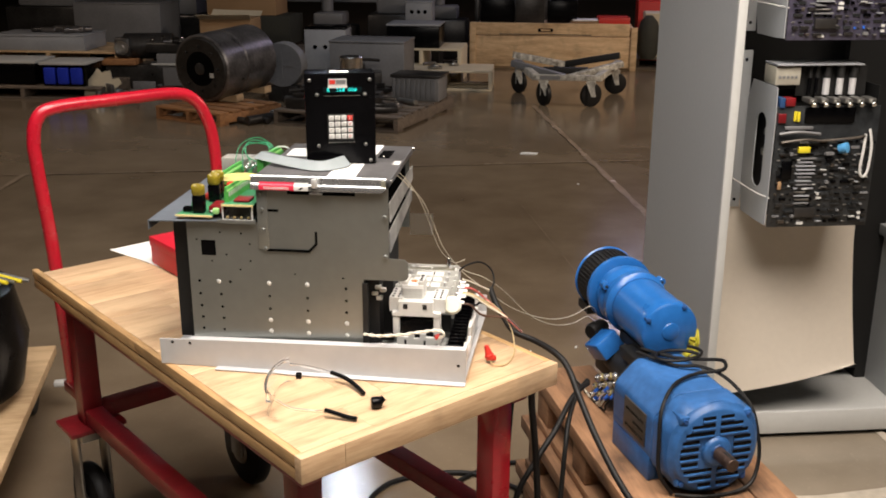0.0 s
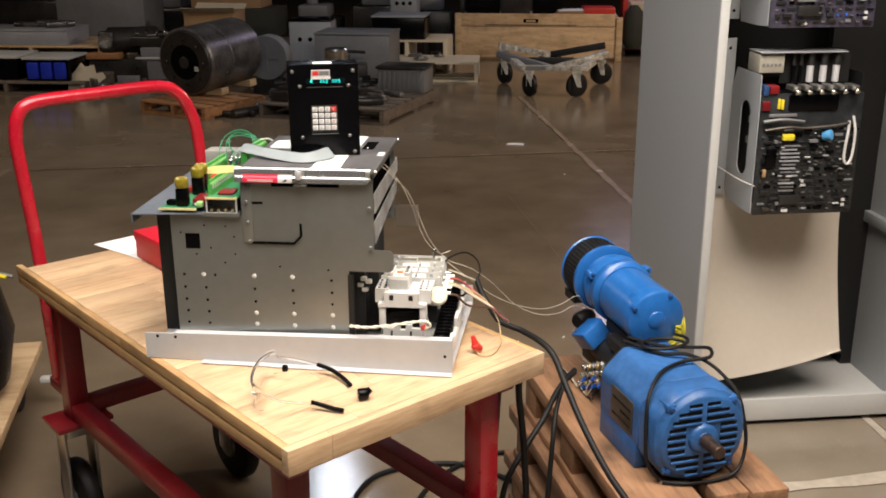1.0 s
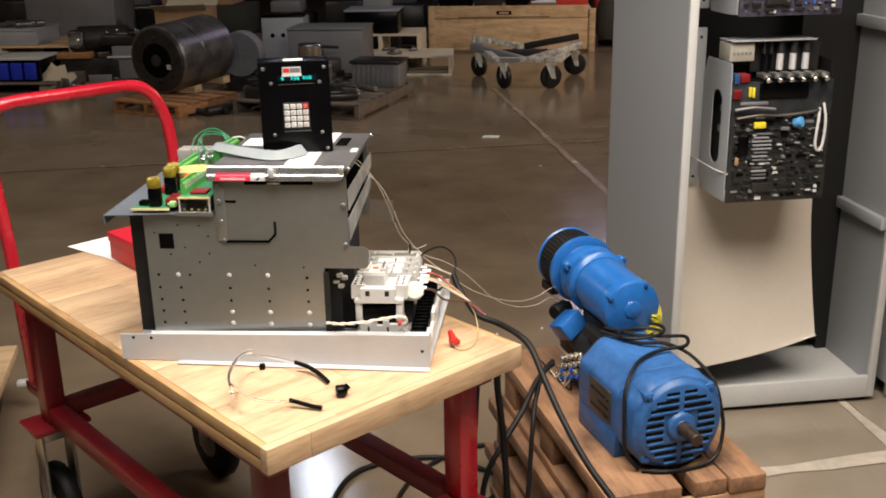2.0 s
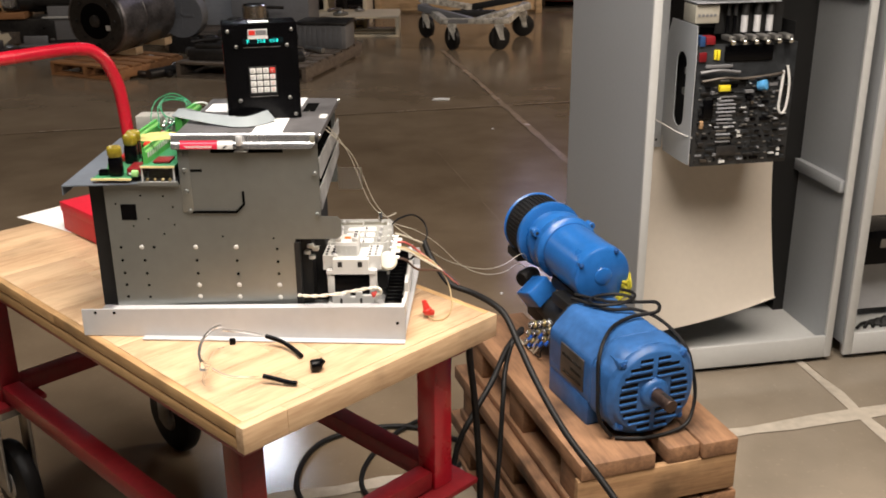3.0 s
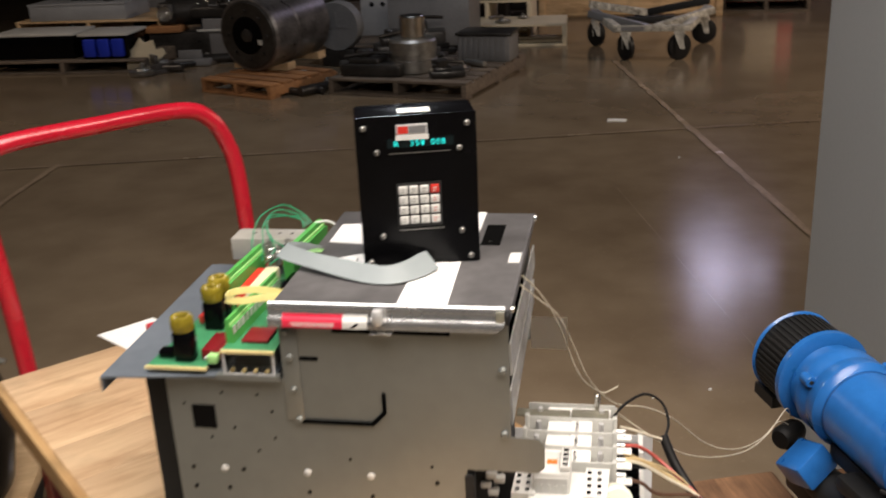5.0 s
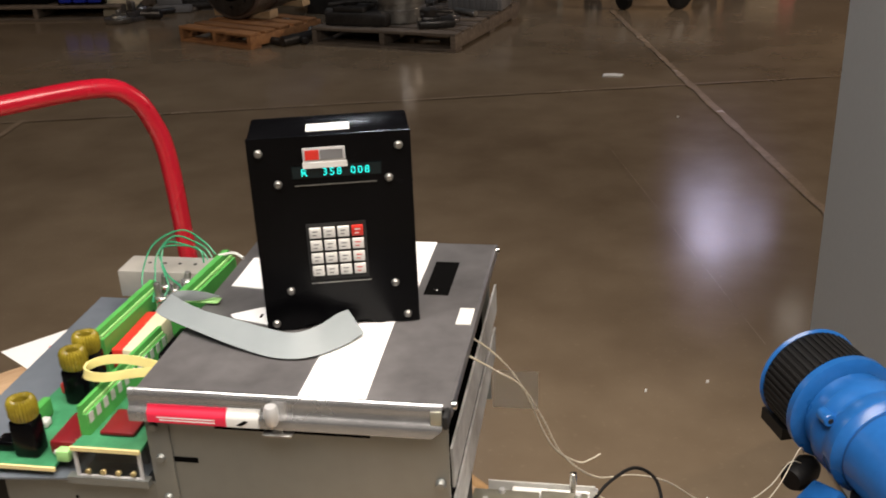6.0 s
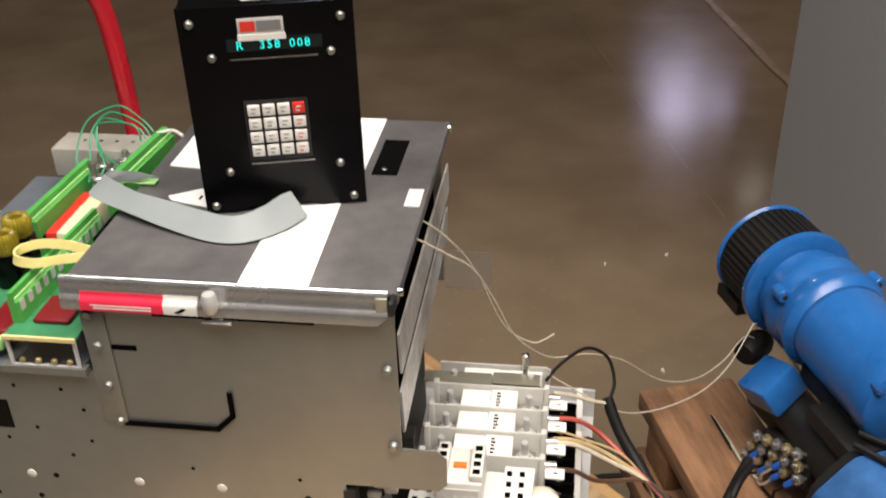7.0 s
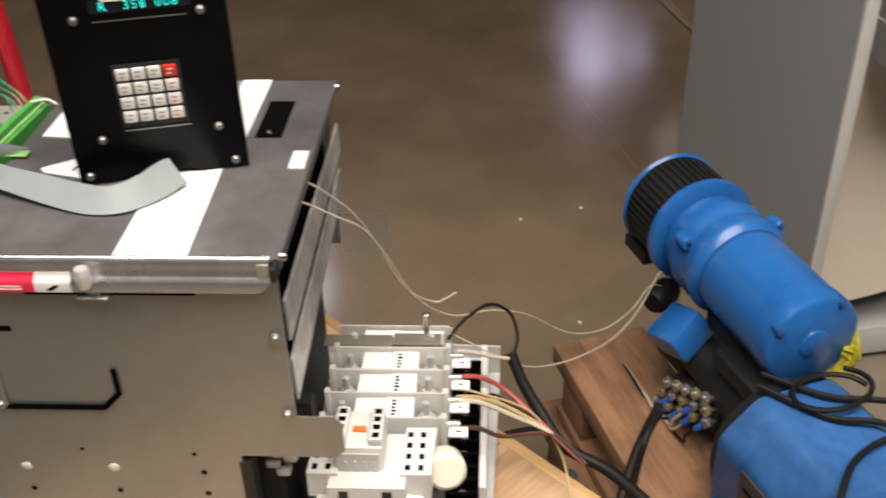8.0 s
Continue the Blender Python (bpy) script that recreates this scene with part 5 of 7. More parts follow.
# terminal studs in a slanting field beside the small box
SX, SY, SZ = 0.077, 0.104, -0.090
tb = part("terminal_board", sheet([[(SX - HW - 0.004, SY + 0.262, SZ + 0.102), (SX - HW - 0.004, SY + 0.385, SZ + 0.050)], [(SX - HW - 0.012, SY + 0.258, SZ + 0.040), (SX - HW - 0.012, SY + 0.408, SZ - 0.026)]], 0.008), MATTBLACK, mo, "terminal studs with bright nuts and blue lugs")
for j in range(5):
    u = j / 4
    for i in range(3):
        v = i / 2
        yy = SY + (0.372 + 0.022 * v) * (1 - u) + (0.276 - 0.012 * v) * u
        zz = SZ + (0.046 - 0.054 * v) * (1 - u) + (0.094 - 0.036 * v) * u
        xx = SX - HW - 0.018
        part("stud", C((xx + 0.014, yy, zz - 0.004), (xx - 0.013, yy, zz + 0.006), 0.0033, 8), TRIM, tb)
        part("nut", C((xx - 0.001, yy, zz + 0.001), (xx - 0.0085, yy, zz + 0.0035), 0.0096, 6), BRASSY if (i + j) % 2 else TRIM, tb)
        if i == 2 or (i == 1 and j % 2):
            part("lug", C((xx - 0.003, yy + 0.004, zz - 0.004), (xx - 0.012, yy + 0.014, zz - 0.022), 0.0052, 8), BLUEPART, tb)
            part("pigtail", tube([(xx - 0.012, yy + 0.014, zz - 0.022), (xx - 0.018, yy + 0.028, max(-0.098, zz - 0.045)), (xx - 0.016, yy + 0.05, -0.098), (xx - 0.01, 0.60, -0.1005)], 0.0022, 6, 5), BEIGEWIRE if j % 2 else RUBBER, tb)
# small box with a black gland behind the studs
box = part("conduit_box", B((-0.034, -0.034, -0.026, 0.034, 0.034, 0.024), bev=0.006), BLUE, mo, "small blue box cover")
box.matrix_local = pose(-0.034, 0.490, 0.042, -22, -30, 16)
part("box_body", B((-0.022, 0.455, -0.055, 0.04, 0.57, 0.010), bev=0.008), MATTBLACK, mo)
part("gland", lathe(bmesh.new(), (-0.040, 0.565, 0.045), (0.010, 0.590, 0.047), ((0, 0.017), (0.15, 0.022), (0.8, 0.022), (1, 0.017)), 28), RUBBER, mo, "black round gland")

# generator on top
A0, A1 = Vector((0.284, 2.187, 0.661)), Vector((0.143, 2.563, 0.666))
ax = (A1 - A0).normalized()
LEN = (A1 - A0).length
GEN = Matrix.Translation(A0) @ ax.to_track_quat("Y", "Z").to_matrix().to_4x4() @ Matrix.Diagonal((1, LEN / 0.359, 1, 1))
ge = thing("small_motor", GEN, "small blue motor with a black fan cover on a larger motor", "electric motor")
GR = 0.070
part("barrel", lathe(bmesh.new(), (0, 0.012, 0), (0, 0.175, 0), ((0, GR), (1, GR)), 44), BLUE, ge, "smooth blue barrel")
cap = part("end_cap", lathe(bmesh.new(), (0, -0.006, 0), (0, 0.022, 0), ((0, GR * 0.90), (0.15, GR * 0.985), (0.5, GR * 1.025), (1, GR * 1.025)), 44), BLUE, ge, "blue end cap")
part("cap_boss", lathe(bmesh.new(), (0, -0.0085, 0), (0, -0.004, 0), ((0, 0.019), (0.3, 0.0215), (1, 0.023)), 28), BLUE, cap)
for a in (62, 150, 240, 330):
    ca, sa = math.cos(radians(a)) * GR * 0.93, math.sin(radians(a)) * GR * 0.93
    part("cap_notch", B((ca - 0.006, -0.0075, sa - 0.005, ca + 0.006, 0.008, sa + 0.005), bev=0.002), SHADEDBLUE, cap)
    part("cap_bolt", C((ca, -0.010, sa), (ca, -0.002, sa), 0.0042, 6), SHADEDBLUE, cap)
part("shoulder", lathe(bmesh.new(), (0, 0.150, 0), (0, 0.240, 0), ((0, GR * 1.02), (0.08, GR * 1.08), (0.12, GR * 1.15), (0.30, GR * 1.15), (0.36, GR * 1.09), (0.44, GR * 1.09), (0.50, GR * 1.14), (0.66, GR * 1.14), (0.74, GR * 1.03), (1, GR * 1.0)), 44), BLUE, ge, "cast blue shoulder")
for a, y0 in ((32, 0.172), (150, 0.180), (268, 0.178)):
    ca, sa = math.cos(radians(a)), math.sin(radians(a))
    bm = C((ca * GR * 1.22, y0, sa * GR * 1.22), (ca * GR * 1.20, y0 + 0.022, sa * GR * 1.20), 0.0095, 16)
    join(bm, C((ca * GR * 1.02, y0 + 0.011, sa * GR * 1.02), (ca * GR * 1.22, y0 + 0.011, sa * GR * 1.22), 0.0085, 12))
    lug = part("lug", bm, BLUE, ge, "cast blue ear with a bolt hole")
    part("lug_hole", C((ca * GR * 1.20, y0 - 0.0008, sa * GR * 1.20), (ca * GR * 1.20, y0 + 0.001, sa * GR * 1.20), 0.0042, 10), MATTBLACK, lug, smooth=False)
# dark ring on the barrel, the groove's shade put into its colour
part("groove", lathe(bmesh.new(), (0, 0.146, 0), (0, 0.149, 0), ((0, GR * 1.004), (1, GR * 1.004)), 44), SHADEDBLUE, ge)
part("flange", lathe(bmesh.new(), (0, 0.246, 0), (0, 0.264, 0), ((0, GR * 1.14), (0.2, GR * 1.25), (0.8, GR * 1.25), (1, GR * 1.18)), 48), BLUE, ge, "blue round flange")
fan = part("fan_cover", lathe(bmesh.new(), (0, 0.264, 0), (0, 0.340, 0), ((0, GR * 1.13), (1, GR * 1.13)), 48), RUBBER, ge, "black slotted fan cover")
for k in range(48):
    a = 2 * math.pi * k / 48
    ca, sa = math.cos(a) * GR * 1.135, math.sin(a) * GR * 1.135
    bm = B((-0.0022, 0.268, -0.001, 0.0022, 0.336, 0.0016))
    bmesh.ops.transform(bm, matrix=Matrix.Translation((ca, 0, sa)) @ Matrix.Rotation(-a + math.pi / 2, 4, "Y"), verts=bm.verts)
    part("cover_rib", bm, MATTBLACK, fan, smooth=False)
part("rim", lathe(bmesh.new(), (0, 0.338, 0), (0, 0.347, 0), ((0, GR * 1.15), (0.4, GR * 1.20), (1, GR * 1.14)), 48), BLUE, ge, "blue rim")
part("mount_saddle", B((-0.045, 0.03, -GR - 0.022, 0.045, 0.16, -GR + 0.012), bev=0.01), MATTBLACK, ge)
part("tag", B((-GR * 0.9, 0.30, -GR * 1.2, -GR * 0.2, 0.36, -GR * 0.9)), MATTBLACK, ge)
# yellow wire bundle below the cap
yb = thing("yellow_wire_bundle", pose(0, 0, 0), "tangle of yellow-green wires under the small motor", "wire")
for k in range(8):
    rg = random.Random(50 + k)
    q = [A0 + Vector((0.060 + rg.uniform(-0.012, 0.010), 0.014 + rg.uniform(-0.012, 0.010), -0.044 + rg.uniform(-0.022, 0.026))) for _ in range(5)]
    part("wire", tube([A0 + Vector((0.068, 0.03, -0.004)), *q, A0 + Vector((0.034, 0.004, -0.070))], 0.0021, 5, 5), GREENYELLOW, yb)
# black cables lying over the motor
part("saddle_shoe", B((-0.04, 0.245, 0.05, 0.05, 0.40, 0.080), bev=0.008), MATTBLACK, mo)
part("lead_coil", tube([(0.03 + 0.055 * math.cos(k * 0.55), 0.235 + 0.035 * math.sin(k * 0.55), 0.106 + 0.0011 * k) for k in range(14)], 0.0038, 7, 2), RUBBER, mo)
wire("black_lead", [MOT @ Vector(p) for p in ((-0.03, 0.30, 0.108), (0.02, 0.235, 0.108), (0.075, 0.20, 0.112), (0.105, 0.17, 0.118), (0.085, 0.135, 0.114), (0.03, 0.14, 0.110), (-0.02, 0.125, 0.108), (-0.065, 0.09, 0.106), (-0.102, 0.055, 0.078), (-0.114, 0.035, 0.02), (-0.113, 0.025, -0.05), (-0.085, 0.018, -0.098))], 0.0042, RUBBER, "black lead looped over the motor", 8)
wire("black_lead", [MOT @ Vector(p) for p in ((-0.05, 0.28, 0.110), (0.0, 0.20, 0.107), (0.05, 0.165, 0.112), (0.088, 0.12, 0.098), (0.112, 0.06, 0.060), (0.116, 0.03, 0.01), (0.113, 0.012, -0.04), (0.088, -0.006, -0.085), (0.04, -0.012, -0.0985), (-0.03, -0.010, -0.0985), (-0.08, 0.012, -0.0985))], 0.0042, RUBBER, "black lead looped round the motor bell", 8)

# ---- control cabinet ----
CAB = pose(0.432, 2.906, 0, 0, 0, 11.5)
CW, CD, CH = 0.762, 0.515, 1.95
cab = thing("control_cabinet", CAB, "open grey steel control cabinet with drive boards on a beige panel", "cabinet")
part("left_side", B((0.0, -0.168, 0.02, 0.012, CD, CH)), CABGREY, cab, "grey steel side panel")
part("right_side", B((CW - 0.012, 0.003, 0.055, CW, CD, CH)), CABGREY, cab)
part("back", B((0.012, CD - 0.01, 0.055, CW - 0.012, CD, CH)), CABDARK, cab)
part("roof", B((0.0, -0.178, CH, CW, CD, CH + 0.01)), CABGREY, cab)
part("front_stile", B((-0.001, -0.180, 0.02, 0.024, -0.168, CH), bev=0.003), CABEDGE, cab, "pale front edge")
part("inner_stile", B((0.0122, -0.010, 0.02, 0.022, 0.003, CH)), CABEDGE, cab)
part("front_stile", B((CW - 0.024, -0.012, 0.02, CW + 0.001, 0.003, CH), bev=0.003), CABEDGE, cab, "pale front edge")
part("sill", B((0.022, -0.012, 0.02, CW - 0.024, 0.003, 0.096), bev=0.003), CABEDGE, cab, "pale front sill")
part("floor_pan", B((0.012, 0.003, 0.055, CW - 0.012, CD - 0.01, 0.06)), CABEDGE, cab)
part("plinth", B((0.015, 0.01, 0.0, CW - 0.015, CD - 0.02, 0.02)), MATTBLACK, cab)
# black sheet, rear stile and strip stand in for shade at the cabinet rear
part("unlit_wall_sheet", B((CW - 0.0145, 0.30, 0.62, CW - 0.0122, CD - 0.02, CH - 0.02)), CABDARK, cab)
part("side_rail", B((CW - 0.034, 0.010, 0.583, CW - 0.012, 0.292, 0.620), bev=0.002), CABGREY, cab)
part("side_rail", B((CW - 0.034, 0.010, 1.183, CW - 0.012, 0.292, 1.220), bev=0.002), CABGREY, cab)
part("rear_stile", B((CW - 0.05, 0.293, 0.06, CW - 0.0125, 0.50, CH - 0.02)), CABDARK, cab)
part("unlit_depth_strip", B((0.55, 0.29, 0.10, CW - 0.05, 0.32, CH - 0.05)), CABDARK, cab, "black strip standing in for the unlit cabinet depth")
part("latch_hole", B((0.012, -0.138, 0.70, 0.0125, -0.128, 0.71)), MATTBLACK, cab, smooth=False)
rows = []
for k in range(19):
    s = k / 18
    z = 0.160 + (0.93 - 0.160) * s
    bow = max(0.0, 1 - (z - 0.16) / 0.50) ** 1.5
    d = 0.035 - 0.045 * bow
    wide = 0.547 - 0.064 * min(1.0, max(0.0, (z - 0.25) / 0.95)) - 0.027 * (1 - bow)
    rows.append([(0.016 + wide * j / 12, d + 0.035 * (j / 12) * max(0.0, 1 - (z - 0.16) / 0.6), z + (0.075 * (j / 12) ** 2 if k == 0 else 0.03 * (j / 12) ** 2 if k == 1 else 0)) for j in range(13)])
part("back_panel", sheet(rows, 0.003), BEIGE, cab, "beige mounting panel bowed out at the foot")


def drive_board(z0, seed):
    """A drive chassis with a populated board, hung on the panel."""
    rg = random.Random(seed)
    x0, x1, d0, d1, h = 0.165, 0.498, 0.10, 0.30, 0.425
    u = thing("cabinet_drive", CAB @ pose(-0.0145, -0.28, z0) @ Matrix.Diagonal((0.873, 1, 0.91, 1)), "drive chassis with a dark populated circuit board, inside the cabinet", "motor drive", group="drives in the cabinet")
    # side cheek with an oval opening, made of a ring of faces
    bm = bmesh.new()
    n = 24
    oval, rim = [], []
    cy, cz, ry, rz = (d0 + d1) / 2 - 0.01, h * 0.52, 0.034, 0.115
    for k in range(n):
        a = 2 * math.pi * (k + 0.5) / n
        c, s = math.cos(a), math.sin(a)
        oy, oz = cy + ry * c, cz + (rz - ry) * (1 if s > 0 else -1) + ry * s
        f = min(((d1 if c > 0 else d0) - cy) / c if abs(c) > 1e-6 else 9, ((h if s > 0 else 0.0) - cz) / s if abs(s) > 1e-6 else 9)
        oval.append(bm.verts.new((x0, oy, oz)))
        rim.append(bm.verts.new((x0, cy + c * f, cz + s * f)))
    for k in range(n):
        j = (k + 1) % n
        bm.faces.new((oval[k], oval[j], rim[j], rim[k]))
    bmesh.ops.recalc_face_normals(bm, faces=bm.faces)
    bmesh.ops.solidify(bm, geom=list(bm.faces), thickness=0.003)
    part("side_cheek", bm, CABGREY, u, "pale grey cheek with an oval opening")
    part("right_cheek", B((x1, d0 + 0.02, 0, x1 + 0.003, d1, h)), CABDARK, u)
    part("mount_flange", B((x0 - 0.034, d1, 0.005, x0, d1 + 0.003, h + 0.085), bev=0.001), CABGREY, u)
    part("flange_hole", C((x0 - 0.02, d1 - 0.0008, h + 0.055), (x0 - 0.02, d1 + 0.001, h + 0.055), 0.005, 8), BLACK, u)
    part("flange_hole", C((x0 - 0.02, d1 - 0.0008, 0.03), (x0 - 0.02, d1 + 0.001, 0.03), 0.005, 8), BLACK, u)
    part("dark_core", B((x0 + 0.03, d0 + 0.09, 0.01, x1 - 0.01, d1 - 0.004, h - 0.02)), MATTBLACK, u)
    for yy, zz in ((0.08, 0.20), (0.07, 0.265)):
        part("cheek_coil", B((x0 + 0.012, d0 + yy, zz, x0 + 0.029, d0 + yy + 0.03, zz + 0.022), bev=0.003), STEEL, u)
    part("cable_tie", tube([(x0 - 0.03, d1 - 0.002, 0.10), (x0 - 0.02, d0 + 0.06, 0.095), (x0 + 0.004, d0 - 0.002, 0.09)], 0.0022, 5), WHITE, u)
    pcb = part("circuit_board", B((x0 + 0.004, d0, -0.002, x1, d0 + 0.003, h - 0.055), bev=0.0005), PURPLEPCB if seed == 2 else BLACKPCB, u, "dark populated circuit board")
    mats = [BLACK, BLACK, BLACK, MATTBLACK, MATTBLACK, GREYMACHINE, STEEL, DARKMACHINE, DARKMACHINE, BLACKPCB, BLACKPCB, STEEL, STAINPLATE, BLUEPART if seed == 2 else MATTBLACK]
    for r in range(15):
        z = 0.012 + r * 0.0175
        x = x0 + 0.014 + rg.uniform(0, 0.008)
        while x < x1 - 0.022:
            w, hh, dd = rg.choice((0.006, 0.010, 0.016, 0.022, 0.028)), rg.choice((0.004, 0.006, 0.009)), rg.choice((0.003, 0.004, 0.006, 0.010))
            mt = rg.choice(mats)
            if mt in (STEEL, OFFWHITE):
                w, hh = min(w, 0.010), 0.0035
            part("component", B((x, d0 - dd, z, min(x + w, x1 - 0.008), d0, z + hh), bev=0.0006), mt, pcb, smooth=False)
            x += w + rg.uniform(0.003, 0.016)
    for k in range(13):
        w = rg.choice((0.030, 0.045, 0.055))
        part("chip", B((x0 + 0.075 + rg.uniform(0, 0.012), d0 - 0.009, 0.072 + 0.0115 * k, x0 + 0.085 + w, d0 - 0.002, 0.0765 + 0.0115 * k), bev=0.0006), rg.choice((GREYMACHINE, STEEL, PALEMACHINE, GREYMACHINE)), pcb, smooth=False)
    part("module", B((x0 + 0.085, d0 - 0.012, 0.032, x0 + 0.150, d0 - 0.002, 0.060), bev=0.001), DARKMACHINE, pcb)
    part("dark_chip", B((x0 + 0.030, d0 - 0.012, 0.150, x0 + 0.062, d0 - 0.002, 0.205), bev=0.001), BLACK, pcb)
    part("tan_capacitor", B((x0 + 0.022, d0 - 0.012, 0.118, x0 + 0.034, d0 - 0.002, 0.142), bev=0.003), CARDBOARD, pcb)
    for k in range(26):
        x, z = rg.uniform(x0 + 0.02, x1 - 0.03), rg.uniform(0.008, 0.275)
        part("small_part", B((x, d0 - 0.0115, z, x + rg.choice((0.005, 0.009, 0.018)), d0 - 0.003, z + 0.0032)), rg.choice((PALEMACHINE, PALEMACHINE, STEEL, OFFWHITE, CABEDGE)), pcb, smooth=False)
    part("loom_wire", tube([(x0 + 0.02, d0 - 0.008, 0.262), (x0 + 0.09, d0 - 0.016, 0.272), (x0 + 0.15, d0 - 0.014, 0.268), (x0 + 0.24, d0 - 0.014, 0.274), (x1 - 0.045, d0 - 0.010, 0.280)], 0.0042, 6), STAINPLATE, pcb)
    part("loom_wire", tube([(x0 + 0.012, d0 - 0.008, 0.288), (x0 + 0.07, d0 - 0.018, 0.296), (x0 + 0.14, d0 - 0.014, 0.288)], 0.0048, 6), GREYMACHINE, pcb)
    for x, z, w in ((x1 - 0.035, 0.02, 0.010), (x1 - 0.035, 0.035, 0.010), (x0 + 0.10, 0.006, 0.020), (x0 + 0.155, 0.085, 0.016), (x0 + 0.155, 0.098, 0.016), (x0 + 0.16, 0.17, 0.018)):
        part("white_label", B((x, d0 - 0.0045, z, x + w, d0 - 0.0002, z + 0.008)), WHITE, pcb, smooth=False)
    part("film_capacitor", B((x0 + 0.078, d0 - 0.012, 0.230, x0 + 0.116, d0, 0.249), bev=0.003), YELLOW, pcb, "yellow film capacitor")
    part("choke", lathe(bmesh.new(), (x1 - 0.118, d0, 0.241), (x1 - 0.102, d0 - 0.022, 0.248), ((0, 0.014), (0.1, 0.0155), (0.9, 0.0155), (1, 0.007)), 18), SKYPART, pcb, "pale blue choke")
    part("lead_loop", tube([(x1 - 0.040, d0 - 0.004, 0.285), (x1 - 0.046, d0 - 0.012, 0.24), (x1 - 0.050, d0 - 0.012, 0.175), (x1 - 0.036, d0 - 0.012, 0.155), (x1 - 0.024, d0 - 0.012, 0.18), (x1 - 0.022, d0 - 0.012, 0.25), (x1 - 0.03, d0 - 0.006, 0.30)], 0.0042, 7), WHITE, pcb,
         "looped white lead")
    # power section above the board
    zt = h - 0.055
    for x, w, z, hh, mt in ((x0 + 0.006, 0.016, zt - 0.005, 0.03, NAVYPART), (x0 + 0.024, 0.030, zt + 0.0, 0.024, DARKRED), (x0 + 0.006, 0.024, zt - 0.05, 0.028, DARKRED), (x0 + 0.055, 0.008, zt - 0.045, 0.030, YELLOW), (x0 + 0.066, 0.008, zt - 0.047, 0.030, YELLOW),
                            (x0 + 0.09, 0.16, zt - 0.05, 0.045, BLACK), (x0 + 0.03, 0.09, zt - 0.07, 0.010, SKYPART if seed == 2 else GREYMACHINE)):
        part("power_part", B((x, d0 - 0.006, z, x + w, d0 + 0.03, z + hh), bev=0.002), mt, u)
    for k in range(6):
        x = x0 + 0.09 + 0.038 * k
        lug = part("bus_lug", B((x, d0 - 0.02, zt + 0.010, x + 0.024, d0 + 0.03, zt + 0.024), bev=0.002), STEEL, u, "bright bus lug")
        part("lug_bolt", C((x + 0.012, d0 - 0.030, zt + 0.006), (x + 0.012, d0 - 0.018, zt + 0.014), 0.008, 8), CHROME, lug)
    for k, x in enumerate((0.110, 0.133, 0.165, 0.208, 0.250)):
        fu = part("fuse", C((x0 + x + 0.01, d0 + 0.05, zt + 0.025), (x0 + x + 0.01, d0 + 0.05, zt + 0.105), 0.006 if k < 2 else 0.0105, 14), BLACK if k < 2 else PALEGREY, u, "cartridge fuse")
        part("fuse_cap", C((x0 + x + 0.01, d0 + 0.05, zt + 0.075), (x0 + x + 0.01, d0 + 0.05, zt + 0.112), 0.0066 if k < 2 else 0.0117, 14), MATTBLACK, fu)
    part("top_ledge", B((x0 + 0.004, d0 + 0.03, zt + 0.114, x1 - 0.05, d0 + 0.12, zt + 0.118), bev=0.001), PALEMACHINE, u)
    part("fuse_cover", B((x0 + 0.085, d0 + 0.065, zt + 0.02, x1 - 0.02, d0 + 0.068, zt + 0.115)), MATTBLACK, u)
    part("terminal_cover", B((x0 + 0.005, d0 + 0.04, zt + 0.055, x0 + 0.085, d0 + 0.12, zt + 0.110), bev=0.003), CREAMGREY, u, "grey-white terminal cover")
    for k in range(5):
        part("cover_slot", B((x0 + 0.014 + 0.013 * k, d0 + 0.0385, zt + 0.075, x0 + 0.022 + 0.013 * k, d0 + 0.0401, zt + 0.083)), GREYMACHINE, u, smooth=False)
    return u


drive_board(0.759, 1)
drive_board(1.272, 2)

# the next cabinet in the row
NX = CAB @ pose(CW + 0.047, 0.0, 0)
nc = thing("control_cabinet", NX, "open grey steel cabinet with a dark interior and a shelf", "cabinet")
part("left_side", B((0.0, 0.003, 0.055, 0.012, CD, CH)), CABGREY, nc)
part("right_side", B((CW - 0.012, 0.003, 0.055, CW, CD, CH)), CABGREY, nc)
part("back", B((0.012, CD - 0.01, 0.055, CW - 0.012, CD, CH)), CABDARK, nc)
part("roof", B((0.0, 0.0, CH, CW, CD, CH + 0.01)), CABGREY, nc)
part("front_stile", B((-0.001, -0.012, 0.02, 0.030, 0.003, CH), bev=0.003), CABEDGE, nc)
part("front_stile", B((CW - 0.024, -0.012, 0.02, CW + 0.001, 0.003, CH), bev=0.003), CABEDGE, nc)
part("sill", B((0.030, -0.012, 0.02, CW - 0.024, 0.003, 0.096), bev=0.003), CABEDGE, nc)
part("floor_pan", B((0.012, 0.003, 0.055, CW - 0.012, CD - 0.01, 0.06)), CABEDGE, nc)
for x in (0.02, CW - 0.06):
    for y in (0.02, CD - 0.06):
        part("foot", C((x + 0.02, y + 0.02, 0.0), (x + 0.02, y + 0.02, 0.056), 0.018, 12), STEEL, nc)
part("panel", B((0.05, 0.20, 0.42, 0.60, 0.205, 1.85)), BEIGE, nc)
part("lower_panel", B((0.05, 0.16, 0.10, 0.60, 0.165, 0.30)), PALEGREY, nc)
part("black_unit", B((0.06, 0.05, 0.31, 0.58, 0.20, 0.43), bev=0.006), BLACK, nc, "black rack unit")
part("unit_badge", B((0.12, 0.048, 0.37, 0.19, 0.0505, 0.40)), STEEL, nc)
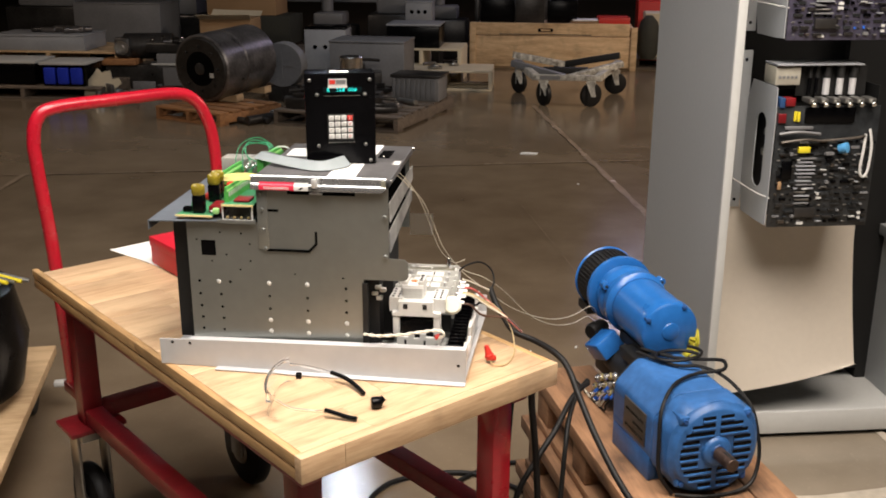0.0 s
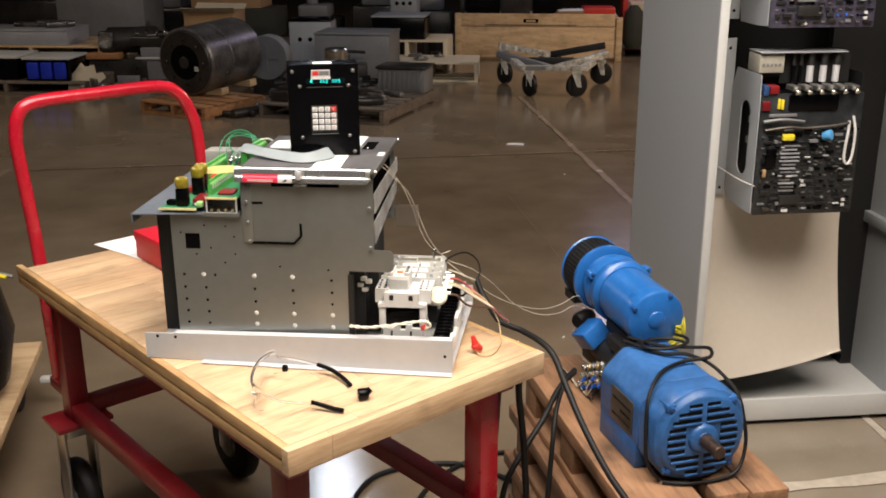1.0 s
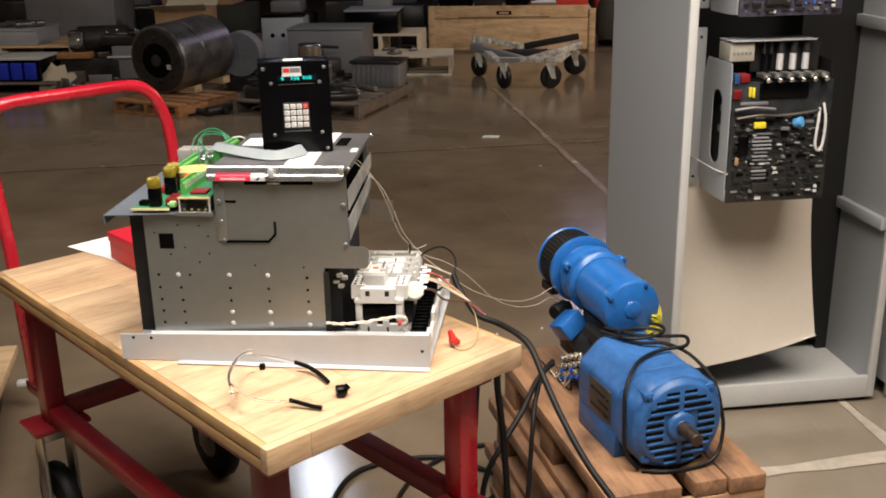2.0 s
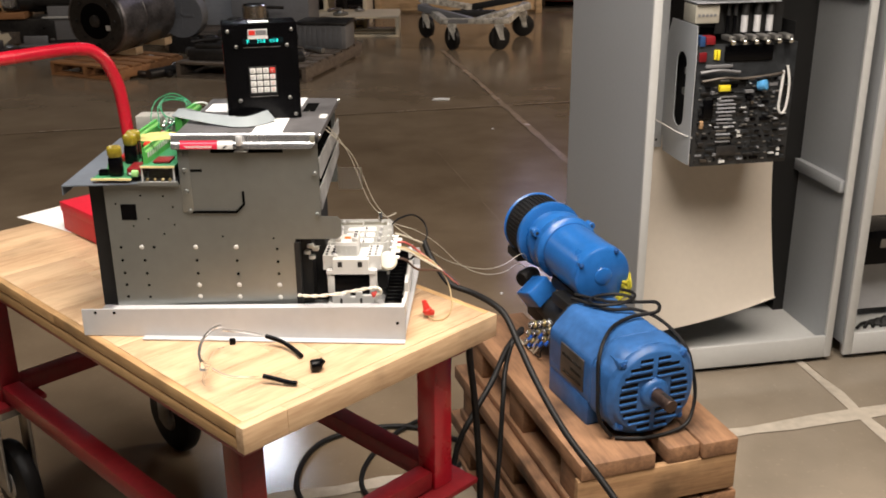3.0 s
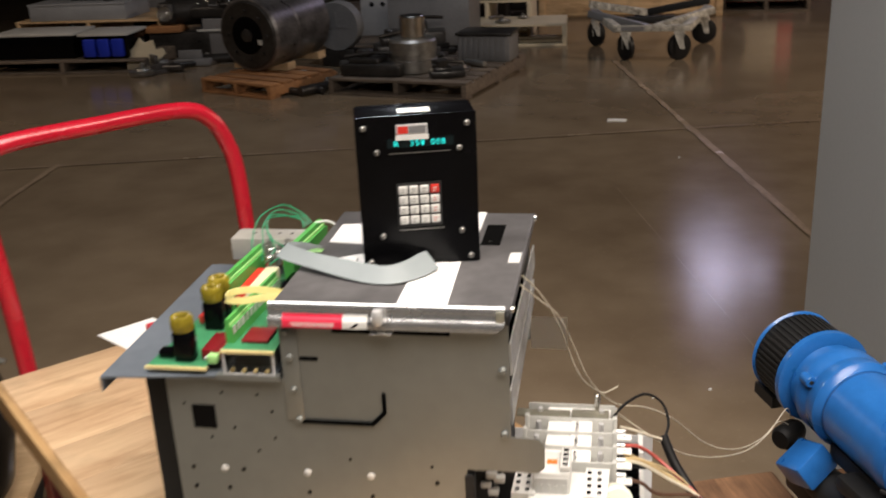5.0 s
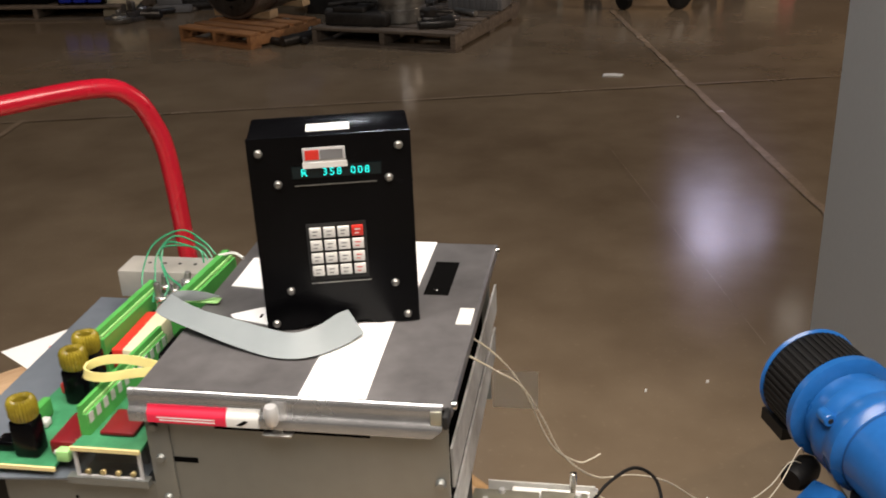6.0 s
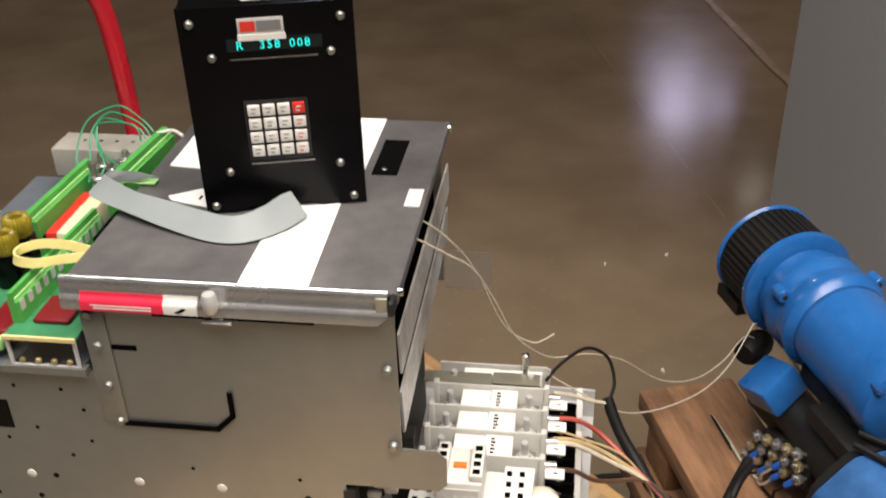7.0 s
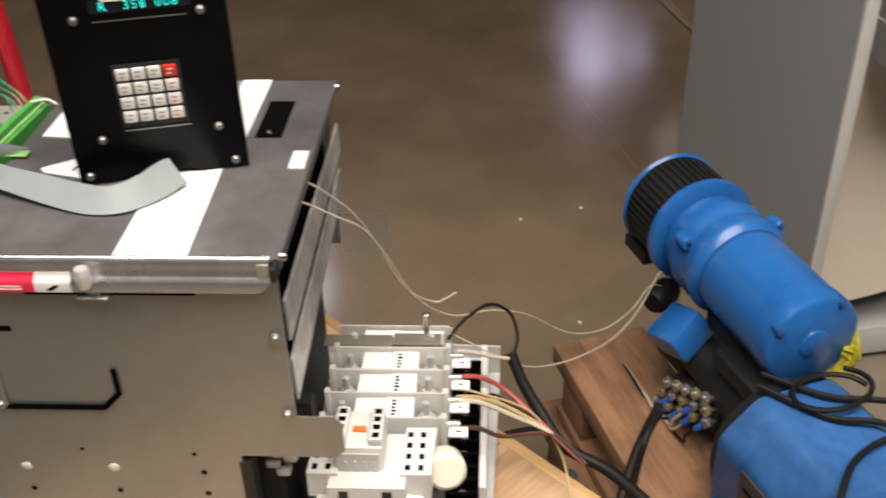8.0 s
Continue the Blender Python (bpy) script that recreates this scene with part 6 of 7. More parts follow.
sc = thing("cable_scraps", NX @ pose(0.10, 0.06, 0.0605), "dark cable scraps lying in the cabinet foot", "cable")
for k in range(5):
    part("scrap", tube([(0.03 * k, 0.02, 0.008), (0.05 + 0.03 * k, 0.05 + 0.01 * k, 0.010), (0.12 + 0.02 * k, 0.02, 0.008)], 0.006, 6, 5), MATTBLACK, sc)


# ---- stored machinery at the far side of the hall ----
def pallet(x, y, rz, w, d, material, label, h=0.13, boards=6, solid=False):
    p = thing("pallet", pose(x, y, 0, 0, 0, rz), label, "pallet", group="pallets in the hall")
    for k in range(3):
        part("stringer", B((k * (w - 0.04) / 2, 0, 0.018, k * (w - 0.04) / 2 + 0.04, d, h - 0.02), bev=0.004), material, p)
    bw = d / boards
    for k in range(boards):
        part("deck_board", B((0, k * bw, h - 0.02, w, k * bw + bw * (0.97 if solid else 0.72), h), bev=0.003), material, p)
    for k in (0, boards // 2, boards - 1):
        part("bottom_board", B((0, k * bw, 0, w, k * bw + bw * 0.7, 0.018), bev=0.003), material, p)
    return p


def carton(x, y, z, rz, w, d, h, material, label, flaps=False):
    c = thing("carton", pose(x, y, z, 0, 0, rz), label, "box", group="boxes in the hall")
    part("box_body", B((0, 0, 0, w, d, h), bev=0.004), material, c)
    if flaps:
        part("flap", sheet([[(0, 0, h + 0.003), (w, 0, h + 0.003)], [(-0.01, -0.10, h + 0.05), (w * 1.02, -0.10, h + 0.06)]], 0.004), PALECARD, c, "open pale flap")
        part("flap", sheet([[(0, d, h + 0.003), (w, d, h + 0.003)], [(0.0, d + 0.10, h + 0.06), (w, d + 0.10, h + 0.05)]], 0.004), PALECARD, c)
    return c


def steel_box(x, y, z, rz, w, d, h, material, label, holes=0, lid=None):
    c = thing("steel_enclosure", pose(x, y, z, 0, 0, rz), label, "enclosure", group="enclosures in the hall")
    part("body", B((0, 0, 0, w, d, h), bev=0.008), material, c)
    part("lid", B((-0.006, -0.006, h, w + 0.006, d + 0.006, h + 0.018), bev=0.004), lid or material, c)
    for k in range(holes):
        part("knockout", C((w * (0.25 + 0.25 * k), -0.003, h * 0.62), (w * (0.25 + 0.25 * k), 0.004, h * 0.62), 0.022, 14), BLACK, c)
    return c


# dark skid in the middle with scrap parts
pallet(-2.33, 8.06, -14, 1.12, 1.30, GREYPALLET, "weathered dark pallet loaded with machine parts", 0.125, 8)
gb = thing("ribbed_housing", pose(-1.43, 8.66, 0.1255, 0, 0, -8), "dark grey ribbed steel housing on a pallet", "machine part")
part("housing", B((0, 0, 0, 0.42, 0.30, 0.20), bev=0.01), GREYMACHINE, gb)
part("rim", B((-0.015, -0.015, 0.20, 0.435, 0.315, 0.225), bev=0.005), DARKMACHINE, gb)
for k in range(9):
    part("rib", B((0.02 + 0.045 * k, -0.012, 0.01, 0.032 + 0.045 * k, 0.0, 0.19), bev=0.003), GREYMACHINE, gb)
hub = thing("steel_hub", pose(-1.71, 8.28, 0.1265), "turned bright steel hub on a pallet", "machine part")
part("flange", lathe(bmesh.new(), (0, 0, 0), (0, 0, 0.25), ((0, 0.17), (0.05, 0.18), (0.40, 0.18), (0.42, 0.172), (0.55, 0.172), (0.57, 0.18), (0.94, 0.18), (1, 0.165)), 40), STEEL, hub)
part("collar", C((0, 0, 0.25), (0, 0, 0.42), 0.095, 30), CHROME, hub)
part("bore", C((0, 0, 0.419), (0, 0, 0.423), 0.06, 24), MATTBLACK, hub)
for k, (x, y, rz, w, d, h) in enumerate(((-2.24, 8.10, -10, 0.48, 0.30, 0.13), (-2.05, 8.55, 20, 0.45, 0.3, 0.20), (-1.52, 7.93, 15, 0.26, 0.18, 0.08), (-1.98, 8.98, 10, 0.40, 0.24, 0.26))):
    s = thing("scrap_casting", pose(x, y, 0.126, 0, 0, rz), "dark oily cast machine part on a pallet", "machine part", group="castings on the pallets")
    part("casting", B((0, 0, 0, w, d, h * 0.7), (w * 0.1, d * 0.12, h * 0.7 - 0.01, w * 0.62, d * 0.85, h), bev=0.018), DARKMACHINE, s)
    part("boss", C((w * 0.3, d * 0.5, h - 0.01), (w * 0.3, d * 0.5, h + 0.05), 0.06, 16), DARKMACHINE, s)
    part("bar", tube([(0.02, 0.05, h + 0.012), (w * 0.5, d * 0.4, h + 0.03), (w * 0.95, d * 0.6, h + 0.016)], 0.014, 8, 4), DARKMACHINE, s)
# large dark cylinder on wooden chocks
pallet(-3.40, 8.20, -26, 0.75, 0.75, RUSTWOOD, "orange-brown wooden pallet under the shell", 0.11, 5)
cy = thing("steel_shell", pose(-3.045, 8.40, 0.402, 2.5, 0, -19), "large dark oily steel cylinder with a bored end", "cylinder")
part("shell", lathe(bmesh.new(), (0, 0, 0), (0, 0.72, 0), ((0, 0.20), (0.0, 0.276), (0.02, 0.290), (0.35, 0.290), (0.36, 0.283), (0.40, 0.283), (0.41, 0.290), (0.98, 0.290), (1, 0.275)), 56), SHELLSTEEL, cy)
part("end_ring", lathe(bmesh.new(), (0, -0.014, 0), (0, 0.002, 0), ((0, 0.16), (0, 0.255), (1, 0.270)), 48), DARKMACHINE, cy)
part("inner_boss", lathe(bmesh.new(), (0, -0.035, 0), (0, 0.01, 0), ((0, 0.03), (0.2, 0.05), (1, 0.055)), 28), DARKMACHINE, cy)
part("bore", C((0, -0.0152, 0), (0, -0.004, 0), 0.158, 40), VOIDBLACK, cy)
for a in range(0, 360, 45):
    part("end_bolt", C((math.cos(radians(a)) * 0.19, -0.03, math.sin(radians(a)) * 0.19), (math.cos(radians(a)) * 0.19, -0.012, math.sin(radians(a)) * 0.19), 0.012, 8), DARKMACHINE, cy)
part("bright_tag", B((0.10, -0.020, -0.07, 0.14, -0.0142, -0.03)), OFFWHITE, cy)
for s in (0.10, 0.52):
    part("chock", prism([(-0.27, -0.291), (0.27, -0.291), (0.27, -0.23), (0.10, -0.272), (-0.10, -0.272), (-0.27, -0.23)], s, s + 0.1), CRATEWOOD, cy)
# ring with a bright centre
rg_ = thing("pipe_flange", pose(-2.56, 9.20, 0.34, 0, 0, -8), "cast ring flange standing among the parts", "machine part")
part("ring", lathe(bmesh.new(), (0, 0, 0), (0, 0.12, 0), ((0, 0.13), (0, 0.20), (0.2, 0.21), (1, 0.21)), 36), GREYMACHINE, rg_)
part("bright_face", C((0, 0.006, 0.0), (0, 0.012, 0.0), 0.12, 28), PALECARD, rg_)
part("cross_bar", B((-0.01, -0.004, -0.12, 0.01, 0.006, 0.12), (-0.12, -0.004, -0.01, 0.12, 0.006, 0.01)), GREYMACHINE, rg_)
part("stand", B((-0.15, 0.0, -0.34, 0.15, 0.12, -0.19), bev=0.01), DARKMACHINE, rg_)
# enclosures behind
pallet(-2.816, 9.481, 3, 1.5, 1.0, GREYPALLET, "weathered pallet under grey enclosures", 0.13, 6)
steel_box(-2.548, 10.049, 0.131, 4, 0.42, 0.4, 0.46, PALEMACHINE, "pale grey steel enclosure with three round holes", 3, BLACK)
steel_box(-2.153, 9.431, 0.131, -3, 0.72, 0.5, 0.40, GREYMACHINE, "long grey steel enclosure", 0)
pallet(-1.859, 10.566, 0, 0.85, 0.7, PALECARD, "pale wooden pallet under a black cabinet", 0.36, 4)
steel_box(-1.806, 10.617, 0.361, 0, 0.56, 0.5, 0.225, BLACK, "black steel cabinet with a pale lid", 0, PALEMACHINE)
pallet(-1.62, 10.05, 2, 0.97, 0.6, PALECARD, "pale wooden pallet on the floor", 0.20, 5, True)
carton(-3.70, 10.25, 0.30, 2, 0.54, 0.4, 0.36, CARDBOARD, "open brown cardboard box", True)
carton(-3.98, 11.30, 0.62, 0, 0.80, 0.5, 0.60, CARDBOARD, "large brown cardboard box on a stack")
pallet(-4.125, 10.246, 0, 1.4, 1.1, GREYPALLET, "pallet stacked with boxes", 0.299, 5, True)
carton(-3.907, 11.229, 0.30, 0, 0.9, 0.6, 0.318, DARKCLOTH, "dark crate under a cardboard box")
# left row: blue bins and long grey boxes
pallet(-5.813, 8.984, 2, 1.55, 0.85, GREYPALLET, "dark pallet with blue bins on it", 0.12, 6)
bins = thing("bin_tray", pose(-4.848, 9.049, 0.121, 0, 0, 2), "black tray holding three blue bins", "bin")
part("tray", B((0, 0.02, 0, 0.42, 0.42, 0.20), bev=0.01), BLACK, bins)
part("tray_lid", B((-0.02, 0.0, 0.20, 0.44, 0.44, 0.222), bev=0.004), OFFWHITE, bins)
for k in range(3):
    part("bin", B((0.025 + 0.13 * k, -0.012, 0.02, 0.135 + 0.13 * k, 0.05, 0.175), bev=0.012), BLUEBIN, bins)
wd = thing("wrapped_unit", pose(-5.708, 9.089, 0.121, 0, 0, 2), "low black unit with a white top", "machine part")
part("unit_body", B((0, 0, 0, 0.76, 0.45, 0.20), bev=0.02), BLACK, wd)
part("unit_top", B((-0.01, 0, 0.20, 0.77, 0.45, 0.225), bev=0.006), OFFWHITE, wd)
solo("torn_cardboard", prism([(0, 0), (0.24, 0.0), (0.30, 0.10), (0.36, 0.15), (0.33, 0.20), (0.27, 0.185), (0.25, 0.27), (0.17, 0.25), (0.13, 0.29), (0.08, 0.22), (0.01, 0.15)], 0.0, 0.012), PALECARD, pose(-4.47, 9.10, 0.001, -12, 0, 6),
     "torn piece of pale cardboard leaning by the bins", "cardboard", smooth=False)
pallet(-5.913, 9.811, 0, 1.5, 0.9, CRATEWOOD, "wooden pallet under a grey cover", 0.36, 5, True)
steel_box(-5.755, 9.814, 0.361, 2, 0.98, 0.55, 0.14, PALEMACHINE, "long flat grey steel cover")
steel_box(-5.381, 10.906, 0.25, 0, 1.0, 0.6, 0.50, GREYMACHINE, "grey machine cabinet behind the pallets")
pallet(-5.486, 10.853, 0, 1.2, 0.8, GREYPALLET, "pallet under a machine cabinet", 0.249, 5, True)
# a motor lying beyond with a bright ring
mt = thing("old_motor", pose(-4.443, 9.882, 0.41, 0, 0, 6), "old dark motor with a bright end ring", "electric motor")
part("body", C((0.06, 0.02, 0), (0.55, 0.10, 0), 0.13, 24), DARKMACHINE, mt)
part("end_ring", lathe(bmesh.new(), (0.08, -0.125, 0), (0.08, -0.145, 0), ((0, 0.075), (1, 0.07), (1, 0.05), (0.4, 0.045)), 24), CHROME, mt)
part("centre", C((0.08, -0.11, 0), (0.08, -0.15, 0), 0.028, 16), CHROME, mt)
part("cradle", B((-0.1, -0.14, -0.41, 0.6, 0.22, -0.17), bev=0.02), DARKMACHINE, mt)
part("block", B((-0.12, -0.16, -0.17, 0.22, 0.10, -0.11), bev=0.008), RUSTWOOD, mt, "orange-brown wood block")
part("head", B((0.0, -0.125, -0.10, 0.16, 0.0, 0.10), bev=0.03), DARKMACHINE, mt)
ms = thing("machine_arm", pose(-4.108, 9.782, 0.0, 0, 0, 4), "dark machine arm with bright fittings on a block", "machine part")
part("arm", B((0, 0, 0.36, 0.62, 0.16, 0.46), bev=0.02), DARKMACHINE, ms)
part("block", B((0.10, 0.0, 0.0, 0.55, 0.3, 0.355), bev=0.01), GREYMACHINE, ms)
part("plate", B((0.05, -0.02, 0.24, 0.50, 0.0, 0.26), bev=0.003), OFFWHITE, ms)
for k in range(6):
    part("fitting", C((0.06 + 0.1 * k, 0.05, 0.46), (0.07 + 0.1 * k, 0.03, 0.50 + 0.02 * (k % 2)), 0.018, 10), CHROME, ms)
for x, y, w, h, d in ((-5.058, 11.943, 0.9, 0.75, 0.5), (-2.955, 11.75, 0.55, 0.62, 0.5), (-2.269, 11.957, 0.75, 0.80, 0.5), (-1.75, 12.66, 0.6, 0.65, 0.4), (-6.531, 11.512, 1.1, 0.9, 0.6), (-0.893, 13.2, 0.9, 0.95, 0.5)):
    m = thing("stored_machine", pose(x, y, 0), "dark machine stored at the back of the hall", "machine", group="machines at the back")
    part("machine_body", B((0, 0, 0, w, d, h * 0.75), bev=0.03), DARKMACHINE, m)
    part("machine_head", B((w * 0.15, 0.02, h * 0.75, w * 0.8, d * 0.8, h), bev=0.03), GREYMACHINE, m)
    part("machine_column", C((w * 0.4, d * 0.4, h), (w * 0.4, d * 0.4, h + 0.25), 0.07, 16), GREYMACHINE, m)
lb = steel_box(-1.745, 11.545, 0.50, 0, 0.30, 0.3, 0.26, PALEMACHINE, "small pale box with sockets", 3)
st = thing("dark_stand", pose(-1.851, 11.493, 0), "dark stand under a small pale box", "stand")
part("stand_body", B((0, 0, 0, 0.5, 0.4, 0.499), bev=0.01), DARKMACHINE, st)

# crate and steel dolly on the right
cr = thing("wooden_crate", pose(-0.985, 11.86, 0, 0, 0, -0.5), "large new wooden crate with plywood side", "crate")
part("lower_panel", B((0.02, 0.0, 0.03, 1.80, 0.02, 0.385), bev=0.002), CRATEWOOD, cr, "plain plywood panel")
part("upper_board", B((0.02, -0.02, 0.39, 1.78, 0.0, 0.53), bev=0.003), CRATEWOOD, cr)
part("post", B((-0.05, -0.02, 0.0, 0.02, 0.05, 0.53), bev=0.003), CRATEWOOD, cr)
part("post", B((1.80, -0.02, 0.0, 1.87, 0.05, 0.49), bev=0.003), CRATEWOOD, cr)
part("inner", B((0.0, 0.05, 0.0, 1.83, 1.0, 0.48), bev=0.003), CRATEWOOD, cr)
for x, w in ((0.74, 0.17),):
    part("stencil_bar", B((x, -0.024, 0.43, x + w, -0.0205, 0.47)), BLACK, cr, smooth=False)
    part("stencil_bar", B((x + 0.03, -0.0255, 0.440, x + w - 0.03, -0.0242, 0.46)), CRATEWOOD, cr, smooth=False)
part("stencil_bar", B((0.30, -0.024, 0.398, 1.35, -0.0205, 0.406)), DARKMACHINE, cr, smooth=False)
for x, y, w, d, h, mt_, lab in ((-0.93, 12.10, 0.40, 0.4, 0.30, BLACK, "black plastic case on the crate"), (-0.52, 12.08, 0.34, 0.4, 0.34, DARKMACHINE, "dark steel case on the crate"), (-0.14, 12.12, 0.34, 0.4, 0.28, BLACK, "black box on the crate"), (0.45, 12.05, 0.36, 0.35, 0.10, REDPART, "red tool case on the crate")):
    carton(x, y, 0.481, 3, w, d, h, mt_, lab)
ps = thing("paper_stack", pose(0.20, 12.0, 0.481, 0, 0, 8), "loose stack of papers and card on the crate", "paper")
for k in range(4):
    part("sheet", B((0.02 * k - 0.1, 0.01 * k, 0.02 * k, 0.30, 0.25, 0.02 * k + 0.014), bev=0.002), PAPER if k == 3 else CARDBOARD, ps)
carton(0.99, 12.15, 0.131, 0, 0.5, 0.4, 0.50, PALECARD, "pale carton beyond the crate")
pallet(0.90, 12.05, 0, 0.9, 0.7, GREYPALLET, "grey pallet under a carton", 0.13, 5, True)
solo("garbage_bag", lathe(bmesh.new(), (1.02, 11.98, 0.131), (1.02, 11.98, 0.62), ((0, 0.08), (0.2, 0.14), (0.6, 0.13), (0.85, 0.10), (1, 0.04)), 14), DARKCLOTH, pose(0, 0, 0), "dark bag standing by the cartons", "bag")
carton(0.95, 12.80, 0.001, 0, 0.8, 0.5, 0.72, REDPART, "red case behind the cartons")

do = thing("steel_dolly", pose(0.063, 9.702, 0), "worn white steel dolly on four black casters", "dolly")
part("front_bar", B((-0.26, -0.42, 0.235, 0.32, -0.37, 0.285), bev=0.004), DOLLYPAINT, do)
part("name_strip", B((-0.225, -0.4225, 0.243, -0.04, -0.4195, 0.277)), GREYMACHINE, do)
for k, (xa, ya, xb, yb, za, zb) in enumerate(((-0.26, -0.40, -0.47, 0.40, 0.26, 0.30), (0.30, -0.40, 0.53, 0.44, 0.26, 0.30), (-0.50, 0.20, 0.10, 0.36, 0.39, 0.27), (0.52, 0.20, -0.10, 0.36, 0.40, 0.27), (-0.50, 0.05, 0.0, -0.25, 0.33, 0.24), (0.54, 0.05, 0.05, -0.25, 0.34, 0.24), (-0.2, -0.05, 0.22, -0.03, 0.28, 0.28))):
    a, b = Vector((xa, ya, za)), Vector((xb, yb, zb))
    bm = B((-0.032, 0, -0.03, 0.032, (b - a).length, 0.03), bev=0.004)
    bmesh.ops.transform(bm, matrix=Matrix.Translation(a) @ (b - a).to_track_quat("Y", "Z").to_matrix().to_4x4(), verts=bm.verts)
    part("frame_bar", bm, (DOLLYPAINT, DOLLYPAINT, DOLLYPAINT, MATTBLACK, GREYMACHINE, DOLLYPAINT, MATTBLACK)[k], do)
for x, y, tilt in ((-0.185, -0.385, 8), (0.245, -0.40, -14), (-0.445, 0.36, 10), (0.505, 0.40, -20)):
    ca = part("caster", B((x - 0.04, y - 0.045, 0.205, x + 0.04, y + 0.045, 0.235), (x - 0.034, y - 0.02, 0.09, x - 0.026, y + 0.03, 0.21), (x + 0.026, y - 0.02, 0.09, x + 0.034, y + 0.03, 0.21), bev=0.003), DOLLYPAINT, do)
    dx, dy = 0.026 * math.cos(radians(tilt * 4)), 0.026 * math.sin(radians(tilt * 4))
    part("caster_arm", sheet([[(x - 0.05, y - 0.07, 0.235), (x + 0.02, y - 0.075, 0.235)], [(x - 0.01 + dx, y - 0.085, 0.10), (x + 0.03 + dx, y - 0.085, 0.10)]], 0.006), DOLLYPAINT, ca)
    part("caster_wheel", lathe(bmesh.new(), (x - dx, y - dy, 0.108), (x + dx, y + dy, 0.108), ((0, 0.09), (0.15, 0.108), (0.85, 0.108), (1, 0.09)), 28), RUBBER, ca)

# scattered scrap round the pallets
def scrap_part(kind, x, y, z, rz, s, material, label):
    ob = thing("scrap_part", pose(x, y, z, 0, 0, rz), label, "machine part", group="scrap on the pallets")
    if kind == 0:
        part("bracket", B((-s, -s * 0.4, 0, s, s * 0.4, s * 0.35), bev=s * 0.05), material, ob)
        part("web", B((-s * 0.8, -s * 0.08, s * 0.35, s * 0.5, s * 0.08, s * 0.8), bev=s * 0.03), material, ob)
    elif kind == 1:
        part("pipe", C((-s * 1.2, 0, s * 0.25), (s * 1.2, 0, s * 0.25), s * 0.25, 16), material, ob)
        part("collar", C((s * 0.5, 0, s * 0.25), (s * 0.75, 0, s * 0.25), s * 0.249, 16), STEEL, ob)
    elif kind == 2:
        part("wheel_rim", lathe(bmesh.new(), (0, 0, 0), (0, 0, s * 0.35), ((0, s * 0.7), (0.2, s * 0.75), (0.6, s * 0.75), (0.7, s * 0.45), (1, s * 0.4)), 24), material, ob)
        part("axle", C((0, 0, s * 0.35), (0, 0, s * 0.6), s * 0.14, 12), STEEL, ob)
    else:
        part("plank", B((-s * 2.4, -s * 0.22, 0, s * 2.4, s * 0.22, s * 0.12), bev=0.004), material, ob)
        part("batten", B((-s * 2.0, -s * 0.5, s * 0.12, -s * 1.8, s * 0.5, s * 0.24), bev=0.004), material, ob)


rg = random.Random(77)
KINDS = {0: ("dark cast bracket among the stored parts", (DARKMACHINE, GREYMACHINE, SHELLSTEEL)), 1: ("short steel pipe among the stored parts", (SHELLSTEEL, STEEL, DARKMACHINE)),
         2: ("round steel wheel among the stored parts", (SHELLSTEEL, GREYMACHINE, STEEL)), 3: ("rough wooden plank lying by the pallets", (PALLETWOOD, GREYPALLET))}
for x0, x1, y0, y1, z, n, kinds, size in ((-2.15, -1.55, 8.20, 9.05, 0.1265, 16, (0, 1, 2, 0), 0.10), (-1.50, -1.15, 8.05, 8.55, 0.1265, 7, (0, 1, 2, 0), 0.07), (-2.75, -2.42, 7.95, 8.6, 0.001, 7, (0, 1), 0.12), (-4.3, -3.6, 8.9, 9.5, 0.001, 9, (0, 1, 2), 0.14),
                                          (-2.5, -2.2, 8.95, 9.35, 0.001, 6, (0, 1, 2), 0.12), (-5.6, -4.9, 9.95, 10.2, 0.521, 4, (0, 1), 0.11), (-4.05, -3.55, 9.80, 9.92, 0.461, 5, (0, 1), 0.06), (-1.38, -1.0, 10.15, 10.5, 0.201, 4, (0, 1, 2), 0.09)):
    for k in range(n):
        kind = rg.choice(kinds)
        label, choices = KINDS[kind]
        scrap_part(kind, rg.uniform(x0, x1), rg.uniform(y0, y1), z + 0.001 * k, rg.uniform(-60, 60), size * rg.uniform(0.7, 1.3), rg.choice(choices), label)

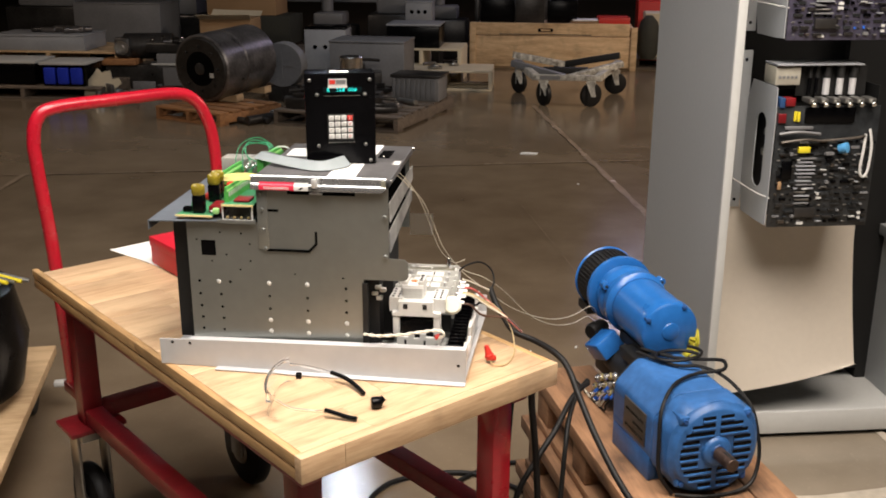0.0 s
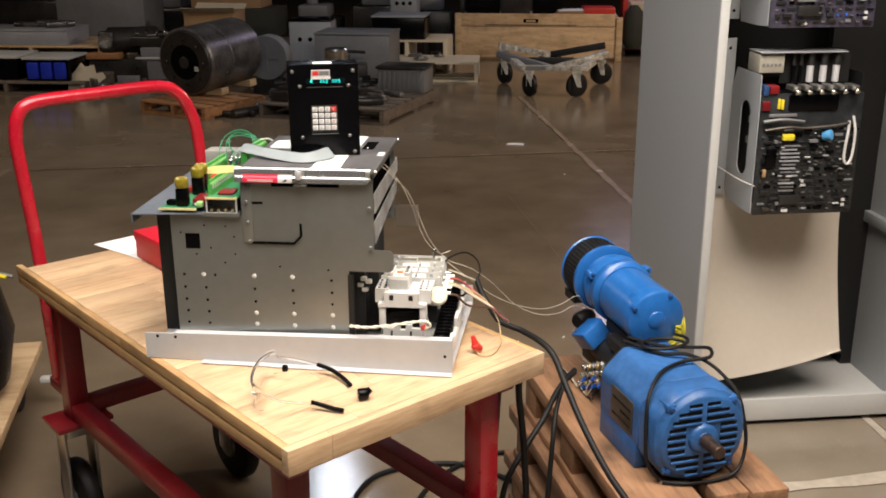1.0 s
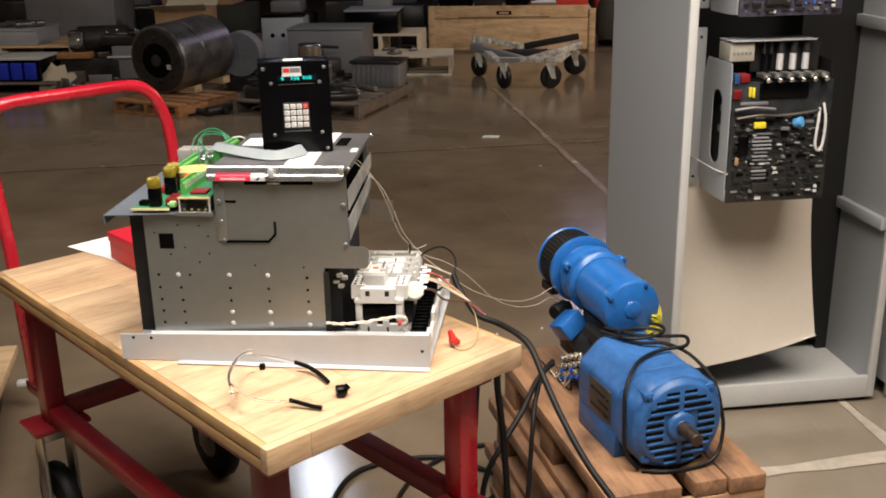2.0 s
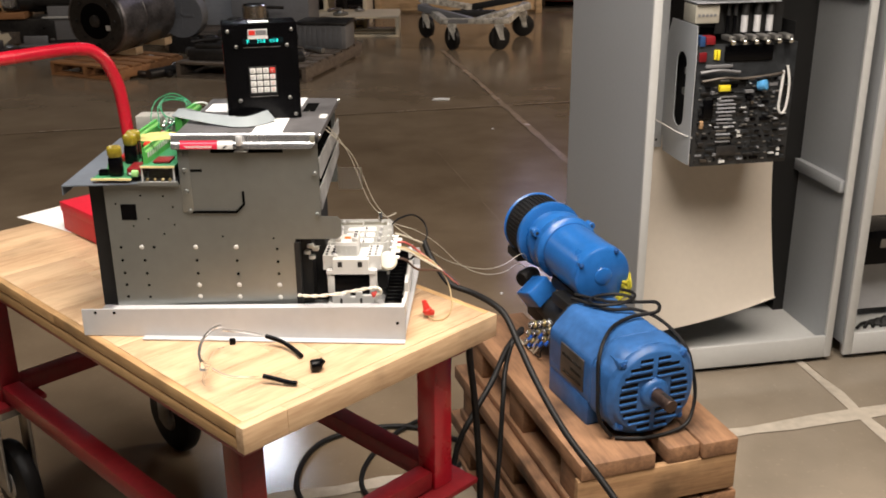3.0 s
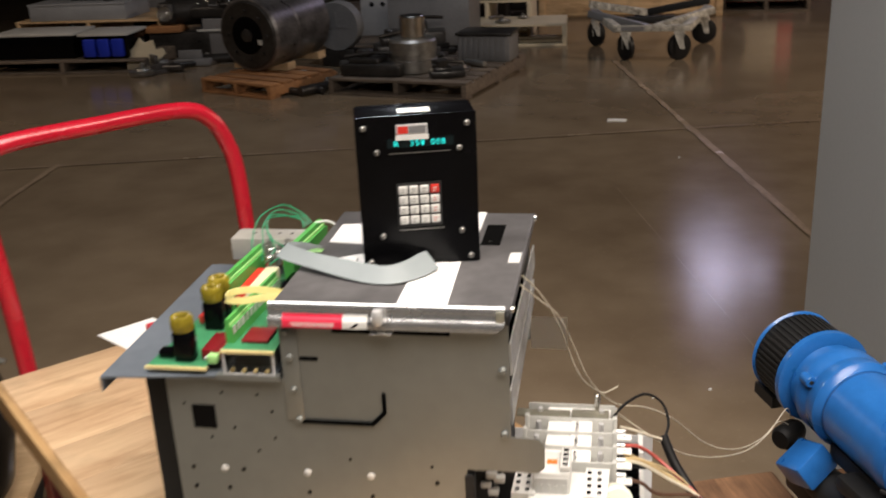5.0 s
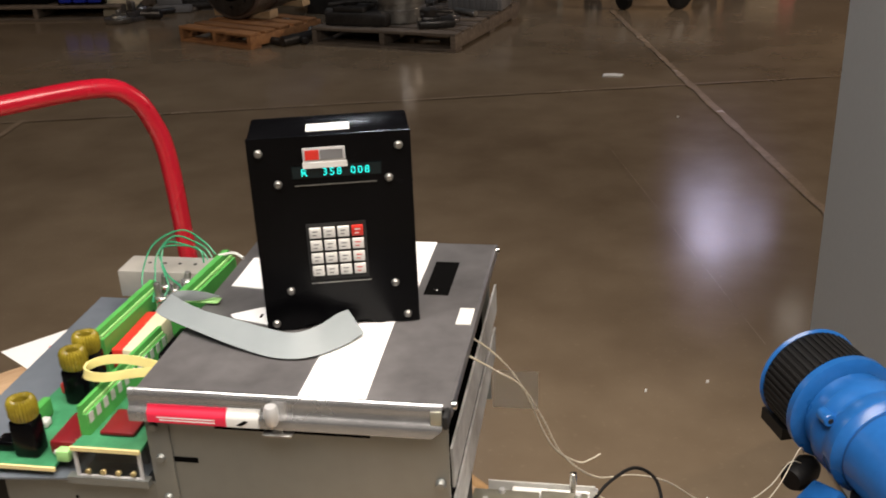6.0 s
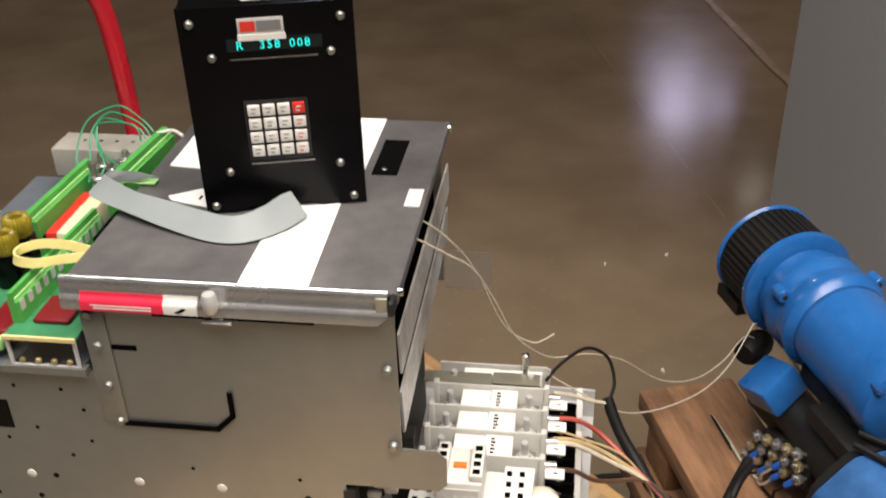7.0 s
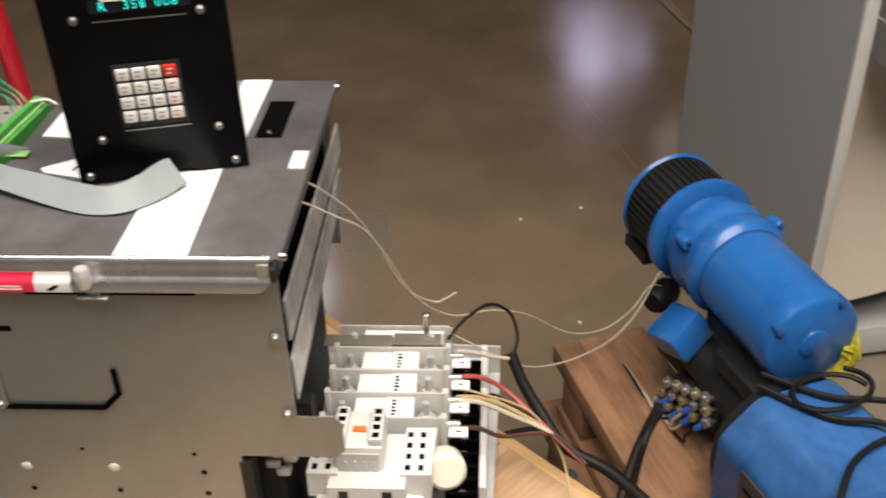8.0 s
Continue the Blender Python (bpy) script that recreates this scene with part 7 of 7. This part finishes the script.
# low steel benches behind the pallets, crowded with parts
for bx, by, bw, bh, n in ((-6.6, 12.4, 2.3, 0.62, 16), (-4.2, 12.7, 2.0, 0.72, 15), (-2.1, 13.1, 1.1, 0.80, 8)):
    bench = thing("storage_bench", pose(bx, by, 0), "dark steel bench loaded with stored parts", "bench", group="benches at the back")
    part("bench_top", B((0, 0, bh - 0.04, bw, 0.7, bh), bev=0.006), GREYMACHINE, bench)
    for x in (0.03, bw - 0.09):
        for y in (0.03, 0.61):
            part("leg", B((x, y, 0, x + 0.06, y + 0.06, bh - 0.041), bev=0.004), DARKMACHINE, bench)
    part("lower_shelf", B((0.03, 0.03, 0.18, bw - 0.03, 0.67, 0.21), bev=0.004), DARKMACHINE, bench)
    for q in range(n):
        x, y = bx + 0.1 + (bw - 0.35) * q / n, by + 0.08 + rg.uniform(0, 0.25)
        m = rg.choice((GREYMACHINE, PALEMACHINE, DARKMACHINE, BLACK, BLUEPLATE, CARDBOARD, STEEL, DARKMACHINE))
        if q % 3 == 2:
            scrap_part(rg.choice((0, 1)), x + 0.08, y, bh + 0.001, rg.uniform(-40, 40), rg.uniform(0.05, 0.09), rg.choice((SHELLSTEEL, STEEL, DARKMACHINE)), "steel part among the stored parts")
        else:
            w, h = rg.uniform(0.08, (bw - 0.35) / n * 0.95), rg.uniform(0.08, 0.34)
            c = thing("parts_box", pose(x, y + 0.1, bh + 0.001, 0, 0, rg.uniform(-4, 4)), "small metal case among the stored parts", "case", group="cases on the benches")
            part("case_body", B((0, 0, 0, w, 0.24, h), bev=0.006), m, c)
            part("case_lid", B((-0.004, -0.004, h, w + 0.004, 0.244, h + 0.012), bev=0.003), rg.choice((m, OFFWHITE, PALEMACHINE)), c)
            part("case_label", B((w * 0.2, -0.003, h * 0.45, w * 0.75, 0.0, h * 0.7)), rg.choice((PAPER, GREYMACHINE, BLACK)), c, smooth=False)

# ---- wooden dolly beside the cart, with a dark drum on it ----
ld = thing("wooden_dolly", pose(-1.65, 2.96, 0, 0, 0, 17.5), "plywood dolly on small casters beside the cart", "dolly")
part("deck", B((-0.62, -1.45, 0.168, 0.0, 0.0, 0.20), bev=0.003), CRATEWOOD, ld)
for x, y in ((-0.08, -0.10), (-0.54, -0.10), (-0.08, -1.35), (-0.54, -1.35)):
    c = part("caster", B((x - 0.03, y - 0.04, 0.125, x + 0.03, y + 0.04, 0.167), bev=0.003), STEEL, ld)
    part("caster_wheel", C((x - 0.016, y, 0.065), (x + 0.016, y, 0.065), 0.065, 24), RUBBER, c)
part("brake_pedal", B((0.0, -0.115, 0.095, 0.055, -0.085, 0.112), bev=0.004), OFFWHITE, ld)
dr = thing("dark_drum", pose(-1.815, 2.50, 0.201), "dark glossy drum standing on the wooden dolly", "drum")
part("drum_body", lathe(bmesh.new(), (0, 0, 0), (0, 0, 0.38), ((0, 0.20), (0.1, 0.27), (0.5, 0.30), (0.9, 0.27), (1, 0.20)), 40), BLACK, dr)
part("drum_top", lathe(bmesh.new(), (0, 0, 0.38), (0, 0, 0.43), ((0, 0.16), (0.7, 0.15), (1, 0.10)), 28), DARKMACHINE, dr)
for k in range(5):
    part("yellow_lead", tube([(0.12, 0.02 * k - 0.05, 0.40), (0.22, 0.015 * k - 0.03, 0.41), (0.30 + 0.01 * k, 0.02 * k - 0.04, 0.40 - 0.004 * k)], 0.006, 6, 5), YELLOW if k % 2 else STEEL, dr)
